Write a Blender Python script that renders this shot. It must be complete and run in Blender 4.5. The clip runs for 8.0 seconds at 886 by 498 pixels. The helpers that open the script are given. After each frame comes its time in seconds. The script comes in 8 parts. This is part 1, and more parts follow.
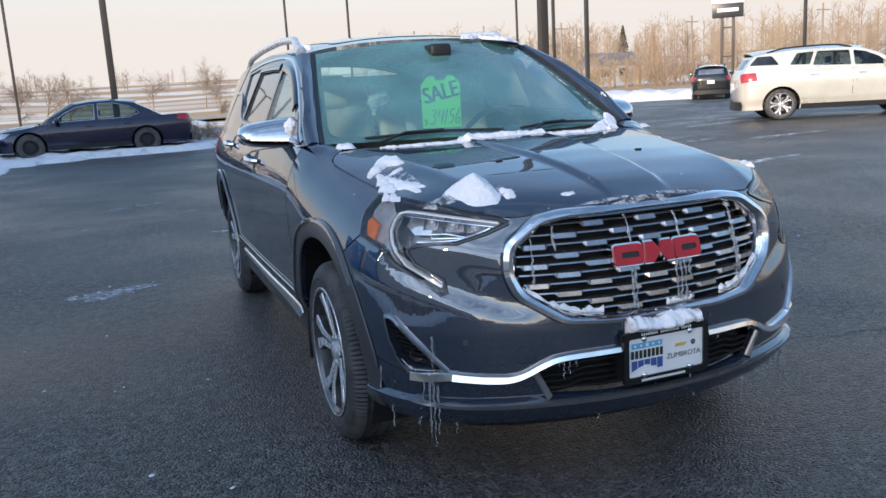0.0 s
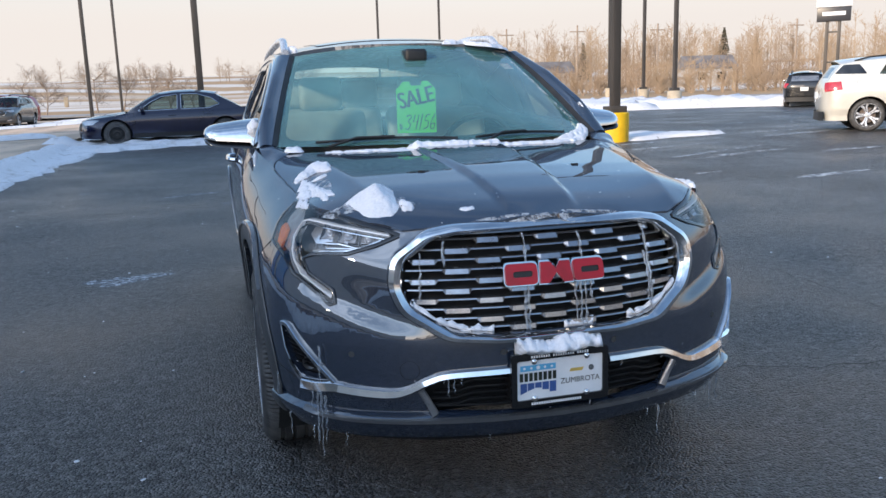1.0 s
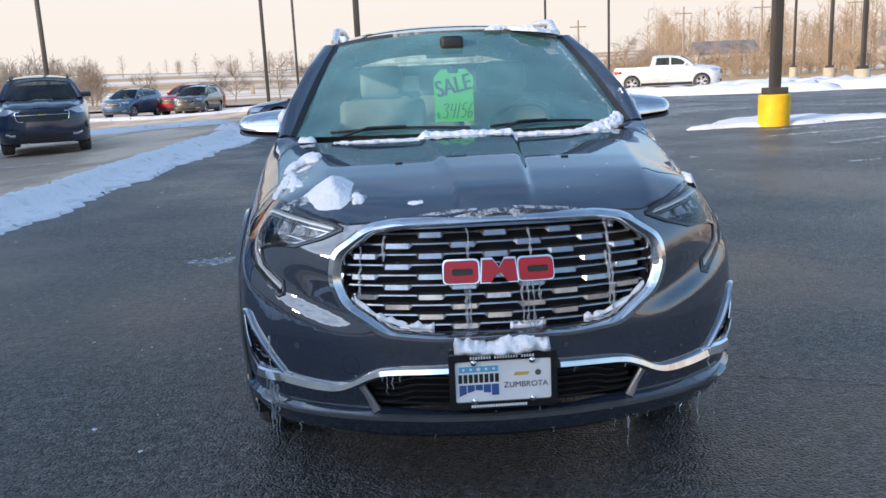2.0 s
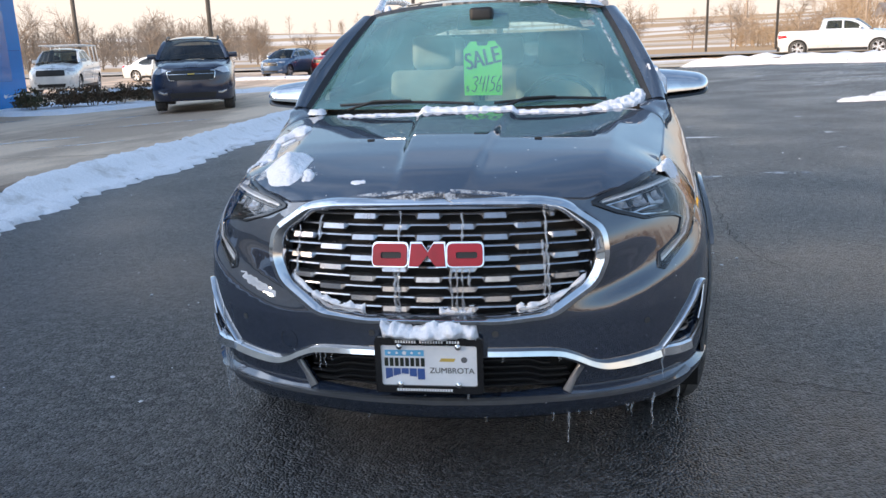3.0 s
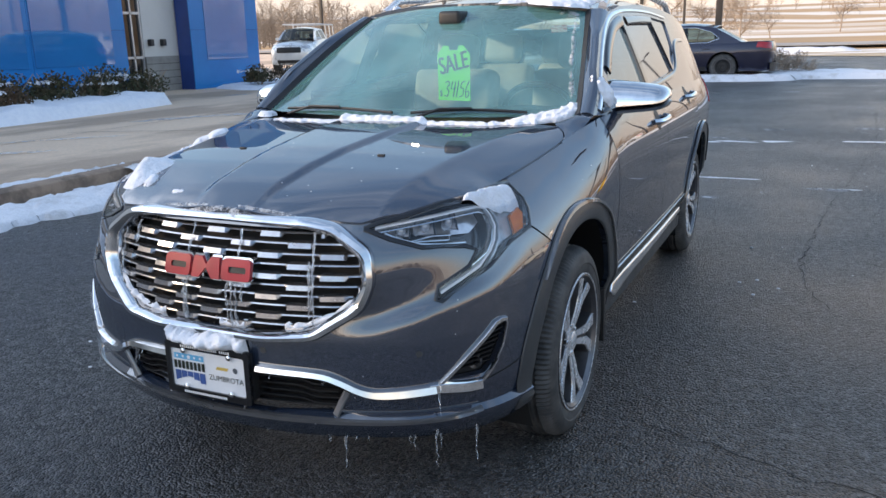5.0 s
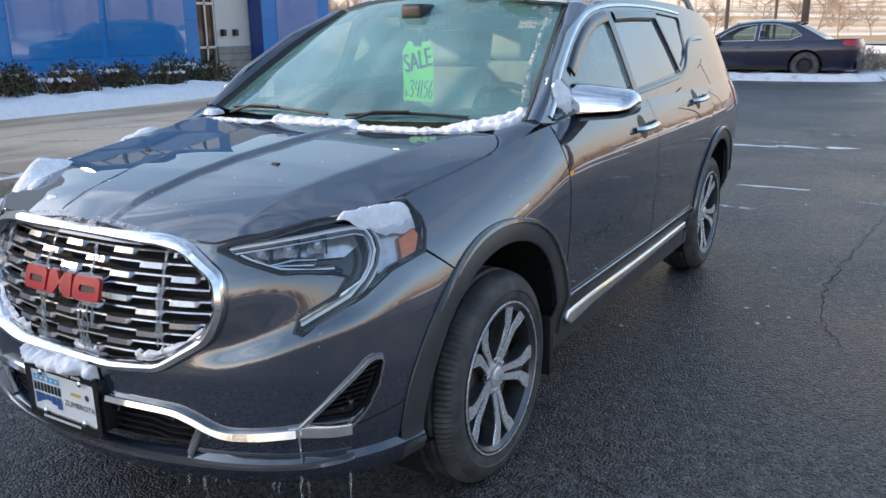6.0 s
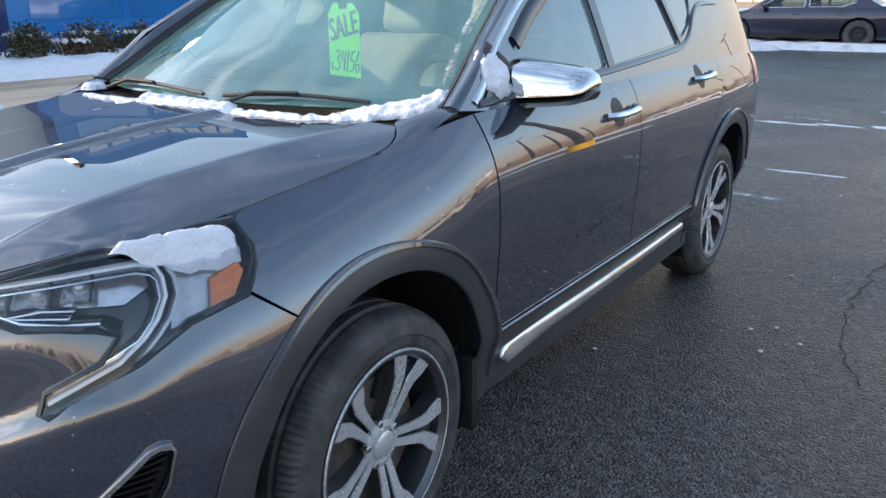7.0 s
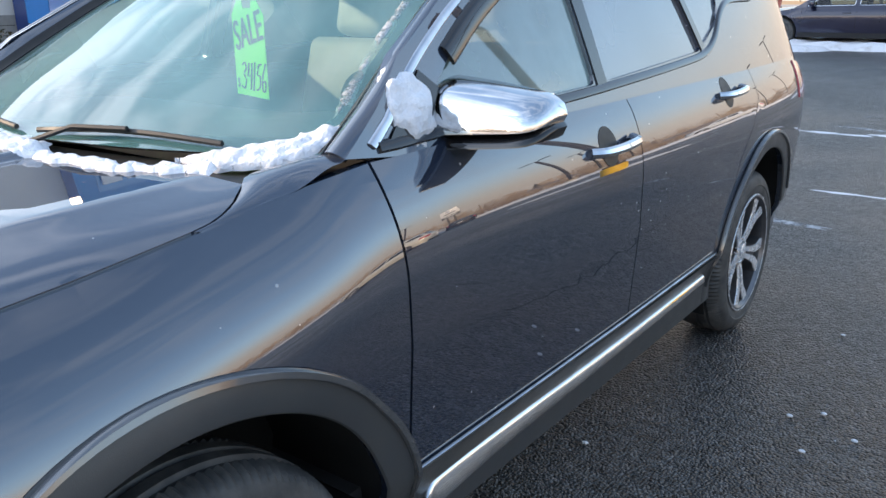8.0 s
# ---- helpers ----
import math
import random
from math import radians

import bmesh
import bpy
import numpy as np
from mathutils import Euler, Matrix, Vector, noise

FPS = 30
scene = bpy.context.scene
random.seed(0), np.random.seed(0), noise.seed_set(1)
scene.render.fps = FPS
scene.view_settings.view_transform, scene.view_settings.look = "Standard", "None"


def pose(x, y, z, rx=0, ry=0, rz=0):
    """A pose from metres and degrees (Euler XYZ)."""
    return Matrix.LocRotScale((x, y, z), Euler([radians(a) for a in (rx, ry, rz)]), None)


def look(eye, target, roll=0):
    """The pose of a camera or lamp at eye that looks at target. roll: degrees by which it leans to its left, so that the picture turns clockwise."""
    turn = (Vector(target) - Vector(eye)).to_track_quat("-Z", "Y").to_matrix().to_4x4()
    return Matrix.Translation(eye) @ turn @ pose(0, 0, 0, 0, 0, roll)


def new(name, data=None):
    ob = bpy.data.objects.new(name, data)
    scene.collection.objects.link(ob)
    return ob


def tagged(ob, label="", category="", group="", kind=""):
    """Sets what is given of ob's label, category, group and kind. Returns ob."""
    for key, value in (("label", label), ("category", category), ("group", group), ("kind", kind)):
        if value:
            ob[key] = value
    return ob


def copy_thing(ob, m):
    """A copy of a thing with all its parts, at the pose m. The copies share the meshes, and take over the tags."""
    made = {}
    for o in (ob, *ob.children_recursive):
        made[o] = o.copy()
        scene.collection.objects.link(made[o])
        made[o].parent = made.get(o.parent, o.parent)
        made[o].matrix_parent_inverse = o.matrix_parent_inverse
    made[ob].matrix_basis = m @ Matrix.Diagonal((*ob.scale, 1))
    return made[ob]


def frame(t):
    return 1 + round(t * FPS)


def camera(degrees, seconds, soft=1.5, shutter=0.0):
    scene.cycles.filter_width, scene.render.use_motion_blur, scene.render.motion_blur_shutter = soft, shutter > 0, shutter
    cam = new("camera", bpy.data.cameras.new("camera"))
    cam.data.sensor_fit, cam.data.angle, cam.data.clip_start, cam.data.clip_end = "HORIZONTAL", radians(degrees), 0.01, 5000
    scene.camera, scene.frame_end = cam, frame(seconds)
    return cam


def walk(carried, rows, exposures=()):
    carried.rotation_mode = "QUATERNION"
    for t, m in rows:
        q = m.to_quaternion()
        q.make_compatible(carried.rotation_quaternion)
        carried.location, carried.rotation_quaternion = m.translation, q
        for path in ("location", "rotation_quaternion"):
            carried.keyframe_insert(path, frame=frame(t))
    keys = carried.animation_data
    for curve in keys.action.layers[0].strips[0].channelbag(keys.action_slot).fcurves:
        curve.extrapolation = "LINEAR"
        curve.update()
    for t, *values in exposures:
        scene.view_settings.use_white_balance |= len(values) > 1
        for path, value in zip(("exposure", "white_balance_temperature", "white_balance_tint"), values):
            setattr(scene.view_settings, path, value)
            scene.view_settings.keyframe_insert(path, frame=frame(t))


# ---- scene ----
cam = camera(57.6, 8.0)
PATH = [
    (0, (-1.505, -1.985, 1.292), (-0.801, -0.153, 0.907), -3.3),
    (0.5, (-1.235, -2.075, 1.286), (-0.629, -0.207, 0.908), -2.5),
    (1, (-0.934, -2.142, 1.307), (-0.433, -0.243, 0.925), -1.7),
    (1.5, (-0.597, -2.232, 1.308), (-0.23, -0.305, 0.918), -1.0),
    (1.7, (-0.468, -2.217, 1.303), (-0.221, -0.272, 0.909), -1.9),
    (2.8, (0.257, -2.129, 1.316), (0.045, -0.195, 0.852), -2.0),
    (3, (0.358, -2.124, 1.33), (0.075, -0.203, 0.851), -2.1),
    (3.5, (0.643, -1.988, 1.341), (0.153, -0.11, 0.856), -2.4),
    (4, (0.978, -1.932, 1.345), (0.275, -0.122, 0.866), -3.4),
    (4.5, (1.3, -1.848, 1.372), (0.503, -0.08, 0.883), -2.8),
    (5, (1.588, -1.716, 1.407), (0.767, 0.035, 0.897), -1.4),
    (5.2, (1.698, -1.645, 1.407), (0.852, 0.094, 0.895), -1.5),
    (6.3, (1.951, -0.975, 1.409), (0.925, 0.66, 0.885), -0.6),
    (6.5, (1.954, -0.825, 1.4), (0.918, 0.803, 0.874), -0.7),
    (7, (1.943, -0.423, 1.392), (0.879, 1.159, 0.789), -0.2),
    (7.5, (1.837, -0.028, 1.391), (0.75, 1.537, 0.784), -0.2),
    (8, (1.768, 0.345, 1.374), (0.626, 1.873, 0.772), -0.5),
]
walk(cam, [(t, look(eye, target, roll)) for t, eye, target, roll in PATH], exposures=[(0, 1.00, 6900, 11), (1.7, 1.06, 6950, 11), (3.5, 1.38, 7800, 14), (5.0, 1.40, 7900, 14), (6.5, 1.50, 8050, 14), (8.0, 1.76, 8150, 14)])

# ---- world, sun, exposure ----
SUN_AZ, SUN_EL = radians(239), radians(18)          # compass-like: from +y towards +x
world = bpy.data.worlds.new("hazy_winter_sky")
scene.world = world
world.use_nodes = True
wn, wl = world.node_tree.nodes, world.node_tree.links
wn.clear()
w_out = wn.new("ShaderNodeOutputWorld")
w_bg = wn.new("ShaderNodeBackground")
w_bg2 = wn.new("ShaderNodeBackground")
w_mix = wn.new("ShaderNodeMixShader")
sky = wn.new("ShaderNodeTexSky")
sky.sky_type = "NISHITA"
sky.sun_disc = False
sky.sun_elevation = SUN_EL
sky.sun_rotation = SUN_AZ
sky.air_density, sky.dust_density, sky.ozone_density = 1.2, 0.25, 3.6
w_bg.inputs["Strength"].default_value = 0.15
wl.new(sky.outputs["Color"], w_bg.inputs["Color"])
w_tc = wn.new("ShaderNodeTexCoord")
w_sep = wn.new("ShaderNodeSeparateXYZ")
wl.new(w_tc.outputs["Generated"], w_sep.inputs[0])
w_noise = wn.new("ShaderNodeTexNoise")
w_noise.inputs["Scale"].default_value = 3.4
w_noise.inputs["Detail"].default_value = 8
w_noise.inputs["Distortion"].default_value = 0.7
w_map = wn.new("ShaderNodeMapping")
w_map.inputs["Scale"].default_value = (1.0, 1.0, 3.2)
wl.new(w_tc.outputs["Generated"], w_map.inputs[0])
wl.new(w_map.outputs[0], w_noise.inputs["Vector"])
w_cl = wn.new("ShaderNodeMapRange")
w_cl.inputs[1].default_value, w_cl.inputs[2].default_value = 0.44, 0.66
w_cl.inputs[3].default_value, w_cl.inputs[4].default_value = 0.0, 0.30
wl.new(w_noise.outputs["Fac"], w_cl.inputs[0])
w_hz = wn.new("ShaderNodeMapRange")
w_hz.interpolation_type = "SMOOTHSTEP"
w_hz.inputs[1].default_value, w_hz.inputs[2].default_value = 0.07, 0.33
w_hz.inputs[3].default_value, w_hz.inputs[4].default_value = 1.0, 0.0
wl.new(w_sep.outputs["Z"], w_hz.inputs[0])
w_max = wn.new("ShaderNodeMath")
w_max.operation = "MAXIMUM"
wl.new(w_cl.outputs[0], w_max.inputs[0])
wl.new(w_hz.outputs[0], w_max.inputs[1])
w_col = wn.new("ShaderNodeMix")
w_col.data_type = "RGBA"
w_col.inputs[6].default_value, w_col.inputs[7].default_value = (0.76, 0.73, 0.725, 1), (0.50, 0.64, 0.88, 1)
w_cz = wn.new("ShaderNodeMapRange")
w_cz.interpolation_type = "SMOOTHSTEP"
w_cz.inputs[1].default_value, w_cz.inputs[2].default_value = 0.09, 0.30
wl.new(w_sep.outputs["Z"], w_cz.inputs[0])
wl.new(w_cz.outputs[0], w_col.inputs[0])
wl.new(w_col.outputs[2], w_bg2.inputs["Color"])
w_bg2.inputs["Strength"].default_value = 0.55
# the haze glows towards the veiled sun
w_dot = wn.new("ShaderNodeVectorMath")
w_dot.operation = "DOT_PRODUCT"
w_dot.inputs[1].default_value = (math.sin(SUN_AZ) * math.cos(SUN_EL), math.cos(SUN_AZ) * math.cos(SUN_EL), math.sin(SUN_EL))
wl.new(w_tc.outputs["Generated"], w_dot.inputs[0])
w_glow = wn.new("ShaderNodeMapRange")
w_glow.interpolation_type = "SMOOTHSTEP"
w_glow.inputs[1].default_value, w_glow.inputs[2].default_value = 0.1, 1.0
w_glow.inputs[3].default_value, w_glow.inputs[4].default_value = 0.57, 1.8
wl.new(w_dot.outputs["Value"], w_glow.inputs[0])
wl.new(w_glow.outputs[0], w_bg2.inputs["Strength"])
w_near = wn.new("ShaderNodeMapRange")
w_near.interpolation_type = "SMOOTHSTEP"
w_near.inputs[1].default_value, w_near.inputs[2].default_value = 0.40, 0.84
w_near.inputs[3].default_value, w_near.inputs[4].default_value = 0.0, 0.95
wl.new(w_dot.outputs["Value"], w_near.inputs[0])
w_max2 = wn.new("ShaderNodeMath")
w_max2.operation = "MAXIMUM"
wl.new(w_max.outputs[0], w_max2.inputs[0])
w_str = wn.new("ShaderNodeMapRange")
w_str.inputs[1].default_value, w_str.inputs[2].default_value = 0.42, 0.58
w_str.inputs[3].default_value, w_str.inputs[4].default_value = 0.22, 1.0
wl.new(w_noise.outputs["Fac"], w_str.inputs[0])
w_veil = wn.new("ShaderNodeMath")
w_veil.operation = "MULTIPLY"
wl.new(w_near.outputs[0], w_veil.inputs[0])
wl.new(w_str.outputs[0], w_veil.inputs[1])
w_low = wn.new("ShaderNodeMapRange")
w_low.inputs[1].default_value, w_low.inputs[2].default_value = 0.62, 0.92
w_low.inputs[3].default_value, w_low.inputs[4].default_value = 1.0, 0.22
wl.new(w_sep.outputs["Z"], w_low.inputs[0])
w_veil2 = wn.new("ShaderNodeMath")
w_veil2.operation = "MULTIPLY"
wl.new(w_veil.outputs[0], w_veil2.inputs[0])
wl.new(w_low.outputs[0], w_veil2.inputs[1])
wl.new(w_veil2.outputs[0], w_max2.inputs[1])
wl.new(w_max2.outputs[0], w_mix.inputs[0])
wl.new(w_bg.outputs[0], w_mix.inputs[1])
wl.new(w_bg2.outputs[0], w_mix.inputs[2])
wl.new(w_mix.outputs[0], w_out.inputs[0])

sun_data = bpy.data.lights.new("sun", "SUN")
sun_data.energy, sun_data.angle, sun_data.color = 2.2, radians(5), (1.0, 0.83, 0.65)
sun = new("sun", sun_data)
sd = Vector((math.sin(SUN_AZ) * math.cos(SUN_EL), math.cos(SUN_AZ) * math.cos(SUN_EL), math.sin(SUN_EL)))
sun.matrix_world = look(sd * 60, (0, 0, 0))

# ---- materials ----
def mat(name, base, rough=0.6, metal=0.0, second=None, scale=6.0, mix=(0.4, 0.65), bump=0.0, bscale=None, rvar=0.0,
        coat=0.0, emit=None, stretch=(1, 1, 1), fine=None, spec=0.5, trans=0.0, alpha=1.0, detail=6):
    m = bpy.data.materials.new(name)
    m.use_nodes = True
    n, l = m.node_tree.nodes, m.node_tree.links
    b = n["Principled BSDF"]
    b.inputs["Base Color"].default_value = (*base, 1)
    b.inputs["Roughness"].default_value = rough
    b.inputs["Metallic"].default_value = metal
    b.inputs["Specular IOR Level"].default_value = spec
    b.inputs["Coat Weight"].default_value = coat
    b.inputs["Coat Roughness"].default_value = 0.04
    b.inputs["Transmission Weight"].default_value = trans
    b.inputs["Alpha"].default_value = alpha
    if emit:
        b.inputs["Emission Color"].default_value = (*emit[:3], 1)
        b.inputs["Emission Strength"].default_value = emit[3]
    tc = n.new("ShaderNodeTexCoord")
    mp = n.new("ShaderNodeMapping")
    mp.inputs["Scale"].default_value = stretch
    l.new(tc.outputs["Object"], mp.inputs[0])
    no = n.new("ShaderNodeTexNoise")
    no.inputs["Scale"].default_value, no.inputs["Detail"].default_value = scale, detail
    no.inputs["Roughness"].default_value = 0.6
    l.new(mp.outputs[0], no.inputs["Vector"])
    rg = n.new("ShaderNodeMapRange")
    rg.inputs[1].default_value, rg.inputs[2].default_value = mix
    l.new(no.outputs["Fac"], rg.inputs[0])
    if second:
        mx = n.new("ShaderNodeMix")
        mx.data_type = "RGBA"
        mx.inputs[6].default_value, mx.inputs[7].default_value = (*base, 1), (*second, 1)
        l.new(rg.outputs[0], mx.inputs[0])
        out = mx.outputs[2]
        if fine:
            f = n.new("ShaderNodeTexNoise")
            f.inputs["Scale"].default_value, f.inputs["Detail"].default_value = fine[0], 3
            l.new(mp.outputs[0], f.inputs["Vector"])
            fr = n.new("ShaderNodeMapRange")
            fr.inputs[1].default_value, fr.inputs[2].default_value = 0.3, 0.7
            fr.inputs[3].default_value, fr.inputs[4].default_value = 1 - fine[1], 1 + fine[1]
            l.new(f.outputs["Fac"], fr.inputs[0])
            v = n.new("ShaderNodeVectorMath")
            v.operation = "SCALE"
            l.new(out, v.inputs[0])
            l.new(fr.outputs[0], v.inputs["Scale"])
            out = v.outputs[0]
        l.new(out, b.inputs["Base Color"])
    if rvar:
        rr = n.new("ShaderNodeMapRange")
        rr.inputs[1].default_value, rr.inputs[2].default_value = 0.3, 0.7
        rr.inputs[3].default_value, rr.inputs[4].default_value = max(rough - rvar, 0.02), rough + rvar
        l.new(no.outputs["Fac"], rr.inputs[0])
        l.new(rr.outputs[0], b.inputs["Roughness"])
    if bump:
        bn = n.new("ShaderNodeTexNoise")
        bn.inputs["Scale"].default_value, bn.inputs["Detail"].default_value = bscale or scale, 4
        l.new(mp.outputs[0], bn.inputs["Vector"])
        bp = n.new("ShaderNodeBump")
        bp.inputs["Strength"].default_value = 1.0
        bp.inputs["Distance"].default_value = bump
        l.new(bn.outputs["Fac"], bp.inputs["Height"])
        l.new(bp.outputs[0], b.inputs["Normal"])
    return m


def glass(name, tint, rough=0.02, weight=0.75, film=0.0, film_glare_col=(0.5, 0.6, 0.6), ior=1.5):
    """Thin pane: part clear, part glossy and tinted, with sky reflection painted in as diffuse haze."""
    m = bpy.data.materials.new(name)
    m.use_nodes = True
    n, l = m.node_tree.nodes, m.node_tree.links
    n.clear()
    out = n.new("ShaderNodeOutputMaterial")
    tr = n.new("ShaderNodeBsdfTransparent")
    tr.inputs[0].default_value = (*tint, 1)
    gl = n.new("ShaderNodeBsdfGlossy")
    gl.inputs["Roughness"].default_value = rough
    fr = n.new("ShaderNodeFresnel")
    fr.inputs[0].default_value = ior
    ml = n.new("ShaderNodeMath")
    ml.operation = "MULTIPLY_ADD"
    ml.inputs[1].default_value, ml.inputs[2].default_value = 1.0, (1 - weight) * 0.2
    l.new(fr.outputs[0], ml.inputs[0])
    mx = n.new("ShaderNodeMixShader")
    l.new(ml.outputs[0], mx.inputs[0])
    l.new(tr.outputs[0], mx.inputs[1])
    l.new(gl.outputs[0], mx.inputs[2])
    if film:
        # diffuse share: a thin dull coating plus painted-in sky reflection
        df = n.new("ShaderNodeBsdfDiffuse")
        df.inputs[0].default_value = (*film_glare_col, 1)
        tc = n.new("ShaderNodeTexCoord")
        no = n.new("ShaderNodeTexNoise")
        no.inputs["Scale"].default_value, no.inputs["Detail"].default_value = 3.0, 5
        l.new(tc.outputs["Object"], no.inputs["Vector"])
        mr = n.new("ShaderNodeMapRange")
        mr.inputs[1].default_value, mr.inputs[2].default_value = 0.3, 0.75
        mr.inputs[3].default_value, mr.inputs[4].default_value = film * 0.6, film * 1.4
        l.new(no.outputs["Fac"], mr.inputs[0])
        mf = n.new("ShaderNodeMixShader")
        l.new(mr.outputs[0], mf.inputs[0])
        l.new(tr.outputs[0], mf.inputs[1])
        l.new(df.outputs[0], mf.inputs[2])
        l.new(mf.outputs[0], mx.inputs[1])
    l.new(mx.outputs[0], out.inputs[0])
    return m


def asphalt_material():
    """Stones in dark binder, with damp and salty areas."""
    m = bpy.data.materials.new("asphalt")
    m.use_nodes = True
    n, l = m.node_tree.nodes, m.node_tree.links
    b = n["Principled BSDF"]
    tc = n.new("ShaderNodeTexCoord")
    vo = n.new("ShaderNodeTexVoronoi")
    vo.inputs["Scale"].default_value = 105
    l.new(tc.outputs["Object"], vo.inputs["Vector"])
    big = n.new("ShaderNodeTexNoise")
    big.inputs["Scale"].default_value, big.inputs["Detail"].default_value = 0.55, 7
    l.new(tc.outputs["Object"], big.inputs["Vector"])
    mid = n.new("ShaderNodeTexNoise")
    mid.inputs["Scale"].default_value, mid.inputs["Detail"].default_value = 16, 7
    mid.inputs["Roughness"].default_value = 0.7
    l.new(tc.outputs["Object"], mid.inputs["Vector"])
    sep = n.new("ShaderNodeSeparateColor")
    l.new(vo.outputs["Color"], sep.inputs[0])
    st = n.new("ShaderNodeMapRange")
    st.inputs[1].default_value, st.inputs[2].default_value, st.inputs[3].default_value, st.inputs[4].default_value = 0.0, 1.0, 0.05, 2.6
    l.new(sep.outputs[0], st.inputs[0])
    mr = n.new("ShaderNodeMapRange")
    mr.inputs[1].default_value, mr.inputs[2].default_value = 0.38, 0.66
    l.new(big.outputs["Fac"], mr.inputs[0])
    cm = n.new("ShaderNodeMix")
    cm.data_type = "RGBA"
    cm.inputs[6].default_value, cm.inputs[7].default_value = (0.040, 0.039, 0.040, 1), (0.068, 0.066, 0.063, 1)
    l.new(mr.outputs[0], cm.inputs[0])
    mm = n.new("ShaderNodeMapRange")
    mm.inputs[1].default_value, mm.inputs[2].default_value, mm.inputs[3].default_value, mm.inputs[4].default_value = 0.3, 0.7, 0.25, 1.75
    l.new(mid.outputs["Fac"], mm.inputs[0])
    mu = n.new("ShaderNodeMath")
    mu.operation = "MULTIPLY"
    l.new(st.outputs[0], mu.inputs[0])
    l.new(mm.outputs[0], mu.inputs[1])
    sc = n.new("ShaderNodeVectorMath")
    sc.operation = "SCALE"
    l.new(cm.outputs[2], sc.inputs[0])
    l.new(mu.outputs[0], sc.inputs["Scale"])
    l.new(sc.outputs[0], b.inputs["Base Color"])
    ro = n.new("ShaderNodeMapRange")
    ro.inputs[1].default_value, ro.inputs[2].default_value, ro.inputs[3].default_value, ro.inputs[4].default_value = 0.35, 0.70, 0.28, 0.58
    l.new(big.outputs["Fac"], ro.inputs[0])
    l.new(ro.outputs[0], b.inputs["Roughness"])
    bp = n.new("ShaderNodeBump")
    bp.invert = True
    bp.inputs["Strength"].default_value, bp.inputs["Distance"].default_value = 1.0, 0.013
    l.new(vo.outputs["Distance"], bp.inputs["Height"])
    l.new(bp.outputs[0], b.inputs["Normal"])
    return m


def frost_material(scale=28):
    """Crusted frost with bare gaps."""
    m = mat("frost", (0.62, 0.66, 0.70), 0.6, second=(0.50, 0.53, 0.57), scale=60, bump=0.002, bscale=200)
    n, l = m.node_tree.nodes, m.node_tree.links
    tc = n.new("ShaderNodeTexCoord")
    no = n.new("ShaderNodeTexNoise")
    no.inputs["Scale"].default_value, no.inputs["Detail"].default_value = scale, 8
    no.inputs["Roughness"].default_value = 0.75
    l.new(tc.outputs["Object"], no.inputs["Vector"])
    mr = n.new("ShaderNodeMapRange")
    mr.inputs[1].default_value, mr.inputs[2].default_value = 0.42, 0.60
    mr.inputs[3].default_value, mr.inputs[4].default_value = 0.0, 0.85
    l.new(no.outputs["Fac"], mr.inputs[0])
    l.new(mr.outputs[0], n["Principled BSDF"].inputs["Alpha"])
    return m


M = {}
M["paint"] = mat("graphite_paint", (0.014, 0.024, 0.045), 0.45, 0.0, second=(0.018, 0.028, 0.049), spec=0.1, scale=2.2, rvar=0.06, coat=1.0, fine=(400, 0.12))
M["paint"].node_tree.nodes["Principled BSDF"].inputs["Coat IOR"].default_value = 2.45
M["paint"].node_tree.nodes["Principled BSDF"].inputs["Coat Roughness"].default_value = 0.006
def salt_specks(m):
    """Dried salt spots on the clear coat."""
    n, l = m.node_tree.nodes, m.node_tree.links
    b = n["Principled BSDF"]
    tc = n.new("ShaderNodeTexCoord")
    vo = n.new("ShaderNodeTexVoronoi")
    vo.inputs["Scale"].default_value = 34
    l.new(tc.outputs["Object"], vo.inputs["Vector"])
    sep = n.new("ShaderNodeSeparateColor")
    l.new(vo.outputs["Color"], sep.inputs[0])
    rad = n.new("ShaderNodeMapRange")
    rad.inputs[1].default_value, rad.inputs[2].default_value = 0.80, 1.0
    rad.inputs[3].default_value, rad.inputs[4].default_value = 0.0, 0.13
    l.new(sep.outputs[0], rad.inputs[0])
    lt = n.new("ShaderNodeMath")
    lt.operation = "LESS_THAN"
    l.new(vo.outputs["Distance"], lt.inputs[0])
    l.new(rad.outputs[0], lt.inputs[1])
    old = b.inputs["Base Color"].links[0].from_socket
    mx = n.new("ShaderNodeMix")
    mx.data_type = "RGBA"
    l.new(lt.outputs[0], mx.inputs[0])
    l.new(old, mx.inputs[6])
    mx.inputs[7].default_value = (0.30, 0.30, 0.30, 1)
    l.new(mx.outputs[2], b.inputs["Base Color"])


salt_specks(M["paint"])
M["chrome"] = mat("chrome", (0.84, 0.84, 0.84), 0.065, 1.0, rvar=0.045, scale=14, second=(0.70, 0.70, 0.71))
M["chrome_dull"] = mat("satin_chrome", (0.66, 0.665, 0.68), 0.20, 1.0, rvar=0.08, scale=30, second=(0.5, 0.5, 0.5))
M["grille_chrome"] = mat("grille_chrome", (0.42, 0.43, 0.45), 0.22, 0.9, rvar=0.06, scale=30, second=(0.34, 0.34, 0.36))
M["black"] = mat("black_plastic", (0.012, 0.012, 0.013), 0.5, rvar=0.1, scale=20, second=(0.02, 0.02, 0.02))
M["gloss_black"] = mat("gloss_black", (0.008, 0.008, 0.009), 0.08, coat=0.5, second=(0.012, 0.012, 0.013), scale=9)
M["void"] = mat("unlit_black", (0.006, 0.006, 0.006), 0.8, second=(0.01, 0.01, 0.01), scale=8)
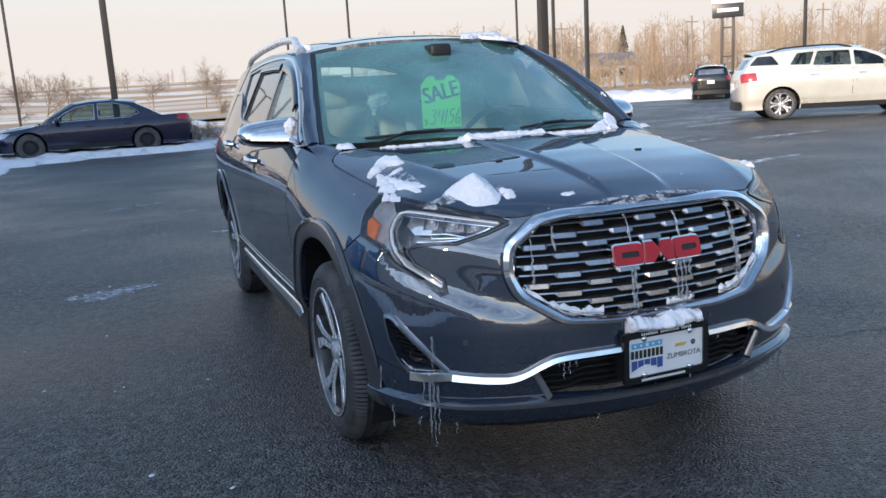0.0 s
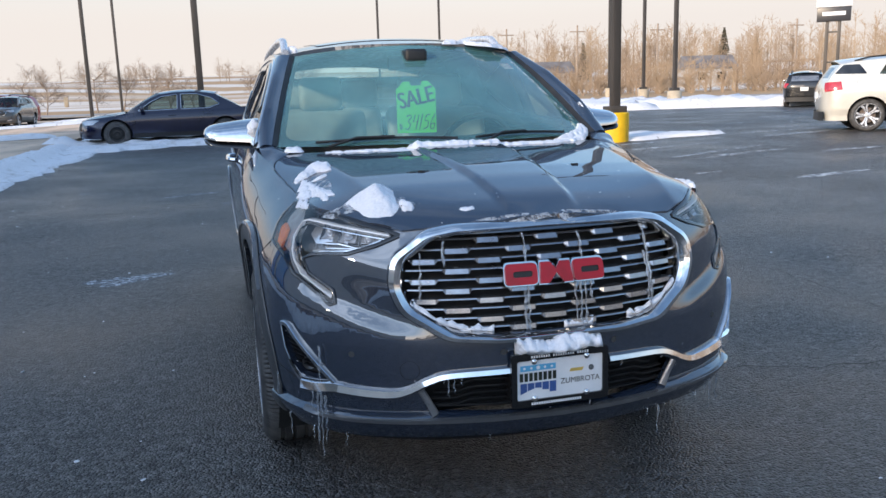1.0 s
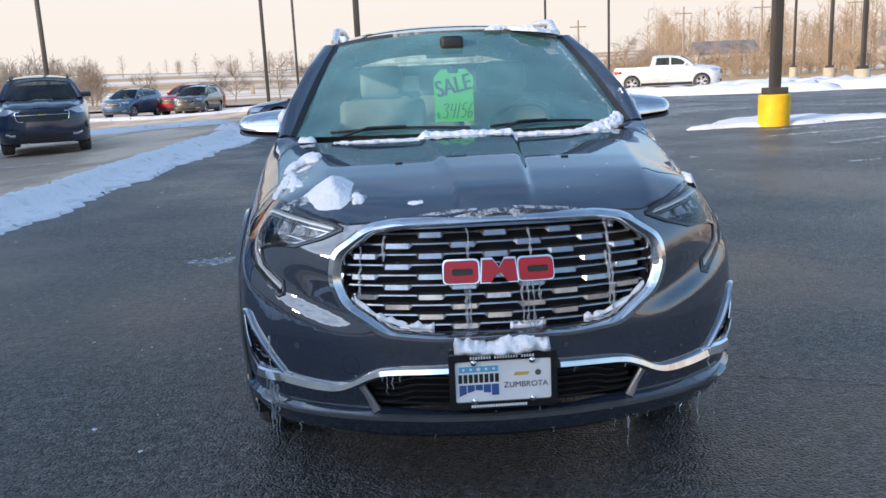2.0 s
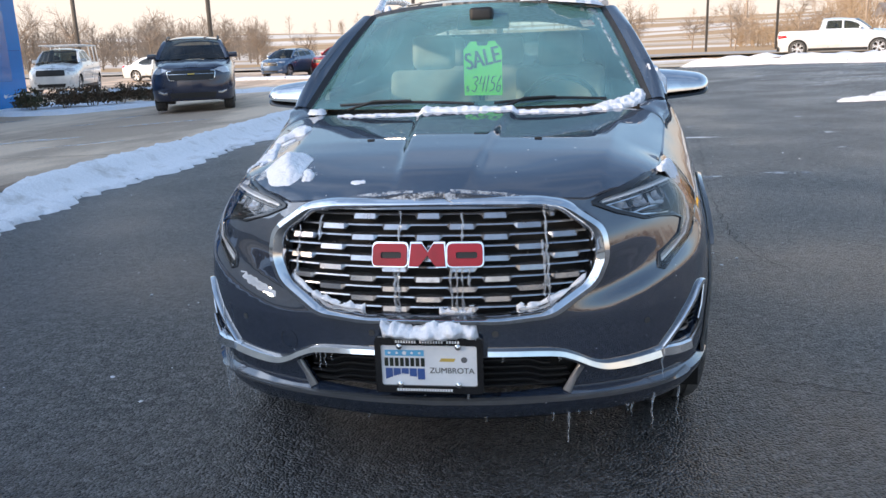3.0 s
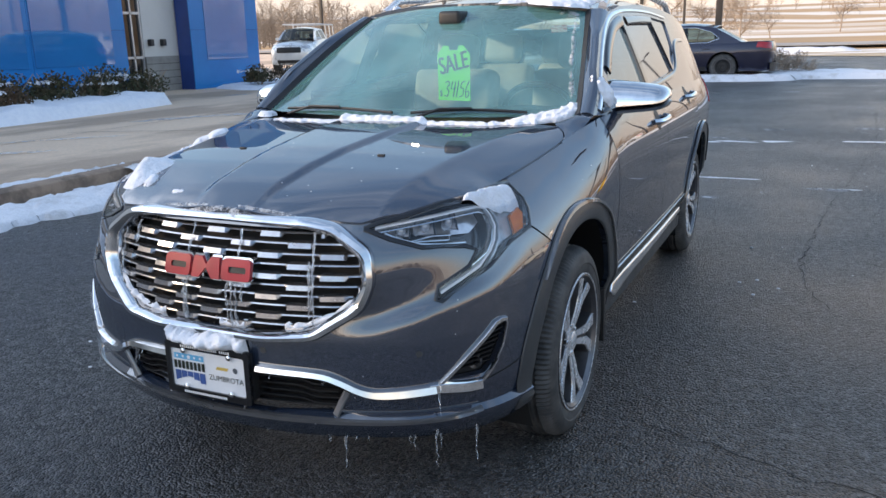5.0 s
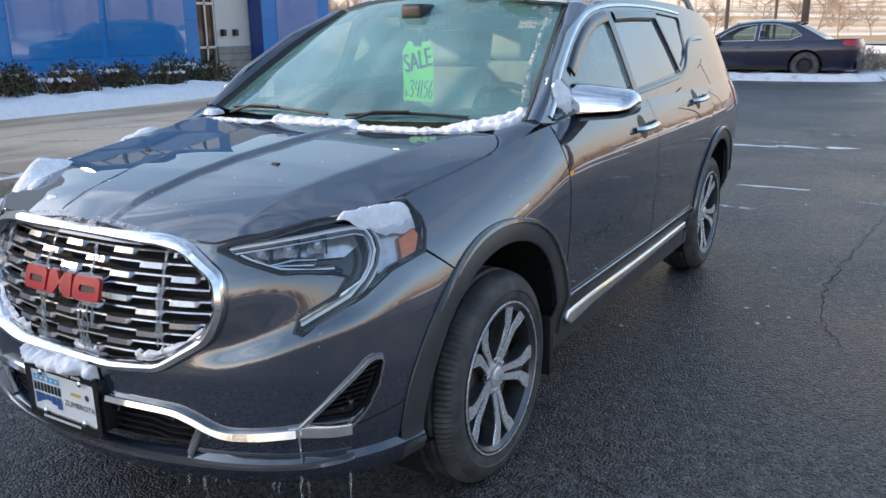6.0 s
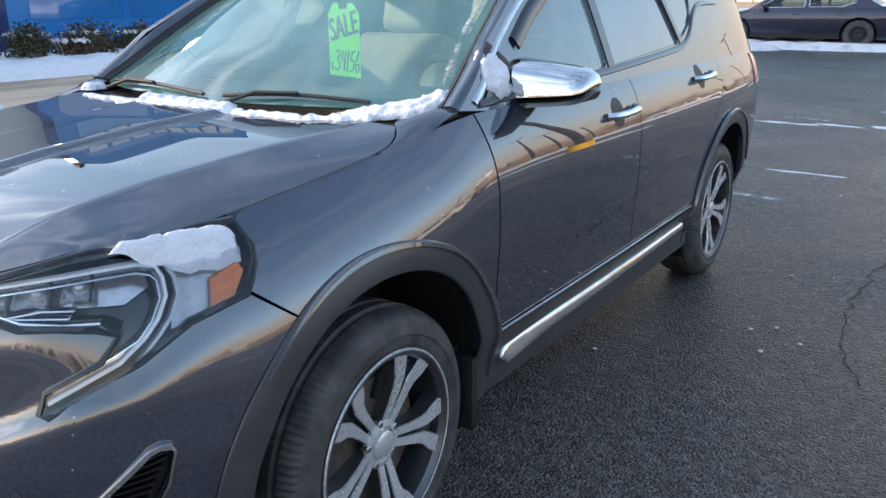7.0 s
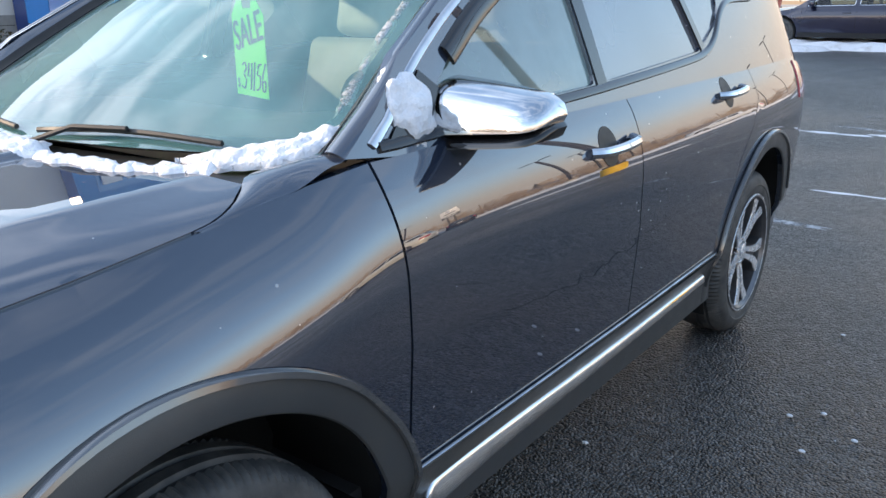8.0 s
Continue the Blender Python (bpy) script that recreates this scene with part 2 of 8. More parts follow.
M["cladding"] = mat("grey_cladding", (0.054, 0.057, 0.060), 0.36, second=(0.064, 0.065, 0.065), scale=9, rvar=0.08, bump=0.0003, bscale=600)
# paler, glossier grey puts a sky glint into the arch and bumper lips
M["cladding_lip"] = mat("cladding_lip_highlight", (0.07, 0.072, 0.075), 0.16, second=(0.09, 0.09, 0.092), scale=9, coat=1.0)
M["cladding_lip"].node_tree.nodes["Principled BSDF"].inputs["Coat IOR"].default_value = 1.9
M["skid"] = mat("grey_lower_trim", (0.24, 0.245, 0.25), 0.32, 0.6, second=(0.28, 0.28, 0.29), scale=12, rvar=0.1)
M["tyre"] = mat("tyre_rubber", (0.042, 0.042, 0.043), 0.62, second=(0.095, 0.092, 0.088), scale=14, bump=0.0006, bscale=160)
M["alloy"] = mat("machined_alloy", (0.80, 0.81, 0.83), 0.28, 0.55, second=(0.7, 0.7, 0.72), scale=22, rvar=0.08)
M["alloy_dark"] = mat("dark_alloy_pocket", (0.16, 0.16, 0.17), 0.32, 0.8, second=(0.12, 0.12, 0.125), scale=18)
M["brake"] = mat("brake_steel", (0.22, 0.20, 0.19), 0.5, 0.9, second=(0.16, 0.11, 0.08), scale=20)
M["red"] = mat("emblem_red", (0.40, 0.008, 0.022), 0.42, second=(0.32, 0.01, 0.02), scale=12)
M["amber"] = mat("amber_lens", (0.85, 0.20, 0.004), 0.2, second=(0.70, 0.13, 0.004), scale=60, coat=1.0)
M["lamp_red"] = mat("red_lens", (0.50, 0.015, 0.02), 0.18, second=(0.35, 0.01, 0.02), scale=30, coat=1.0)
M["lamp_clear"] = mat("clear_lamp", (0.55, 0.57, 0.60), 0.12, 0.35, second=(0.40, 0.42, 0.45), scale=25, coat=1.0)
M["lamp_bowl"] = mat("silvered_reflector", (0.78, 0.79, 0.81), 0.16, 0.7, second=(0.6, 0.61, 0.63), scale=40)
M["drl"] = mat("daylight_strip", (0.85, 0.86, 0.87), 0.22, second=(0.76, 0.77, 0.79), scale=80, coat=1.0)
# teal and grey diffuse tints brighten the panes like reflected sky
M["wind_glass"] = glass("windshield_glass", (0.66, 0.90, 0.86), film=0.29, film_glare_col=(0.29, 0.73, 0.73), ior=1.8)
M["side_glass"] = glass("side_glass", (0.45, 0.55, 0.55), weight=0.5, film=0.36, film_glare_col=(0.44, 0.66, 0.66), ior=1.7)
M["dark_glass"] = glass("privacy_glass", (0.10, 0.11, 0.12), weight=0.1, film=0.40, film_glare_col=(0.34, 0.36, 0.40), ior=1.8)
M["lens_glass"] = glass("lens_cover", (0.96, 0.97, 0.98), ior=1.35)
M["far_glass"] = glass("car_glass", (0.42, 0.50, 0.48), weight=0.95)
M["leather"] = mat("grey_leather", (0.60, 0.63, 0.63), 0.55, second=(0.53, 0.55, 0.55), scale=10, bump=0.0006, bscale=220)
M["interior"] = mat("dark_interior", (0.030, 0.031, 0.033), 0.6, second=(0.045, 0.045, 0.046), scale=8, bump=0.0005, bscale=300)
M["headliner"] = mat("headliner_cloth", (0.48, 0.48, 0.46), 0.9, second=(0.19, 0.19, 0.18), scale=30)
M["tag"] = mat("green_card", (0.09, 0.92, 0.02), 0.5, second=(0.08, 0.86, 0.02), scale=5)
M["ink"] = mat("black_ink", (0.006, 0.012, 0.008), 0.5, second=(0.012, 0.02, 0.012), scale=20)
M["white_plate"] = mat("white_plate", (0.78, 0.80, 0.82), 0.35, second=(0.70, 0.73, 0.76), scale=14)
M["snow"] = mat("snow", (0.82, 0.84, 0.88), 0.75, second=(0.74, 0.77, 0.83), scale=9, bump=0.012, bscale=38, fine=(160, 0.05))
M["frost"] = frost_material()
M["frost_film"] = frost_material(7)
M["ice"] = mat("ice", (0.80, 0.84, 0.88), 0.08, second=(0.7, 0.74, 0.78), scale=40, trans=0.80, coat=0.5)
M["dirty_snow"] = mat("dirty_snow", (0.74, 0.75, 0.78), 0.8, second=(0.40, 0.38, 0.36), scale=3.5, mix=(0.55, 0.80), bump=0.02, bscale=9, fine=(60, 0.08))
M["verge"] = mat("winter_grass", (0.43, 0.335, 0.225), 0.9, second=(0.72, 0.69, 0.67), scale=0.22, stretch=(0.5, 1.4, 1), mix=(0.50, 0.58), fine=(4, 0.25), bump=0.03, bscale=6)
M["asphalt"] = asphalt_material()
M["concrete"] = mat("apron_concrete", (0.72, 0.525, 0.375), 0.7, second=(0.44, 0.315, 0.225), scale=0.30, stretch=(1, 0.45, 1), mix=(0.47, 0.56), rvar=0.1, bump=0.001, bscale=90, fine=(40, 0.10))
M["curb"] = mat("kerb_concrete", (0.36, 0.25, 0.18), 0.85, second=(0.17, 0.12, 0.09), scale=5, bump=0.002, bscale=60)
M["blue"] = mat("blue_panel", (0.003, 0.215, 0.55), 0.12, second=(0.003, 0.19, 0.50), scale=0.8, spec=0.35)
M["blue_glass"] = mat("blue_glazing", (0.006, 0.20, 0.50), 0.03, second=(0.006, 0.18, 0.46), scale=0.6, coat=1.0, bump=0.0006, bscale=1.6)
M["blue_glass"].node_tree.nodes["Principled BSDF"].inputs["Coat IOR"].default_value = 1.7
# darker copy of the panel blue, with the portal sides' shade in the colour
M["blue_shaded"] = mat("shaded_blue_panel", (0.010, 0.045, 0.20), 0.25, second=(0.012, 0.055, 0.24), scale=0.8, coat=0.4)
M["white_wall"] = mat("white_wall_panel", (0.66, 0.65, 0.62), 0.6, second=(0.60, 0.59, 0.565), scale=0.7, bump=0.0004, bscale=90)
M["block"] = mat("masonry_block", (0.30, 0.29, 0.27), 0.85, second=(0.22, 0.21, 0.20), scale=2.5, bump=0.002, bscale=70)
M["frame_alu"] = mat("door_frame_aluminium", (0.55, 0.56, 0.57), 0.4, 0.7, second=(0.48, 0.48, 0.5), scale=6)
M["pole"] = mat("bronze_pole", (0.055, 0.048, 0.042), 0.5, 0.2, second=(0.08, 0.068, 0.058), scale=2.5, stretch=(1, 1, 0.2))
M["yellow"] = mat("yellow_base_paint", (0.82, 0.50, 0.010), 0.55, second=(0.70, 0.40, 0.01), scale=3, bump=0.002, bscale=40)
M["pier"] = mat("tan_concrete_pier", (0.50, 0.42, 0.31), 0.8, second=(0.40, 0.34, 0.26), scale=3, bump=0.002, bscale=40)
M["shrub"] = mat("shrub_leaves", (0.034, 0.044, 0.016), 0.7, second=(0.085, 0.050, 0.022), scale=5)
M["shrub_brown"] = mat("brown_shrub_leaves", (0.10, 0.055, 0.028), 0.75, second=(0.055, 0.045, 0.025), scale=5)
M["bark"] = mat("bare_twigs", (0.34, 0.265, 0.205), 0.85, second=(0.27, 0.21, 0.16), scale=2)
M["bark_gold"] = mat("sunlit_bare_wood", (0.345, 0.255, 0.17), 0.85, second=(0.24, 0.175, 0.125), scale=0.08)
M["conifer"] = mat("conifer_needles", (0.085, 0.080, 0.055), 0.8, second=(0.11, 0.095, 0.065), scale=0.5)
M["sign_white"] = mat("sign_white", (0.72, 0.72, 0.72), 0.4, second=(0.66, 0.66, 0.66), scale=1)
M["sign_dark"] = mat("sign_dark", (0.02, 0.02, 0.024), 0.35, second=(0.03, 0.03, 0.033), scale=1)
M["house"] = mat("far_siding", (0.42, 0.40, 0.38), 0.8, second=(0.36, 0.34, 0.32), scale=0.4)
M["roofing"] = mat("far_shingles", (0.14, 0.12, 0.11), 0.9, second=(0.22, 0.21, 0.21), scale=0.5)
M["lilac"] = mat("sky_blue_print", (0.10, 0.42, 0.68), 0.5, second=(0.09, 0.38, 0.62), scale=20)
M["navy"] = mat("navy_print", (0.04, 0.10, 0.30), 0.5, second=(0.04, 0.09, 0.26), scale=20)
M["gold"] = mat("gold_print", (0.60, 0.42, 0.10), 0.5, second=(0.5, 0.36, 0.1), scale=20)
M["pale"] = mat("pale_print", (0.80, 0.80, 0.80), 0.5, second=(0.74, 0.74, 0.74), scale=20)
M["sticker"] = mat("sticker_print", (0.70, 0.62, 0.60), 0.5, second=(0.55, 0.14, 0.12), scale=60, mix=(0.5, 0.56))


def car_paint(name, base, metal=0.3, rough=0.3):
    return mat(name, base, rough, metal, second=tuple(c * 1.15 + 0.004 for c in base), scale=1.5, coat=1.0, rvar=0.05)


# ---- mesh tools ----
def part(name, bm, material, parent=None, label="", smooth=True, angle=38):
    me = bpy.data.meshes.new(name)
    bm.normal_update()
    bm.to_mesh(me)
    bm.free()
    if smooth:
        me.polygons.foreach_set("use_smooth", [True] * len(me.polygons))
        me.set_sharp_from_angle(angle=radians(angle))
    if material is not None:
        me.materials.append(material)
    ob = new(name, me)
    if parent is not None:
        ob.parent = parent
    if label:
        ob["label"] = label
    return ob


def thing(name, label, category, group="", kind="", at=None):
    ob = new(name)
    ob.empty_display_size = 0.2
    if at is not None:
        ob.matrix_world = at
    return tagged(ob, label, category, group, kind)


def box(bm, x0, x1, y0, y1, z0, z1, bev=0.0, seg=2, m=None):
    r = bmesh.ops.create_cube(bm, size=1, matrix=Matrix.Translation(((x0 + x1) / 2, (y0 + y1) / 2, (z0 + z1) / 2)) @ Matrix.Diagonal((x1 - x0, y1 - y0, z1 - z0, 1)))
    vs = r["verts"]
    if bev:
        es = list({e for v in vs for e in v.link_edges})
        b = bmesh.ops.bevel(bm, geom=es, offset=bev, segments=seg, affect="EDGES", profile=0.6)
        vs = list({v for f in b["faces"] for v in f.verts} | {v for v in vs if v.is_valid})
    if m is not None:
        bmesh.ops.transform(bm, matrix=m, verts=vs)
    return vs


def new_box(*a, **k):
    bm = bmesh.new()
    box(bm, *a, **k)
    return bm


def tube(bm, pts, r, n=8, r2=None, cap=True):
    """A round bar along points; radius r to r2."""
    pts = [Vector(p) for p in pts]
    rings = []
    for i, p in enumerate(pts):
        d = (pts[min(i + 1, len(pts) - 1)] - pts[max(i - 1, 0)]).normalized()
        a = d.orthogonal().normalized() if abs(d.z) > 0.95 else d.cross(Vector((0, 0, 1))).normalized()
        b = d.cross(a)
        rr = r if r2 is None else r + (r2 - r) * i / (len(pts) - 1)
        rings.append([bm.verts.new(p + rr * (math.cos(2 * math.pi * k / n) * a + math.sin(2 * math.pi * k / n) * b)) for k in range(n)])
    for q, w in zip(rings, rings[1:]):
        for k in range(n):
            bm.faces.new((q[k], q[(k + 1) % n], w[(k + 1) % n], w[k]))
    if cap:
        bm.faces.new(rings[0][::-1])
        bm.faces.new(rings[-1])
    return bm


def lathe(bm, prof, n=40, axis="x", centre=(0, 0, 0), closed=False):
    """Spin (radius, offset) pairs round an axis."""
    c = Vector(centre)
    rings = []
    for r, o in prof:
        ring = []
        for k in range(n):
            a = 2 * math.pi * k / n
            p = (o, r * math.cos(a), r * math.sin(a)) if axis == "x" else ((r * math.cos(a), r * math.sin(a), o) if axis == "z" else (r * math.cos(a), o, r * math.sin(a)))
            ring.append(bm.verts.new(c + Vector(p)))
        rings.append(ring)
    pairs = list(zip(rings, rings[1:])) + ([(rings[-1], rings[0])] if closed else [])
    for q, w in pairs:
        for k in range(n):
            bm.faces.new((q[k], q[(k + 1) % n], w[(k + 1) % n], w[k]))
    return rings


def inside(p, poly):
    x, y = p
    c = False
    for (x1, y1), (x2, y2) in zip(poly, poly[1:] + poly[:1]):
        if (y1 > y) != (y2 > y) and x < (x2 - x1) * (y - y1) / (y2 - y1) + x1:
            c = not c
    return c


def smooth_line(pts, n=6, loop=False):
    """Catmull-Rom points through pts."""
    P = [np.array(p, float) for p in pts]
    out = []
    m = len(P)
    for i in range(m if loop else m - 1):
        g = (lambda k: P[k % m]) if loop else (lambda k: P[min(max(k, 0), m - 1)])
        a, b, c, d = g(i - 1), g(i), g(i + 1), g(i + 2)
        for k in range(n):
            t = k / n
            out.append(tuple(0.5 * ((2 * b) + (c - a) * t + (2 * a - 5 * b + 4 * c - d) * t * t + (3 * b - a - 3 * c + d) * t ** 3)))
    if not loop:
        out.append(tuple(P[-1]))
    return out


def rounded(pts, r, n=4):
    """Round the corners of a closed polygon in the plane."""
    out = []
    m = len(pts)
    for i in range(m):
        a, b, c = (np.array(pts[(i + k) % m], float) for k in (-1, 0, 1))
        d1, d2 = a - b, c - b
        l1, l2 = np.linalg.norm(d1), np.linalg.norm(d2)
        rr = min(r if not isinstance(r, (list, tuple)) else r[i], l1 * 0.48, l2 * 0.48)
        p, q = b + d1 / l1 * rr, b + d2 / l2 * rr
        for k in range(n + 1):
            t = k / n
            out.append(tuple((1 - t) ** 2 * p + 2 * t * (1 - t) * b + t * t * q))
    return out


def split_poly(p, a, nx, ny):
    """The two sides of a plane polygon cut by a line through a."""
    ds = [(x - a[0]) * nx + (y - a[1]) * ny for x, y in p]
    if min(ds) > -1e-7 or max(ds) < 1e-7:
        return [p]
    left, right = [], []
    m = len(p)
    for k in range(m):
        q, w, d, e = p[k], p[(k + 1) % m], ds[k], ds[(k + 1) % m]
        if d >= -1e-7:
            left.append(q)
        if d <= 1e-7:
            right.append(q)
        if (d > 1e-7 and e < -1e-7) or (d < -1e-7 and e > 1e-7):
            t = d / (d - e)
            c = (q[0] + (w[0] - q[0]) * t, q[1] + (w[1] - q[1]) * t)
            left.append(c)
            right.append(c)
    return [x for x in (left, right) if len(x) > 2]


def patch(poly, fn, step, holes=(), rim=0.0, flip=False):
    """A sheet with the outline poly (less holes) in (u, v), cut from a grid, bent by fn(u, v, depth). rim: depth of its turned-in edge."""
    us, vs = [p[0] for p in poly], [p[1] for p in poly]
    su, sv = step if isinstance(step, (tuple, list)) else (step, step)
    e = 1e-4
    u0, u1, v0, v1 = min(us) - e, max(us) + e, min(vs) - e, max(vs) + e
    nu, nv = max(1, math.ceil((u1 - u0) / su)), max(1, math.ceil((v1 - v0) / sv))
    du, dv = (u1 - u0) / nu, (v1 - v0) / nv
    cells = {}
    for loop in (poly, *holes):
        for (a, b) in zip(loop, list(loop[1:]) + [loop[0]]):
            ex, ey = float(b[0] - a[0]), float(b[1] - a[1])
            ln = math.hypot(ex, ey)
            if ln < 1e-6:
                continue
            i0, i1 = int((min(a[0], b[0]) - e - u0) / du), int((max(a[0], b[0]) + e - u0) / du)
            j0, j1 = int((min(a[1], b[1]) - e - v0) / dv), int((max(a[1], b[1]) + e - v0) / dv)
            for i in range(max(i0, 0), min(i1, nu - 1) + 1):
                for j in range(max(j0, 0), min(j1, nv - 1) + 1):
                    x, y = u0 + i * du, v0 + j * dv
                    ps = cells.get((i, j)) or [[(x, y), (x + du, y), (x + du, y + dv), (x, y + dv)]]
                    cells[(i, j)] = [q for p in ps for q in split_poly(p, a, ey / ln, -ex / ln)]
    P = [(float(p[0]), float(p[1])) for p in poly]
    Hs = [[(float(p[0]), float(p[1])) for p in h] for h in holes]
    bm = bmesh.new()
    seen, uv = {}, {}

    def vert(p):
        k = (round(p[0] * 2e4), round(p[1] * 2e4))
        if k not in seen:
            seen[k] = bm.verts.new((p[0], p[1], 0))
            uv[seen[k]] = (p[0], p[1], 0.0)
        return seen[k]

    for i in range(nu):
        for j in range(nv):
            x, y = u0 + i * du, v0 + j * dv
            for p in cells.get((i, j)) or [[(x, y), (x + du, y), (x + du, y + dv), (x, y + dv)]]:
                c = (sum(q[0] for q in p) / len(p), sum(q[1] for q in p) / len(p))
                if not inside(c, P) or any(inside(c, h) for h in Hs):
                    continue
                vv = []
                for q in p:
                    w = vert(q)
                    if w not in vv:
                        vv.append(w)
                if len(vv) > 2 and bm.faces.get(vv) is None:
                    bm.faces.new(vv)
    if rim:
        def near(p):
            for loop in (P, *Hs):
                for (a, b) in zip(loop, loop[1:] + loop[:1]):
                    dx, dy = b[0] - a[0], b[1] - a[1]
                    l2 = dx * dx + dy * dy
                    if l2 < 1e-12:
                        continue
                    t = min(max(((p[0] - a[0]) * dx + (p[1] - a[1]) * dy) / l2, 0), 1)
                    if math.hypot(p[0] - a[0] - t * dx, p[1] - a[1] - t * dy) < 3e-4:
                        return True
            return False
        be = [x for x in bm.edges if x.is_boundary and near(((x.verts[0].co.x + x.verts[1].co.x) / 2, (x.verts[0].co.y + x.verts[1].co.y) / 2))]
        ex = bmesh.ops.extrude_edge_only(bm, edges=be)
        for v in ex["geom"]:
            if isinstance(v, bmesh.types.BMVert):
                uv[v] = (v.co.x, v.co.y, rim)
    for v, (a, b, d) in uv.items():
        v.co = Vector(fn(a, b, d))
    if flip:
        bmesh.ops.reverse_faces(bm, faces=bm.faces)
    return bm


def ribbon(line, width, fn, depth=0.004, base=0.0, taper=None):
    """A raised strip along a line in (u, v): chamfered section, bent by fn(u, v, depth) (negative depth is outwards)."""
    bm = bmesh.new()
    L = [np.array(p, float) for p in line]
    rows = []
    for i, p in enumerate(L):
        d = L[min(i + 1, len(L) - 1)] - L[max(i - 1, 0)]
        d = d / (np.linalg.norm(d) + 1e-9)
        nrm = np.array((-d[1], d[0]))
        w = width * (taper(i / (len(L) - 1)) if taper else 1.0) / 2
        rows.append([bm.verts.new(fn(*(p + nrm * s * w), h)) for s, h in ((-1, base), (-0.92, -depth * 0.6), (-0.6, -depth), (0.6, -depth), (0.92, -depth * 0.6), (1, base))])
    for a, b in zip(rows, rows[1:]):
        for k in range(5):
            bm.faces.new((a[k], a[k + 1], b[k + 1], b[k]))
    for r in (rows[0], rows[-1]):
        bm.faces.new(r)
    bmesh.ops.recalc_face_normals(bm, faces=bm.faces)
    return bm


def lump(bm, pts, fn, height, step=0.012, seed=0, rough=0.35, cone=False):
    """A snow heap with outline pts in (u, v) on the surface fn(u, v, depth)."""
    sub = patch(pts, lambda a, b, d: (a, b, 0), step)
    edge = [np.array(p) for p in pts]
    span = max(max(p[0] for p in pts) - min(p[0] for p in pts), max(p[1] for p in pts) - min(p[1] for p in pts))
    A_, B_ = np.array(edge), np.roll(np.array(edge), -1, axis=0)
    AB = B_ - A_
    L2 = (AB ** 2).sum(1) + 1e-12
    sv_ = list(sub.verts)
    Q = np.array([(v.co.x, v.co.y) for v in sv_])
    t = np.clip(((Q[:, None, :] - A_[None]) * AB[None]).sum(2) / L2, 0, 1)
    D = np.linalg.norm(Q[:, None, :] - A_[None] - t[..., None] * AB[None], axis=2).min(1)
    vm = {}
    for v, p, dist in zip(sv_, Q, D):
        k = min(1.0, float(dist) / (height * 1.3 + 1e-6))
        nz = noise.noise(Vector((p[0] / height * 0.6 + seed * 7.3, p[1] / height * 0.6, seed))) * rough + noise.noise(Vector((p[0] / height * 1.7, p[1] / height * 1.7 + seed, 3.1))) * rough * 0.5
        h = height * math.sqrt(max(0.0, 1 - (1 - k) ** 2)) * (1 + nz)
        if cone:
            h = height * (float(dist) / float(D.max())) ** 0.9 * (1 + nz * 0.5)
        vm[v] = bm.verts.new(fn(p[0], p[1], 0.004 - h if k > 0.001 else 0.004))
    for f in sub.faces:
        bm.faces.new([vm[v] for v in f.verts])
    sub.free()
    return bm


def blob_outline(cx, cy, rx, ry, seed, n=22, wob=0.28, rot=0.0):
    rnd = random.Random(seed)
    ph = [rnd.uniform(0, 6.28) for _ in range(4)]
    out = []
    for k in range(n):
        a = 2 * math.pi * k / n
        r = 1 + wob * (0.5 * math.sin(2 * a + ph[0]) + 0.4 * math.sin(3 * a + ph[1]) + 0.35 * math.sin(5 * a + ph[2]) + 0.2 * math.sin(8 * a + ph[3]))
        x, y = rx * r * math.cos(a), ry * r * math.sin(a)
        out.append((cx + x * math.cos(rot) - y * math.sin(rot), cy + x * math.sin(rot) + y * math.cos(rot)))
    return out


def text_mesh(body, size, font_shear=0.0, extrude=0.0, spacing=1.0):
    cu = bpy.data.curves.new("lettering", "FONT")
    cu.body, cu.size, cu.shear, cu.extrude = body, size, font_shear, extrude
    cu.align_x, cu.align_y, cu.space_character = "CENTER", "CENTER", spacing
    ob = bpy.data.objects.new("lettering", cu)
    scene.collection.objects.link(ob)
    me = bpy.data.meshes.new_from_object(ob.evaluated_get(bpy.context.evaluated_depsgraph_get()))
    bpy.data.objects.remove(ob)
    bpy.data.curves.remove(cu)
    bm = bmesh.new()
    bm.from_mesh(me)
    bpy.data.meshes.remove(me)
    return bm


def sstep(a, b, x):
    t = min(max((x - a) / (b - a), 0.0), 1.0)
    return t * t * (3 - 2 * t)


# ---- ground ----
def gz(x, y):
    r = math.hypot(x, y)
    h = 0.006 * max(0.0, min(r, 80) - 6) + 0.12 * sstep(4, 11, x)
    if r > 80:
        h += 0.031 * (min(r, 520) - 80) * sstep(60, 260, r)
    h -= (0.14 * sstep(-5.3, -11, x) + 0.12 * sstep(-8.5, -13, x)) * sstep(70, 45, r)
    return h + 0.15 * sstep(-5.02, -5.16, x) * sstep(80, 60, r)


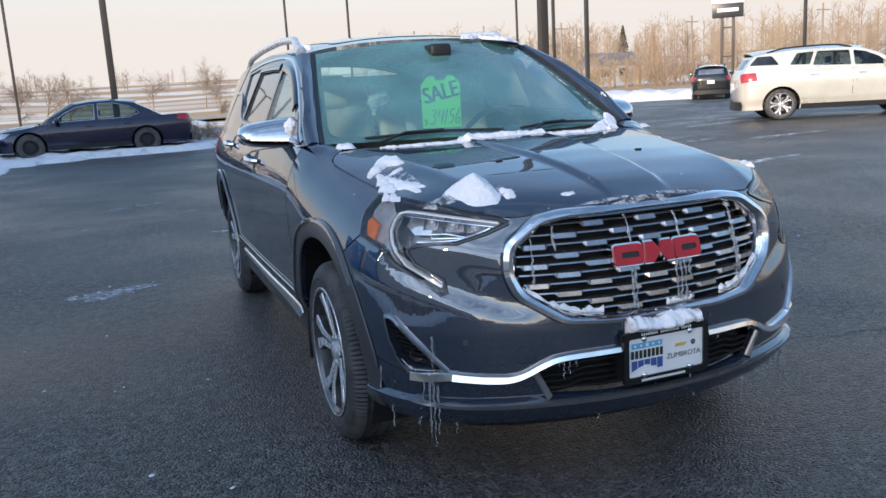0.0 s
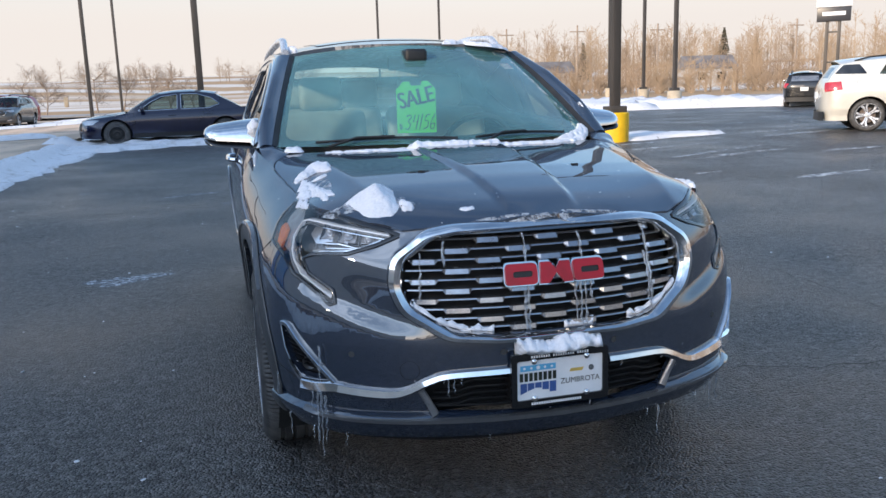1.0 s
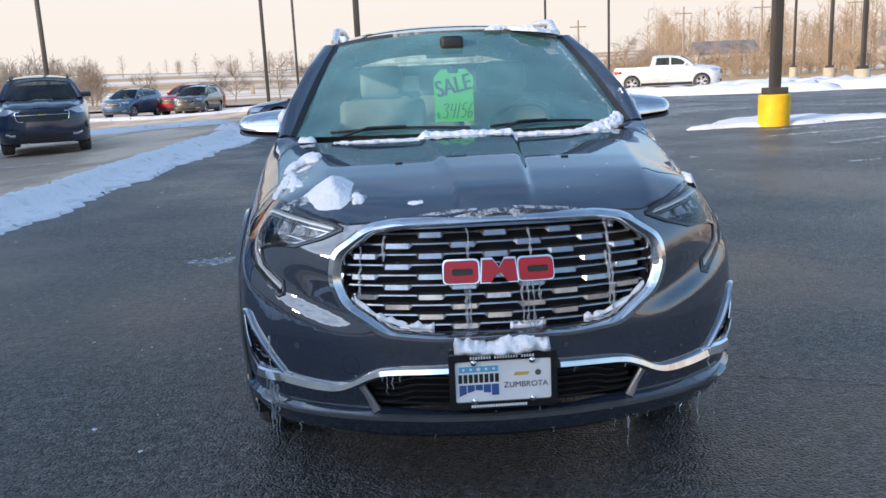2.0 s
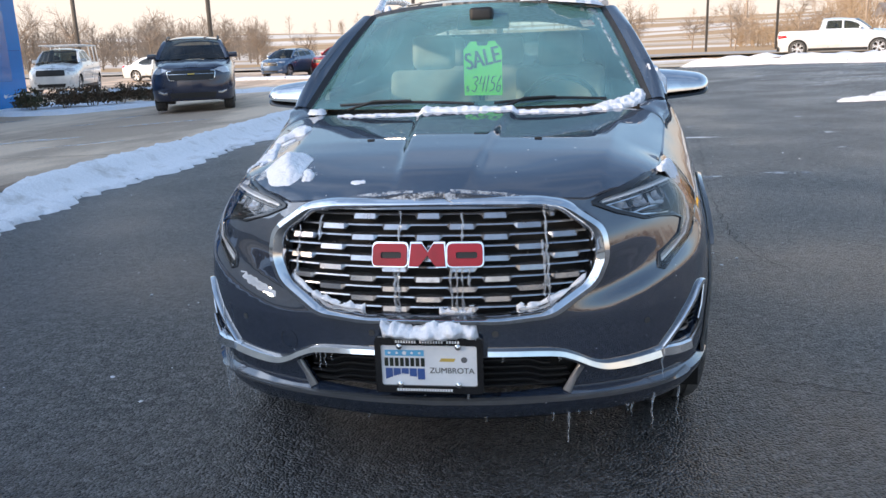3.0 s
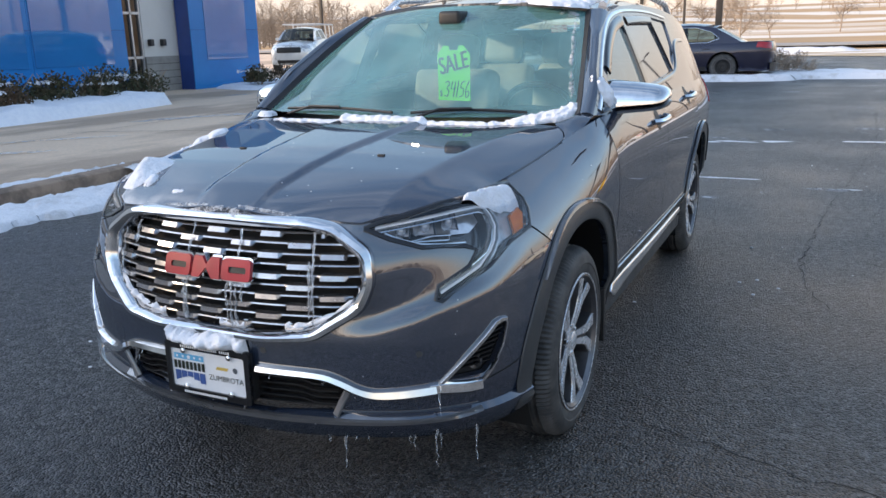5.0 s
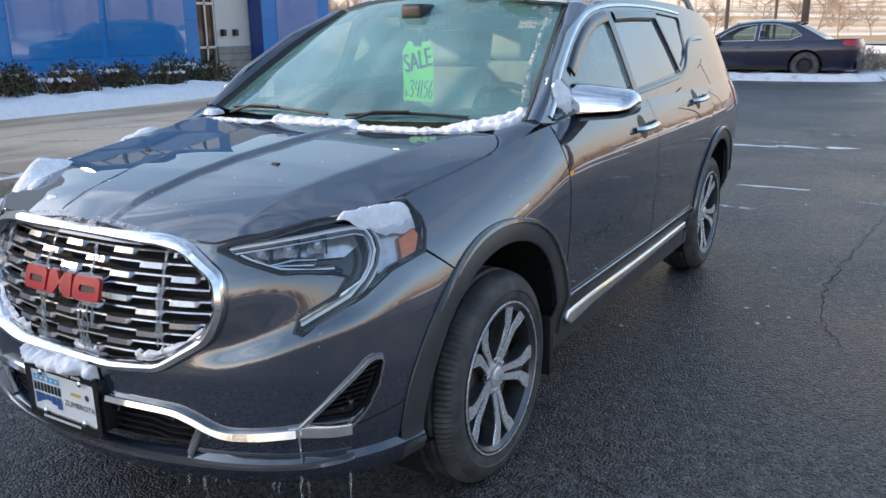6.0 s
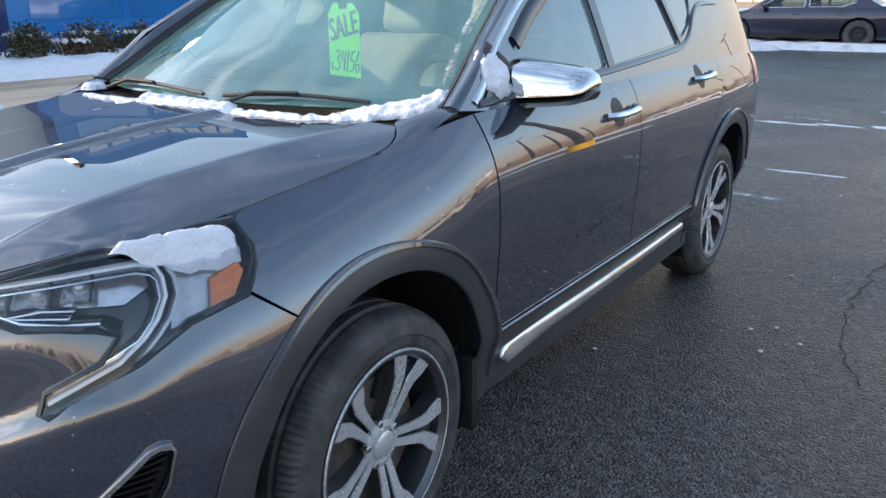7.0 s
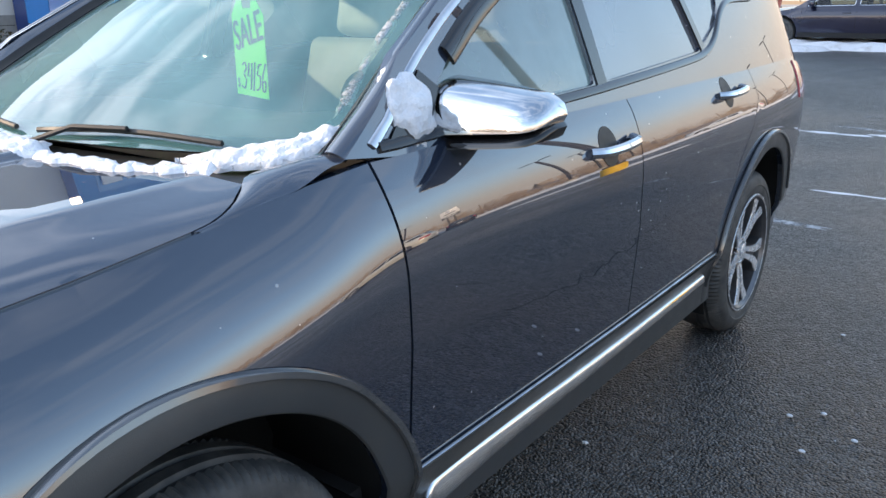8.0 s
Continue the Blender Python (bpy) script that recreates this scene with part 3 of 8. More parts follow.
def field():
    radii = [0, 6, 12, 20, 30, 40, 50, 60, 70, 80, 95, 115, 140, 170, 210, 260, 320, 400, 480, 520, 700, 1100, 2000, 3500]
    bm = bmesh.new()
    n = 96
    rings = [[bm.verts.new((r * math.cos(2 * math.pi * k / n), r * math.sin(2 * math.pi * k / n), gz(r * math.cos(2 * math.pi * k / n), r * math.sin(2 * math.pi * k / n)) - 0.25 * sstep(110, 75, r) + (noise.noise(Vector((r / 90, k / 5, 0))) * 2.2 if r > 150 else 0))) for k in range(n)] for r in radii[1:]]
    c = bm.verts.new((0, 0, -0.25))
    for k in range(n):
        bm.faces.new((c, rings[0][k], rings[0][(k + 1) % n]))
    for a, b in zip(rings, rings[1:]):
        for k in range(n):
            bm.faces.new((a[k], b[k], b[(k + 1) % n], a[(k + 1) % n]))
    m = mat("snowy_stubble_field", (0.72, 0.65, 0.58), 0.9, second=(0.46, 0.29, 0.15), scale=0.013, stretch=(0.25, 1.6, 1), mix=(0.46, 0.53), fine=(0.35, 0.12), detail=4)
    return tagged(part("ground", bm, m), "snow-dusted farm fields with strips of tan stubble", "ground", kind="structure")


def sheet(name, poly, off, material, label, category="ground", step=3.0, kind="structure", holes=()):
    bm = patch(poly, lambda x, y, d: (x, y, gz(x, y) + off - d), step, holes=holes)
    return tagged(part(name, bm, material), label, category, kind=kind)


field()
# the unseen stretch down to y = -110 is added to darken low reflections
LOT = [(-4.95, -110), (110, -110), (110, -20), (60, -4), (60, 30), (34, 38), (16, 44), (2, 48), (-4.95, 50)]
sheet("asphalt_lot", LOT, 0.0, M["asphalt"], "dark damp asphalt of the car lot", "pavement", step=2.0)
sheet("concrete_apron", [(-5.2, -40), (-5.2, 50), (-60, 50), (-60, -40)], 0.0, M["concrete"], "tan weathered concrete apron beside the showroom", "pavement", step=4.0)


def kerb():
    bm = bmesh.new()
    prof = [(-5.21, -0.02), (-5.21, 0.0), (-5.17, 0.012), (-5.03, 0.010), (-4.99, -0.01), (-4.965, -0.17)]
    ys = np.linspace(-40, 21, 62)
    rows = [[bm.verts.new((px, y, gz(-5.3, y) + pz)) for px, pz in prof] for y in ys]
    for a, b in zip(rows, rows[1:]):
        for k in range(len(prof) - 1):
            bm.faces.new((a[k], b[k], b[k + 1], a[k + 1]))
    return tagged(part("kerb", bm, M["curb"]), "low tan concrete kerb along the lot", "kerb", kind="structure")


kerb()


def snow_bank(name, poly, height, label, seed, step=0.16, material="dirty_snow", rough=0.5, base=0.0):
    bm = lump(bmesh.new(), poly, lambda x, y, d: (x, y, gz(x, y) + base - d), height, step=step, seed=seed, rough=rough)
    return tagged(part(name, bm, M[material], angle=180), label, "snow", kind="stuff")


# ---- car shapes ----
class Shape:
    """A car body: a plan outline, side and nose sections, hood, cabin. Local y runs from nose to tail, x to the car's left."""

    def __init__(s, contour, nose, flank, top, shoulder, hood, screen, roof_c, rail, pillar, tail, ledge=None, sx=1.0, sy=1.0, sz=1.0):
        c = np.array(smooth_line([(x * sx, y * sy) for x, y in contour], 10))
        d = np.vstack(([0, 0], np.diff(c, axis=0)))
        s.U = np.cumsum(np.hypot(d[:, 0], d[:, 1]))
        s.X, s.Y = c[:, 0], c[:, 1]
        t = np.gradient(c, axis=0)
        t /= np.linalg.norm(t, axis=1)[:, None]
        s.NX, s.NY = -t[:, 1], t[:, 0]
        s.half = int(np.argmax(s.X))
        s.sx, s.sy, s.sz = sx, sy, sz
        s.nose, s.flank = [np.array(sorted(v)) * (sz, sx) for v in (nose, flank)]
        s.topU = np.array([s.us(y * sy) if k == "y" else s.uf(y * sx) for k, y, z in top])
        s.topZ = np.array([z * sz for k, y, z in top])
        s.shU = np.array([s.us(y * sy) if k == "y" else s.uf(y * sx) for k, y, z in shoulder])
        s.shA = np.array([z * sx for k, y, z in shoulder])
        s.w0, s.w1 = s.us(0.45 * sy), s.us(1.25 * sy)
        s.ledge = np.array([(s.us(p) if k == "y" else s.uf(p), z, d) for k, p, z, d in ledge]) if ledge else None
        s.hood = np.array(hood) * (sy, sz)
        s.screen = screen
        s.roof_c = np.array(roof_c) * (sy, sz)
        s.rail = np.array(rail) * (sy, sz)
        s.pillar = np.array(pillar) * (sy, sz)
        s.tail = np.array(tail) * (sy, sz)
        us = np.linspace(0, s.us(1.17 * sy), 90)
        e = np.array([s.P(u, s.ztop(u)) for u in us])
        s.edge = e
        o = np.argsort(e[:, 1])
        s.eY, s.eX, s.eZ = e[o, 1], e[o, 0], e[o, 2]

    def us(s, y):
        k = 14
        return float(np.interp(y, s.Y[k:], s.U[k:]))

    def uf(s, x):
        return float(np.interp(x, s.X[:s.half + 1], s.U[:s.half + 1]))

    def near(s, x, y, z):
        """The (u, z) whose place on the body lies nearest to (x, y, z)."""
        us = np.linspace(0, s.us(1.6), 400)
        return float(min(us, key=lambda u: math.dist(s.P(u, z)[:2], (x, y)))), z

    def ztop(s, u):
        return float(np.interp(abs(u), s.topU, s.topZ))

    def inset(s, a, z):
        w = sstep(s.w0, s.w1, a)
        base = (1 - w) * np.interp(z, s.nose[:, 0], s.nose[:, 1]) + w * np.interp(z, s.flank[:, 0], s.flank[:, 1])
        if s.ledge is not None and a < s.ledge[-1, 0]:
            q = z - np.interp(a, s.ledge[:, 0], s.ledge[:, 1])
            base += np.interp(a, s.ledge[:, 0], s.ledge[:, 2]) * min(max(q / .046, 0), 1) * sstep(.21, .06, q)
        q = s.ztop(a) - z
        return base + np.interp(a, s.shU, s.shA) * max(0.0, 1 - q / (0.24 * s.sz)) ** 2.2

    def P(s, u, z, d=0.0):
        a = abs(u)
        x, y, nx, ny = (float(np.interp(a, s.U, v)) for v in (s.X, s.Y, s.NX, s.NY))
        k = s.inset(a, z) + d
        return (math.copysign(max(x + nx * k, 0.0), u) if u else 0.0, y + ny * k, z)

    def F(s, x, z, d=0.0):
        """The nose at (x, z)."""
        return s.P(math.copysign(s.uf(abs(x)), x), z, d)

    def S(s, side):
        """The flank at (y, z) on a side."""
        return lambda y, z, d=0.0: s.P(side * s.us(y), z, d)

    def hz(s, x, y):
        zc, xe, ze = np.interp(y, s.hood[:, 0], s.hood[:, 1]), np.interp(y, s.eY, s.eX), np.interp(y, s.eY, s.eZ)
        f = min(abs(x) / max(xe, 0.05), 1.2)
        z = zc + (ze - zc) * f ** 3.0
        if s.ledge is not None:
            xo = (0.480 + 0.150 * (y - 0.2)) * s.sx
            w = sstep(0.16, 0.42, y)
            zi = zc + (ze - zc) * 0.12 * min(abs(x) / xo, 1) ** 2
            k = min(max((abs(x) - xo) / max(xe - xo, 0.05), 0), 1.2)
            z = z * (1 - w) + w * (zi + (ze - zi) * (0.85 * k + 0.15 * k * k))
        xc = (0.11 + 0.085 * (y - 0.15)) * s.sx
        z += 0.013 * s.sz * (sstep(xc + 0.009, xc - 0.009, abs(x)) - 0.6) * sstep(0.98, 0.80, f) * sstep(0.12, 0.30, y)
        xo = (0.50 - 0.03 * y) * s.sx
        z += (0.0 if s.ledge is not None else 0.012) * s.sz * sstep(xo + 0.05, xo - 0.01, abs(x)) * sstep(1.0, 0.85, f) * sstep(0.2, 0.45, y)
        return z

    def H(s, x, y, d=0.0):
        return (x, y, s.hz(x, y) - d)

    def W(s, a, b, d=0.0):
        x0, x1, y0, y1, yc0, yc1, z0, z1, zd = s.screen
        y = (y0 + (y1 - y0) * b + a * a * (yc0 + (yc1 - yc0) * b)) * s.sy
        z = (z0 + (z1 - z0) * b + 0.02 * math.sin(math.pi * min(max(b, 0), 1)) - a * a * zd * b) * s.sz
        return (a * (x0 + (x1 - x0) * b) * s.sx, y + 0.45 * d, z - 0.9 * d)

    def G(s, side):
        def g(y, z, d=0.0):
            u = s.us(y)
            zt = s.ztop(u)
            x = s.P(u, zt)[0] - 0.40 * (z - zt) - 0.10 * (z - zt) ** 2 - d
            return (side * x, y, z)
        return g

    def rz(s, y):
        return float(np.interp(y, s.rail[:, 0], s.rail[:, 1]))

    def R(s, x, y, d=0.0):
        zr = s.rz(y)
        xe = s.G(1)(y, zr)[0]
        zc = float(np.interp(y, s.roof_c[:, 0], s.roof_c[:, 1]))
        return (x, y, zc + (zr - zc) * min(abs(x) / xe, 1.3) ** 2.4 - d)

    def roof_outline(s):
        y1 = s.rail[-1, 0]
        yy = np.linspace(s.rail[0, 0], y1, 14)
        right = [(s.G(1)(y, s.rz(y))[0], y) for y in yy]
        x0, yF = s.W(1, 1)[0], s.W(0, 1)[1]
        front = [(x0 * a, s.W(a, 1)[1] + 0.004) for a in np.linspace(-1, 1, 13)]
        back = [(right[-1][0] * a, y1 + 0.10 * s.sy * (1 - a * a)) for a in np.linspace(1, -1, 9)]
        return front + right + back[1:-1] + [(-x, y) for x, y in right[::-1]]

    def A(s, side):
        """The windscreen pillar: (a, b) from the screen's edge to the cabin side."""
        def g(a, b, d=0.0):
            p = Vector(s.W(side, b))
            k = b * (len(s.pillar) - 1)
            i = min(int(k), len(s.pillar) - 2)
            y, z = s.pillar[i] + (s.pillar[i + 1] - s.pillar[i]) * (k - i)
            q = Vector(s.G(side)(y, z))
            r = p.lerp(q, a)
            out = Vector((side * 0.55, -0.5, 0.45)).normalized()
            return r + out * (0.026 * math.sin(math.pi * min(max(a, 0), 1) ** 0.85) - d)
        return g

    def T(s, a, b, d=0.0):
        """The tail of the cabin."""
        k = b * (len(s.tail) - 1)
        i = min(int(k), len(s.tail) - 2)
        y, z = s.tail[i] + (s.tail[i + 1] - s.tail[i]) * (k - i)
        x = s.G(1)(y, z)[0]
        return (a * x, y + 0.10 * s.sy * (1 - a * a) - d, z)


def circle(y, z, r, n=30, a0=0, a1=360):
    return [(y + r * math.cos(radians(a0 + (a1 - a0) * k / n)), z + r * math.sin(radians(a0 + (a1 - a0) * k / n))) for k in range(n + (a1 - a0 != 360))]


HERO = dict(
    contour=[(0, .03), (.2, .043), (.4, .088), (.55, .145), (.65, .20), (.735, .27), (.795, .345), (.84, .45), (.868, .58), (.885, .75), (.893, 1.0), (.898, 1.5), (.91, 2.3), (.915, 3.2), (.91, 3.7), (.89, 4.1), (.85, 4.35), (.74, 4.5), (.5, 4.57), (0, 4.6)],
    nose=[(.18, .12), (.24, .06), (.29, .02), (.325, .002), (.338, .0), (.350, .018), (.42, .006), (.50, .002), (.57, .0), (.61, .003), (.70, .010), (.80, .028), (.90, .046), (.99, .056)],
    flank=[(.18, .10), (.24, .075), (.34, .065), (.40, .05), (.46, .022), (.60, .012), (.75, 0), (1.2, 0)],
    top=[("x", 0, .917), ("x", .3, .915), ("x", .475, .902), ("x", .60, .925), ("x", .70, .948), ("y", .45, .960), ("y", .53, .960), ("y", .83, 1.000), ("y", 1.05, 1.036), ("y", 1.17, 1.060), ("y", 1.35, 1.092), ("y", 1.6, 1.10), ("y", 4.7, 1.10)],
    shoulder=[("x", 0, .05), ("x", .475, .03), ("x", .62, .06), ("y", .50, .118), ("y", .83, .125), ("y", 1.15, .125), ("y", 1.4, .075), ("y", 4.7, .07)],
    hood=[(.09, .917), (.16, .945), (.25, .982), (.40, 1.020), (.55, 1.046), (.85, 1.076), (1.15, 1.092), (1.3, 1.095)],
    screen=(.722, .565, 1.13, 1.86, .19, .13, 1.098, 1.545, .04),
    roof_c=[(1.85, 1.553), (2.2, 1.60), (2.7, 1.63), (3.3, 1.63), (4.0, 1.58), (4.4, 1.53)],
    rail=[(2.03, 1.50), (2.3, 1.53), (2.8, 1.55), (3.4, 1.535), (3.9, 1.50), (4.22, 1.44)],
    pillar=[(1.31, 1.100), (1.48, 1.262), (1.72, 1.40), (2.03, 1.50)],
    tail=[(4.22, 1.44), (4.36, 1.25), (4.44, 1.10)],
    ledge=[("x", 0, .575, 0), ("x", .38, .585, .004), ("x", .50, .600, .018), ("x", .60, .634, .023), ("x", .68, .665, .018), ("y", .33, .705, .010), ("y", .42, .75, .005), ("y", .52, .785, 0)])


def wheel_meshes(R=0.359, width=0.235, rim=0.245, spokes=5, steel=False):
    """Meshes for a wheel whose outer face looks to +x; the tyre's outer wall is at x = 0."""
    out = {}
    bm = bmesh.new()
    w = width
    prof = [(rim - .012, -w + .02), (rim + .012, -w + .004), (R - .045, -w), (R - .016, -w + .014), (R - .006, -w + .034), (R - .001, -w * .72), (R - .009, -w * .70), (R - .009, -w * .66), (R, -w * .64), (R, -w * .52), (R - .009, -w * .50), (R - .009, -w * .47), (R, -w * .45), (R, -w * .34), (R - .009, -w * .32), (R - .009, -w * .28), (R - .001, -w * .26), (R - .006, -.036), (R - .013, -.023), (R - .026, -.011), (R - .045, -.003), (rim + .048, .0), (rim + .044, -.003), (rim + .028, -.004), (rim + .012, -.010), (rim - .010, -.024)]
    n = 240
    rings = lathe(bm, prof, n)
    for i in (3, 4, 5, 16, 17, 18, 19):
        for k in range(n):
            if k % 2 == 0:
                v = rings[i][k]
                f = 1 - (0.006 if i != 19 else 0.003) / math.hypot(v.co.y, v.co.z)
                v.co.y, v.co.z = v.co.y * f, v.co.z * f
    out["tyre"] = (bm, M["tyre"])
    bm = bmesh.new()
    lathe(bm, [(rim + .012, -.010), (rim + .012, -.003), (rim, -.003), (rim - .012, -.018), (rim - .018, -.10), (rim - .02, -w + .02)], 60)
    q = rim / .245
    legs = [(.034, .34, .0115, -.040), (.062, .235, .0115, -.035), (.105, .170, .0125, -.028), (.150, .146, .0150, -.023), (.176, .150, .0185, -.020), (.202, .205, .0230, -.017), (.226, .232, .0245, -.015), (.249, .246, .0250, -.013)]
    faces_ = bmesh.new()
    if not steel:
        for k in range(spokes):
            for sgn in (-1, 1):
                wall, top = [], []
                for r, off, hw, x in legs:
                    a = 2 * math.pi * k / spokes + sgn * off
                    c = Vector((x, r * q * math.cos(a), r * q * math.sin(a)))
                    t = Vector((0, -math.sin(a), math.cos(a))) * q
                    wall.append([bm.verts.new(c + t * h + Vector((o, 0, 0))) for h, o in ((-hw * 1.25, -.048), (-hw * 1.05, -.004), (hw * 1.05, -.004), (hw * 1.25, -.048))])
                    top.append([faces_.verts.new(c + t * h + Vector((o, 0, 0))) for h, o in ((-hw, -.005), (-hw * .90, .0005), (hw * .90, .0005), (hw, -.005))])
                for rows_, b_ in ((wall, bm), (top, faces_)):
                    for p, w_ in zip(rows_, rows_[1:]):
                        for m in range(3):
                            b_.faces.new((p[m], p[m + 1], w_[m + 1], w_[m]))
            # shallow web between the two legs of a pair
            a = 2 * math.pi * k / spokes
            web = []
            for r, off, hw, x in legs[1:7]:
                web.append([bm.verts.new(Vector((x - .022, r * q * math.cos(a + h), r * q * math.sin(a + h)))) for h in (-off, 0, off)])
            for p, w_ in zip(web, web[1:]):
                for m in range(2):
                    bm.faces.new((p[m], p[m + 1], w_[m + 1], w_[m]))
    out["rim"] = (bm, M["alloy_dark"] if not steel else M["alloy_dark"])
    bm = faces_
    if not steel:
        lathe(bm, [(rim + .013, -.005), (rim + .011, -.002), (rim + .007, -.002), (rim + .003, -.010)], 72)
        lathe(bm, [(.062, -.045), (.060, -.034), (.046, -.031), (.043, -.036)], 30)
        bmesh.ops.recalc_face_normals(bm, faces=bm.faces)
        out["spoke_face"] = (bm, M["alloy"])
        bm = bmesh.new()
        lathe(bm, [(.036, -.040), (.035, -.026), (.028, -.022), (.002, -.021)], 30)
        out["centre_cap"] = (bm, M["alloy"])
        for k in range(spokes):
            bm = bmesh.new()
            a = 2 * math.pi * (k + 0.5) / spokes
            lathe(bm, [(.010, -.05), (.010, -.034), (.007, -.031), (.001, -.031)], 8, centre=(0, .055 * math.cos(a), .055 * math.sin(a)))
            out["wheel_nut" + " " * k] = (bm, M["chrome_dull"])
    else:
        lathe(bm, [(rim + .004, -.012), (rim - .03, -.03), (rim - .07, -.05), (.11, -.022), (.07, -.020), (.05, -.045), (.002, -.045)], 40)
        for k in range(9):
            a = 2 * math.pi * k / 9
            box(bm, -.030, -.018, .125, .150, -.014, .014, m=Matrix.Rotation(a, 4, "X"))
        out["steel_disc"] = (bm, M["black"])
    bm = bmesh.new()
    lathe(bm, [(.165, -.085), (.165, -.070), (.06, -.070), (.002, -.066)], 40)
    out["brake_disc"] = (bm, M["brake"])
    bm = bmesh.new()
    lathe(bm, [(rim - .012, -.115), (.002, -.115)], 30)
    if not steel:
        box(bm, -.10, -.055, .10, .175, -.06, .06, bev=.01)
    out["backing"] = (bm, M["void"])
    return out


WHEELS = {}


def add_wheel(parent, x, y, z, R, side, steel=False, turn=0.0, name="wheel"):
    key = (round(R, 3), steel)
    if key not in WHEELS:
        made = wheel_meshes(R, 0.235 * R / 0.359, 0.245 * R / 0.359 if not steel else 0.20 * R / 0.33, 5, steel)
        WHEELS[key] = [(n, b, m) for n, (b, m) in made.items()]
        obs = None
        w = None
        first = new(name)
        for n, b, m in WHEELS[key]:
            part(n.strip(), b, m, first, angle=30)
        WHEELS[key] = first
        ob = first
    else:
        ob = copy_thing(WHEELS[key], Matrix())
        ob.name = name
    ob.parent = parent
    ob.matrix_basis = pose(side * x, y, z, 0, 0, (0 if side > 0 else 180) + turn) @ pose(0, 0, 0, random.uniform(0, 72))
    return ob


def pane_thin(ob):
    ob.visible_shadow = False
    return ob


def cabin_side(shape, root, side, panes, panel_mat, glass_mats, step=0.06, sill=None):
    """The cabin's flank with its window openings and panes."""
    g = shape.G(side)
    yb = np.linspace(shape.tail[-1, 0], shape.pillar[0, 0], 12)
    outline = [tuple(p) for p in shape.pillar[:-1]] + [tuple(p) for p in shape.rail] + [tuple(p) for p in shape.tail[1:]]
    outline += [(y, shape.ztop(shape.us(y)) - 0.030) for y in yb[1:-1]]
    f = side < 0
    part("cabin_side", patch(outline, g, step, holes=panes, rim=0.03, flip=f), panel_mat, root)
    for p, gm in zip(panes, glass_mats):
        pane_thin(part("side_window", patch(p, lambda a, b, d: g(a, b, 0.010), 0.25, flip=f), gm, root, "tinted side window glass"))




# ---- the SUV in the middle ----
suv = thing("suv", "dark grey SUV with chrome grille, icicles and patches of snow", "car")
B = Shape(**HERO)
FR, RR, WZ = 0.90, 3.625, 0.338


def on_u(y):
    return B.us(y)


def top_line(u0, u1, n=14, off=-0.003):
    return [(u, B.ztop(u) + off) for u in np.linspace(u0, u1, n)]


def lamp_outline(grow=0.0, top=0.0):
    """The headlamp in (u, z): a wedge that turns down into a hook."""
    n, s = B.near, B.us
    pts = [n(.451, .186, .891), n(.522, .209, .862), n(.603, .242, .837), n(.700, .318, .829), n(.726, .340, .814), n(.716, .308, .772), n(.655, .241, .727), n(.648, .230, .690), n(.664, .236, .687), n(.758, .357, .766), n(.778, .436, .815), (s(.535), .838), (s(.578), .885), (s(.590), .915), (s(.580), .962 + top), (s(.50), .960 + top), (s(.42), .958 + top), (B.uf(.70), .946 + top), (B.uf(.60), .923 + top), (B.uf(.52), .906 + top * .4)]
    return pts


def mirrored(poly):
    return [(-u, z) for u, z in poly][::-1]


def arch(yc, r, n=40):
    return [(B.us(y), z) for y, z in circle(yc, 0.362, r, n)]


fog_poly = [(B.uf(.678), .452), (B.uf(.786), .598), (B.uf(.799), .606), (B.uf(.806), .594), (B.uf(.798), .53), (B.uf(.784), .484), (B.uf(.764), .454)]
ring_out = [(.32, .921), (.408, .907), (.510, .836), (.516, .745), (.484, .666), (.348, .582), (.20, .570)]
ring_in = [(.30, .889), (.381, .876), (.467, .814), (.473, .745), (.443, .684), (.322, .609), (.19, .598)]


def full(half):
    return half + [(-x, z) for x, z in half[::-1]]


def uz(poly):
    return [(math.copysign(B.uf(abs(x)), x), z) for x, z in poly]


RO, RI = rounded(full(ring_out), .030, 5), rounded(full(ring_in), .024, 5)
low_grille = [(-.335, .468), (.335, .468), (.405, .440), (.425, .425), (.385, .352), (.20, .345), (-.20, .345), (-.385, .352), (-.425, .425), (-.405, .440)]
bumper = [(-on_u(.57), .25), (-on_u(.25), .262), (0, .262), (on_u(.25), .262), (on_u(.57), .25), (on_u(.63), .60), (on_u(.642), .755), (on_u(.533), .838)] + top_line(on_u(.535), -on_u(.535), 40) + [(-on_u(.533), .838), (-on_u(.642), .755), (-on_u(.63), .60)]
lamp = lamp_outline(top=0.03)
part("front_bumper", patch(bumper, B.P, (.022, .015), holes=[lamp, mirrored(lamp), fog_poly, mirrored(fog_poly), uz(RI), uz(low_grille), arch(FR, .425), mirrored(arch(FR, .425))], rim=0.025), M["paint"], suv, "dark grey painted bumper")

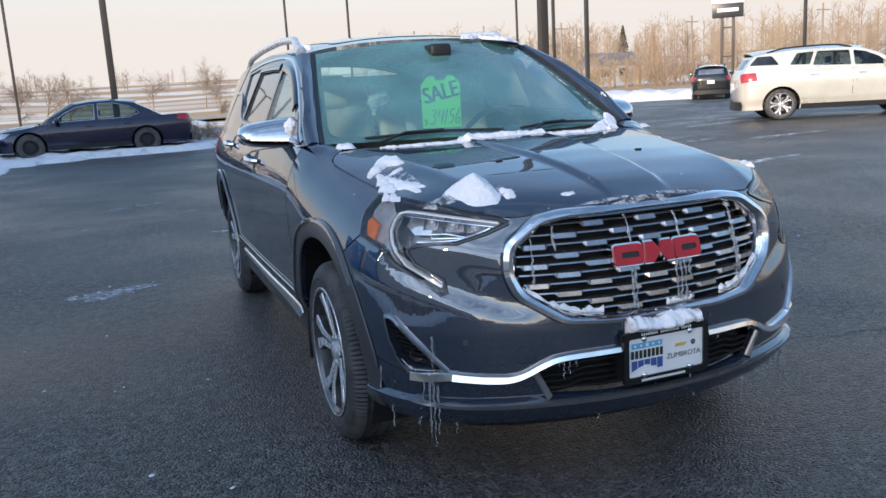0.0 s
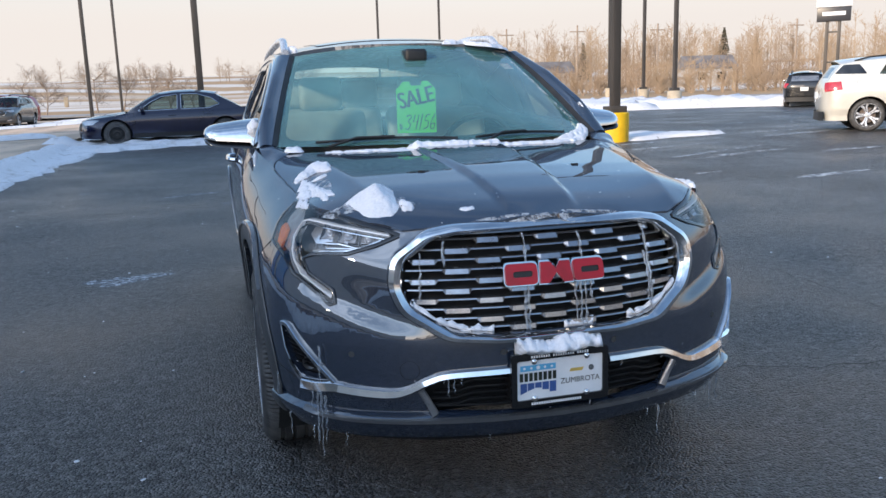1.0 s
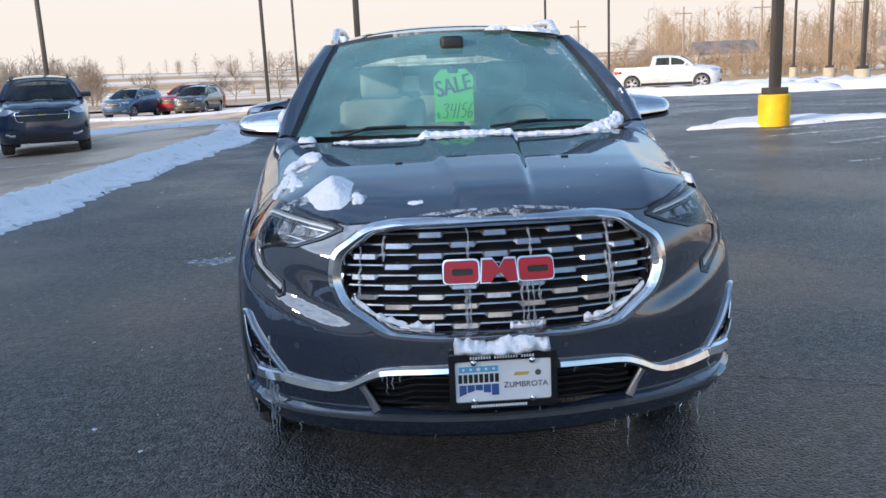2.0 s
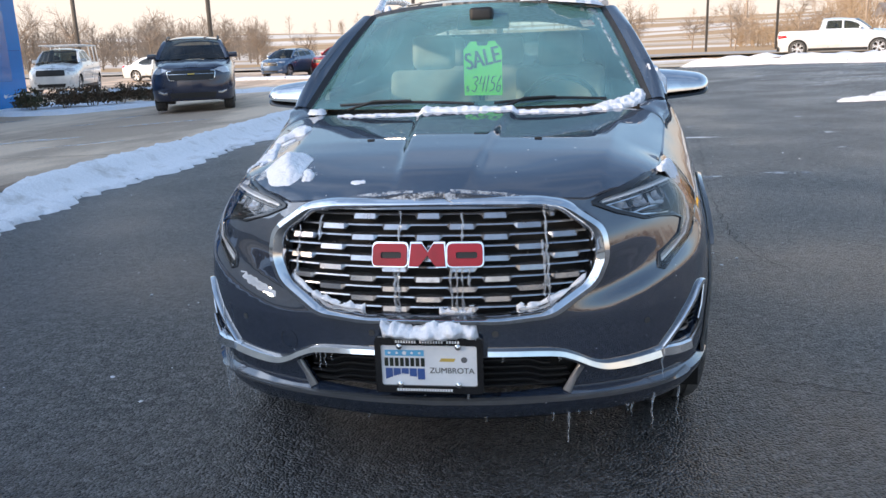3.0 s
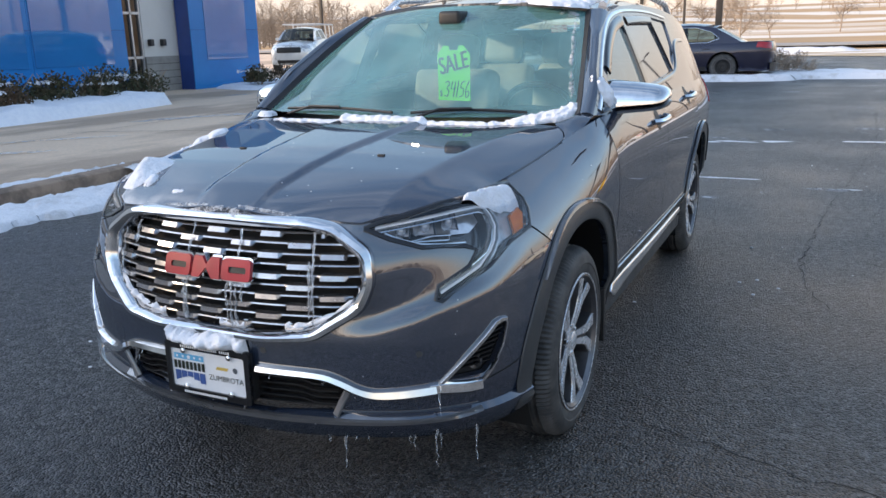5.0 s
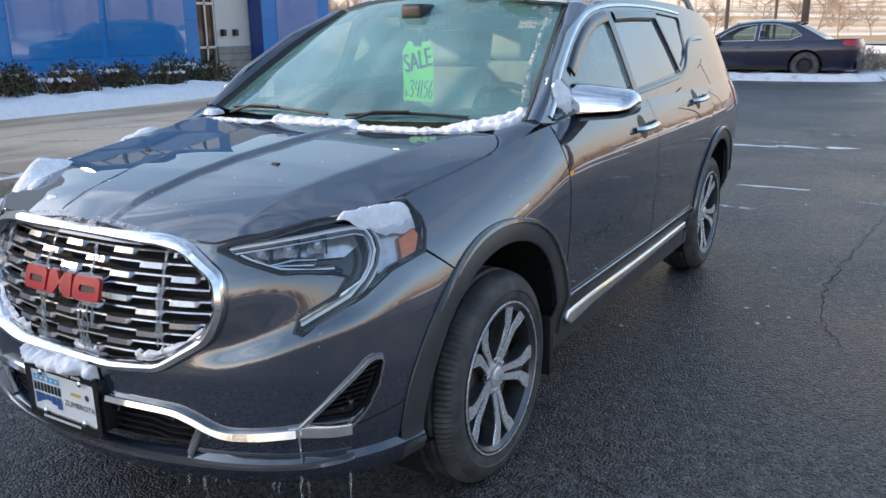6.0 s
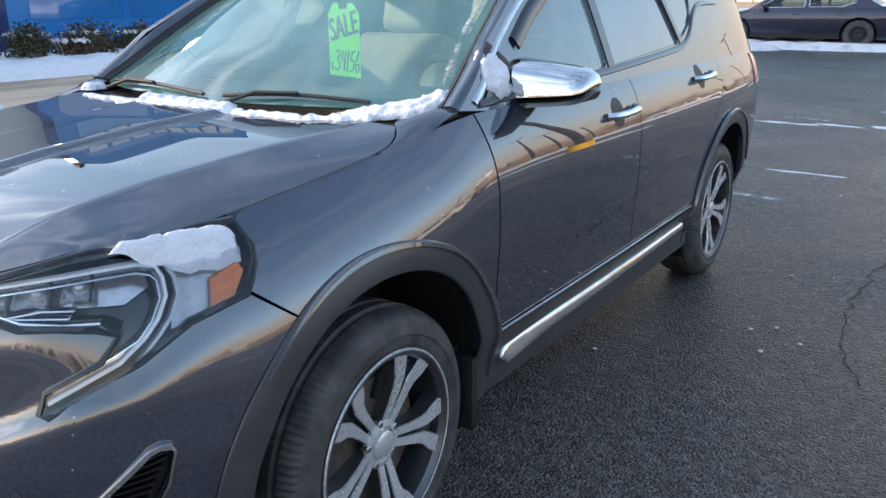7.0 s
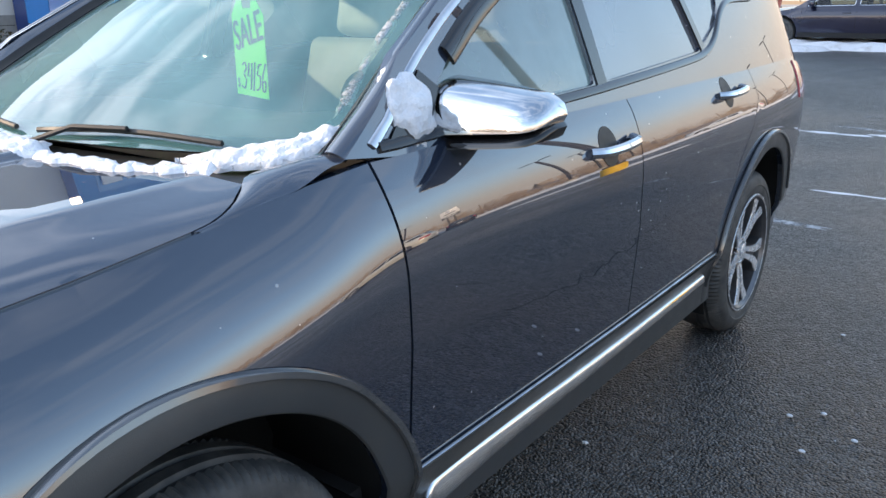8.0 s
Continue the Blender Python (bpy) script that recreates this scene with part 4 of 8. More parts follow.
gap = 0.0025
for side in (1, -1):
    def fn(u, z, d=0.0, side=side):
        return B.P(side * u, z, d)
    fl = side < 0
    s = B.us
    fender = [(s(.646), .758), (s(.540), .842), (s(.583), .887), (s(.595), .917), (s(.586), .958)] + top_line(s(.60), s(1.345) - gap, 60) + [(s(1.345) - gap, 1.04), (s(1.352) - gap, .80), (s(1.362) - gap, .44), (s(1.30), .38), (s(.90), .40), (s(.640), .60), (s(.648), .70)]
    part("fender", patch(fender, fn, (.05, .03), holes=[arch(FR, .425)], rim=0.02, flip=fl), M["paint"], suv)
    door = [(s(1.345) + gap, 1.04)] + top_line(s(1.345) + gap, s(2.335) - gap, 10) + [(s(2.335) - gap, 1.06), (s(2.315) - gap, .86), (s(2.32) - gap, .46), (s(1.362) + gap, .46), (s(1.352) + gap, .80)]
    fd = part("front_door", patch(door, fn, (.08, .03), rim=0.02, flip=fl), M["paint"], suv)
    rdoor = [(s(2.335) + gap, 1.06)] + top_line(s(2.335) + gap, s(3.46) - gap, 10) + [(s(3.46) - gap, 1.0), (s(3.36) - gap, .90), (s(3.24) - gap, .79), (s(3.17) - gap, .62), (s(3.12) - gap, .46), (s(2.32) + gap, .46), (s(2.315) + gap, .86)]
    rd = part("rear_door", patch(rdoor, fn, (.08, .03), rim=0.02, flip=fl), M["paint"], suv)
    quarter = [(s(3.46) + gap, 1.0)] + top_line(s(3.46) + gap, s(4.6), 12) + [(B.U[-1], 1.097), (B.U[-1], .30), (s(4.1), .30), (s(3.15), .40), (s(3.12) + gap, .46), (s(3.17) + gap, .62), (s(3.24) + gap, .79), (s(3.36) + gap, .90)]
    part("rear_quarter", patch(quarter, fn, (.06, .04), holes=[arch(RR, .425)], rim=0.02, flip=fl), M["paint"], suv)
    inner = [(s(.62), .30)] + [(s(.62), .70)] + [(u, z - .02) for u, z in top_line(s(.7), s(4.4), 12)] + [(s(4.4), .30)]
    part("inner_structure", patch(inner, lambda u, z, d, side=side: B.P(side * u, z, .030), .12, holes=[arch(FR, .44, 20), arch(RR, .44, 20)], flip=fl), M["void"], suv)
    sill = [(s(1.28), .25), (s(3.24), .25), (s(3.16), .452), (s(1.37), .452)]
    part("sill_cladding", patch(sill, lambda u, z, d, side=side: B.P(side * u, z, d - .006), (.12, .03), rim=0.03, flip=fl), M["cladding"], suv, "matt grey plastic sill cladding")
    # chrome strip along the sill, pointed at the front
    ln = [(s(1.43), .350), (s(1.50), .354), (s(1.58), .359), (s(1.75), .364), (s(2.1), .368), (s(2.6), .376), (s(3.06), .386)]
    part("sill_strip", ribbon(smooth_line(ln, 4), .058, lambda u, z, d, side=side, ln=ln: B.P(side * u, z, d - .012 + .48 * (z - float(np.interp(u, [p[0] for p in ln], [p[1] for p in ln])))), depth=.008, taper=lambda t: .10 + .90 * sstep(0, .08, t) * (1 - .55 * sstep(.15, 1, t))), M["chrome"], suv, "bright chrome sill strip")
    part("door_edge_strip", ribbon([(s(1.38), .463), (s(2.3), .468), (s(3.10), .475)], .010, lambda u, z, d, side=side: B.P(side * u, z, d - .004), depth=.006), M["chrome_dull"], suv)
    for yc, a0, a1 in ((FR, -14, 166), (RR, 12, 192)):
        line = [(B.us(y), z) for y, z in circle(yc, .362, .455, 50, a0 + (4 if yc == RR else 0), a1 + (24 if yc == FR else 0))]
        part("arch_cladding", ribbon(line, .074, lambda u, z, d, side=side: B.P(side * u, z, d - .002), depth=.007), M["cladding"], suv, "matt grey wheel arch cladding")
        # lip in paler grey, for the horizon's bright line on the cladding edge
        line2 = [(B.us(y), z) for y, z in circle(yc, .362, .484, 44, a0 + 8, a1 - (26 if yc == FR else 8))]
        part("arch_lip", ribbon(line2, .017, lambda u, z, d, side=side: B.P(side * u, z, d - .006), depth=.012, taper=lambda t: .12 + .88 * min(1, 6 * t, 3.5 * (1 - t))), M["cladding_lip"], suv)
        bm = bmesh.new()
        rows = []
        for y, z in circle(yc, .362, .430, 30, -25, 205):
            x = B.S(1)(y, max(z, .3))[0]
            rows.append([bm.verts.new((side * q, y, z)) for q in (x - .008, x - .12, x - .34)])
        for p, q in zip(rows, rows[1:]):
            for k in range(2):
                bm.faces.new((p[k], p[k + 1], q[k + 1], q[k]))
        bm.faces.new([r[2] for r in rows])
        part("wheel_housing", bm, M["void"], suv)
        add_wheel(suv, .878, yc, WZ, .345, side)
    # mud flap behind the front wheel
    part("mud_flap", new_box(side * .70 - .0, side * .70 + side * .17, 1.275, 1.30, .20, .42, bev=.004) if side > 0 else new_box(-.87, -.70, 1.275, 1.30, .20, .42, bev=.004), M["black"], suv)
    # cabin side
    g = B.G(side)
    panes = [rounded([(1.47, 1.128), (1.70, 1.312), (1.95, 1.428), (2.19, 1.472), (2.18, 1.148)], .025, 3), rounded([(2.25, 1.150), (2.27, 1.478), (2.92, 1.488), (3.03, 1.188)], .025, 3), rounded([(3.075, 1.205), (2.975, 1.485), (3.40, 1.462), (3.31, 1.285)], .025, 3)]
    cabin_side(B, suv, side, panes, M["paint"], (M["side_glass"], M["dark_glass"], M["dark_glass"]))
    part("b_pillar", patch([(2.188, 1.145), (2.198, 1.480), (2.262, 1.484), (2.242, 1.148)], lambda y, z, d: g(y, z, d - .004), .1, rim=.01, flip=fl), M["gloss_black"], suv, "gloss black window pillar")
    part("c_pillar", patch([(3.035, 1.188), (2.925, 1.492), (2.972, 1.490), (3.07, 1.205)], lambda y, z, d: g(y, z, d - .004), .1, rim=.01, flip=fl), M["gloss_black"], suv)
    dlo = smooth_line([(1.36, 1.115), (1.50, 1.235), (1.68, 1.345), (1.92, 1.452), (2.15, 1.498), (2.5, 1.514), (3.0, 1.510), (3.42, 1.485)], 5)
    part("window_trim", ribbon(dlo, .016, g, depth=.006), M["chrome"], suv, "chrome window surround")
    belt = smooth_line([(1.37, 1.112), (1.7, 1.122), (2.2, 1.136), (2.8, 1.160), (3.05, 1.178), (3.20, 1.222), (3.34, 1.305), (3.48, 1.345), (3.75, 1.350)], 5)
    part("belt_trim", ribbon(belt, .022, g, depth=.008), M["gloss_black"], suv, "gloss black belt trim")
    visor = smooth_line([(1.62, 1.255), (1.78, 1.345), (1.98, 1.425), (2.185, 1.462)], 5)
    part("rain_visor", ribbon(visor, .045, g, depth=.012), M["gloss_black"], suv, "smoked rain visor")
    visor = smooth_line([(2.28, 1.462), (2.6, 1.470), (2.92, 1.470)], 5)
    part("rain_visor", ribbon(visor, .040, g, depth=.012), M["gloss_black"], suv)
    part("sail_panel", patch([(1.39, 1.118), (1.52, 1.235), (1.56, 1.20), (1.50, 1.125)], lambda y, z, d: g(y, z, d - .006), .1, rim=.01, flip=fl), M["gloss_black"], suv)
    # pillar
    part("a_pillar", patch([(0, .0), (1, .0), (1, 1), (0, 1)], B.A(side), (.17, .07), rim=.02, flip=side > 0), M["paint"], suv)
    part("pillar_gasket", patch([(-.06, .0), (.12, .0), (.12, 1), (-.06, 1)], lambda p, q, d, side=side: B.A(side)(p, q, d - .006), (.065, .07), flip=side > 0), M["black"], suv, "black rubber strip beside the glass")
    # roof rail
    bm = bmesh.new()
    pts = []
    for k in range(25):
        t = k / 24
        y = 2.16 + 1.85 * t
        lift = .052 * min(1, sstep(0, .10, t), sstep(1, .90, t)) + .004
        x = B.G(1)(y, B.rz(y))[0] - .055
        pts.append((side * x, y, B.R(x, y)[2] + lift))
    tube(bm, pts, .020, 10)
    bmesh.ops.scale(bm, vec=(1, 1, 1), verts=bm.verts)
    part("roof_rail", bm, M["alloy"], suv, "silver roof rail")
    # door handles
    for yh, zh, door_ob in ((2.15, 1.000, fd), (3.16, 1.045, rd)):
        sx = B.S(1)(yh, zh)[0]
        bm = bmesh.new()
        pts = [(side * (B.S(1)(yh + dy, zh)[0] + o), yh + dy, zh + dz) for dy, o, dz in ((-.115, .004, -.004), (-.09, .030, -.002), (-.03, .040, 0), (.04, .040, .003), (.09, .032, .005), (.115, .004, .006))]
        tube(bm, smooth_line(pts, 4), .013, 8)
        part("door_handle", bm, M["chrome"], door_ob, "chrome door handle")
        part("handle_cup", patch(blob_outline(B.us(yh) - .02, zh, .048, .050, 3, 20, 0), lambda u, z, d, side=side: B.P(side * u, z, -.001), .02, flip=fl), M["black"], door_ob)
    # mirror
    mir = new("door_mirror")
    mir.parent = suv
    mir["label"] = "door mirror with chrome cap"
    for nm, keep in (("mirror_cap", 1), ("mirror_base", -1)):
        bm = bmesh.new()
        rows = []
        for k in range(19):
            t = k / 18
            x = .738 + .290 * (1 - (1 - t) ** 1.25)
            end = math.sqrt(max(0.0, 1 - max(0.0, (t - .72) / .28) ** 2.4))
            end *= .72 + .28 * sstep(0, .10, t)
            zt, zb_ = 1.218 - .022 * t - .014 * t * t, 1.104 + .026 * t
            yr, yf = 1.640 + .012 * t, 1.522 + .040 * t
            if keep < 0:
                zt, zb_ = zb_ + .008 * (1 - t) + .016 * sstep(.6, 1, t), zb_ - .030 + .004 * t
                yf -= .004
            zm = zb_ + (zt - zb_) * (.42 if keep > 0 else .6)
            ring = []
            for j in range(17):
                a = math.pi / 2 * (j - 3) / 13
                cy, sz_ = (max(0.0, math.cos(a)) ** .85, math.sin(a) ** .95) if j >= 3 else ((1 - .33 * (3 - j)), 0.0)
                ring.append(bm.verts.new((x, yr - (yr - yf) * cy * (.35 + .65 * end), zm + (zb_ - zm) * end + (zt - zb_) * sz_ * end)))
            rows.append(ring)
        for p, q in zip(rows, rows[1:]):
            for j in range(16):
                bm.faces.new((p[j], q[j], q[j + 1], p[j + 1]))
            bm.faces.new((p[16], q[16], q[0], p[0]))
        bm.faces.new(rows[0])
        bm.faces.new(rows[-1][::-1])
        if keep < 0:
            low = [(.700, 1.395, 1.050), (.728, 1.395, 1.050), (.752, 1.500, 1.040), (.700, 1.500, 1.040)]
            high = [(.715, 1.46, 1.108), (.800, 1.49, 1.104), (.860, 1.60, 1.098), (.730, 1.60, 1.100)]
            hull = [bm.verts.new(p) for p in low + high]
            for f4 in ((3, 2, 1, 0), (4, 5, 6, 7), (0, 1, 5, 4), (1, 2, 6, 5), (2, 3, 7, 6), (3, 0, 4, 7)):
                bm.faces.new([hull[m] for m in f4])
        bmesh.ops.recalc_face_normals(bm, faces=bm.faces)
        if fl:
            bmesh.ops.scale(bm, vec=(-1, 1, 1), verts=bm.verts)
            bmesh.ops.reverse_faces(bm, faces=bm.faces)
        part(nm, bm, M["chrome"] if keep > 0 else M["gloss_black"], mir, "polished chrome cap" if keep > 0 else "gloss black mirror foot")
    bm = new_box(.77, .995, 1.652, 1.657, 1.112, 1.190, bev=.002)
    if fl:
        bmesh.ops.scale(bm, vec=(-1, 1, 1), verts=bm.verts)
        bmesh.ops.reverse_faces(bm, faces=bm.faces)
    part("mirror_glass", bm, M["chrome"], mir)

# hood
edge = [tuple(e[:2]) for e in B.edge]
hood_right = [(max(x - .0035, 0), y + .002) for x, y in edge if y < 1.035]
x0_ = hood_right[-1][0]
turn = [(x0_ + .001, 1.052), (x0_ - .003, 1.080), (x0_ - .016, 1.114), (x0_ - .038, 1.146)]
rear = turn + [(x, 1.175 - .075 * (1 - (x / .74) ** 2)) for x in np.linspace(.70, -.70, 15)] + [(-x, y) for x, y in turn[::-1]]
hood_poly = hood_right[1:] + rear + [(-x, y) for x, y in hood_right[1:][::-1]]
hood = part("hood", patch(hood_poly, B.H, (.011, .035), rim=0.02), M["paint"], suv, "dark grey hood with raised centre creases")
# cowl between hood and screen
cowl = [(x, 1.17 - .075 * (1 - (x / .74) ** 2)) for x in np.linspace(-.72, .72, 15)] + [(B.W(a, .04)[0], B.W(a, .04)[1]) for a in np.linspace(1, -1, 15)]
part("cowl", patch(cowl, lambda x, y, d: (x, y, 1.058 + .02 * (1 - (x / .8) ** 2)), .08), M["black"], suv, "black cowl panel")
for side in (1, -1):
    # the fender's top runs on into the foot of the pillar
    c1 = [Vector(B.P(B.us(y), B.ztop(B.us(y)) - .004)) for y in np.linspace(1.030, 1.30, 16)]
    foot = Vector(B.G(1)(1.31, 1.100))
    c1 = [p.lerp(Vector((foot.x, p.y, foot.z)), sstep(1.20, 1.30, p.y) * .8) for p in c1] + [foot]
    gap_line = [(x + .004, y + .002, B.hz(x, y)) for x, y in [hood_right[-1]] + turn]
    c2 = smooth_line(gap_line + [(.684, 1.190, 1.080), (.692, 1.245, 1.088), (.706, 1.290, 1.094), B.W(1, 0)], 6)
    L2 = np.cumsum([0] + [math.dist(a, b) for a, b in zip(c2, c2[1:])])
    bm = bmesh.new()
    rows = []
    for k, p in enumerate(c1):
        q = Vector([float(np.interp(L2[-1] * k / (len(c1) - 1), L2, [c[m] for c in c2])) for m in range(3)])
        row = []
        for m in range(9):
            t = m / 8
            r = p.lerp(q, t)
            r.z += .10 * (p - q).length * math.sin(math.pi * t)
            row.append(bm.verts.new((side * r.x, r.y, r.z)))
        low = bm.verts.new((side * q.x, q.y, q.z - .03))
        rows.append(row + [low])
    for a, b in zip(rows, rows[1:]):
        for m in range(9):
            bm.faces.new((a[m], a[m + 1], b[m + 1], b[m]) if side > 0 else (b[m], b[m + 1], a[m + 1], a[m]))
    part("cowl_corner", bm, M["paint"], suv)
# screen, roof, tail
pane_thin(part("windshield", patch([(-1, 0), (1, 0), (1, 1), (-1, 1)], B.W, (.1, .08)), M["wind_glass"], suv, "greenish windshield glass"))
band = [(-1, 0), (1, 0), (1, 1), (-1, 1)]
hole = rounded([(-.962, .055), (.962, .055), (.962, .945), (-.962, .945)], .08, 4)
part("screen_border", patch(band, lambda a, b, d: B.W(a, b, .004), (.1, .08), holes=[hole]), M["gloss_black"], suv, "black ceramic band round the glass")
part("roof", patch(B.roof_outline(), B.R, (.07, .12), rim=.02), M["paint"], suv)
sunroof = rounded([(-.43, 2.10), (.43, 2.10), (.45, 2.75), (-.45, 2.75)], .06, 4)
part("sunroof", patch(sunroof, lambda x, y, d: B.R(x, y, d - .003), .1, rim=.006), M["gloss_black"], suv, "dark glass sunroof")
part("headliner", patch([(-.55, 2.05), (.55, 2.05), (.55, 4.1), (-.55, 4.1)], lambda x, y, d: B.R(x, y, .05), .2, flip=True), M["headliner"], suv)
rg = [(-.74, .20), (.74, .20), (.80, .92), (-.80, .92)]
part("tailgate", patch([(-1, 0), (1, 0), (1, 1), (-1, 1)], B.T, .12, holes=[rg], rim=.02, flip=False), M["paint"], suv)
pane_thin(part("rear_window", patch(rg, lambda a, b, d: B.T(a, b, .008), .2), M["side_glass"], suv, "rear window glass"))
for side in (1, -1):
    tl = [(B.us(4.12), .93), (B.us(4.50), .90), (B.us(4.53), 1.04), (B.us(4.16), 1.085)]
    part("tail_lamp", patch(tl, lambda u, z, d, side=side: B.P(side * u, z, d - .006), .05, rim=.01, flip=side < 0), M["lamp_red"], suv, "red tail lamp")
# underbody and bumper valance
part("underbody", new_box(-.72, .72, .35, 4.4, .235, .33, bev=.03), M["void"], suv)
part("valance", patch([(-on_u(.50), .205), (on_u(.50), .205), (on_u(.56), .268), (-on_u(.56), .268)], lambda u, z, d: B.P(u, z, d + .006 + .05 * sstep(.262, .2, z)), (.05, .02), rim=.03), M["black"], suv, "black lower valance")
# added strip stands in for sky reflected along the bumper's lower ledge
lip = [(.0, .335), (.2, .336), (.40, .335), (.55, .334), (.68, .338), (.76, .348)]
for side in (1, -1):
    ln = [(side * B.uf(x), z - .004) for x, z in smooth_line(lip, 4)]
    part("lower_strip", ribbon(ln, .024, B.P, depth=.010, taper=lambda t: 1 - .5 * t), M["cladding_lip"], suv, "paler grey strip painting the sky glint on the bumper ledge")

# grille
bm = bmesh.new()
rows = []
for (ox, oz), (ix, iz) in zip(RO, RI):
    r = []
    for t, d in ((0, .004), (.03, -.012), (.20, -.024), (.55, -.026), (.85, -.014), (1.0, .0), (1.02, .045)):
        r.append(bm.verts.new(B.F(ox + (ix - ox) * t, oz + (iz - oz) * t, d)))
    rows.append(r)
for p, q in zip(rows, rows[1:] + rows[:1]):
    for k in range(6):
        bm.faces.new((p[k], p[k + 1], q[k + 1], q[k]))
bmesh.ops.recalc_face_normals(bm, faces=bm.faces)
grille = part("grille", bm, M["chrome"], suv, "broad chrome grille ring")
part("grille_backing", patch(uz([(x * 1.03, (z - .74) * 1.03 + .74) for x, z in RI]), lambda u, z, d: B.P(u, z, .075), .06), M["void"], grille, "black mesh behind the bars")
N_BARS = 10
for k in range(N_BARS):
    z = .872 - k * .0288
    xs = [x for x in np.linspace(0, .5, 300) if inside((x, z), [tuple(p) for p in RI])]
    if not xs:
        continue
    xm = max(xs) - .004
    bm = ribbon([(x, z) for x in np.linspace(-xm, xm, 31)], .0070, lambda x, q, d, z=z: B.F(x, q + .001, d + .036 + .35 * (q - z)), depth=.016)
    start = -1.01 + (.10 if k % 2 else 0)
    j = 0
    while True:
        c = start + j * .20
        j += 1
        if c > .55:
            break
        a, b = max(c - .049, -xm), min(c + .049, xm)
        if b - a < .03:
            continue
        sub = bmesh.new()
        hexes = []
        for zz, dd, cut_ in ((.0075, .034, .012), (.0050, .010, .013), (-.0090, .0085, .015), (-.0130, .017, .016), (-.0130, .040, .016)):
            lead = cut_ * max(0.0, 1 - abs(zz) / .02)
            hexes.append([sub.verts.new(B.F(q, z + zz, dd)) for q in (a + lead + .006, (a + b) / 2, b - lead - .006)])
        for p, q in zip(hexes, hexes[1:]):
            for m in range(2):
                sub.faces.new((p[m], p[m + 1], q[m + 1], q[m]))
        for e, sg_ in ((0, -1), (2, 1)):
            tip = sub.verts.new(B.F((a if e == 0 else b), z + .001, .026))
            for p, q in zip(hexes, hexes[1:]):
                sub.faces.new((p[e], q[e], tip))
        bmesh.ops.recalc_face_normals(sub, faces=sub.faces)
        tmp = bpy.data.meshes.new("t")
        sub.to_mesh(tmp)
        sub.free()
        bm.from_mesh(tmp)
        bpy.data.meshes.remove(tmp)
    part("grille_bar", bm, M["grille_chrome"], grille, angle=16)

# emblem: three plain red shapes in chrome surrounds
def emblem_piece(poly, holes=()):
    part("emblem_surround", patch([((x - cx_) * 1.08 + cx_, (z - .770) * 1.16 + .770) for x, z in poly], lambda x, z, d: B.F(x, z, d - .006), .05, rim=.03), M["chrome"], emblem)
    part("emblem_hollow", patch(holes[0], lambda x, z, d: B.F(x, z, -.0100), .05), M["black"], emblem) if holes else None
    part("emblem_shape", patch(poly, lambda x, z, d: B.F(x, z, d - .014), .05, holes=holes, rim=.010), M["red"], emblem)


emblem = new("emblem")
emblem.parent = grille
emblem["label"] = "red and chrome emblem of three plain shapes"
for cx_, kind in ((-.118, 0), (-.008, 1), (.100, 0)):
    w, z0, z1 = .050, .740, .800
    if kind == 0:
        o = rounded([(cx_ - w, z0), (cx_ + w, z0), (cx_ + w, z1), (cx_ - w, z1)], .014, 3)
        h = rounded([(cx_ - w * .52, z0 + .021), (cx_ + w * .70, z0 + .021), (cx_ + w * .70, z1 - .021), (cx_ - w * .52, z1 - .021)], .006, 2)
        emblem_piece(o, [h])
    else:
        emblem_piece([(cx_ - w * 1.05, z0), (cx_ - w * .50, z0), (cx_, z0 + .030), (cx_ + w * .50, z0), (cx_ + w * 1.05, z0), (cx_ + w * .95, z1), (cx_ + w * .35, z1), (cx_, z1 - .022), (cx_ - w * .35, z1), (cx_ - w * .95, z1)])

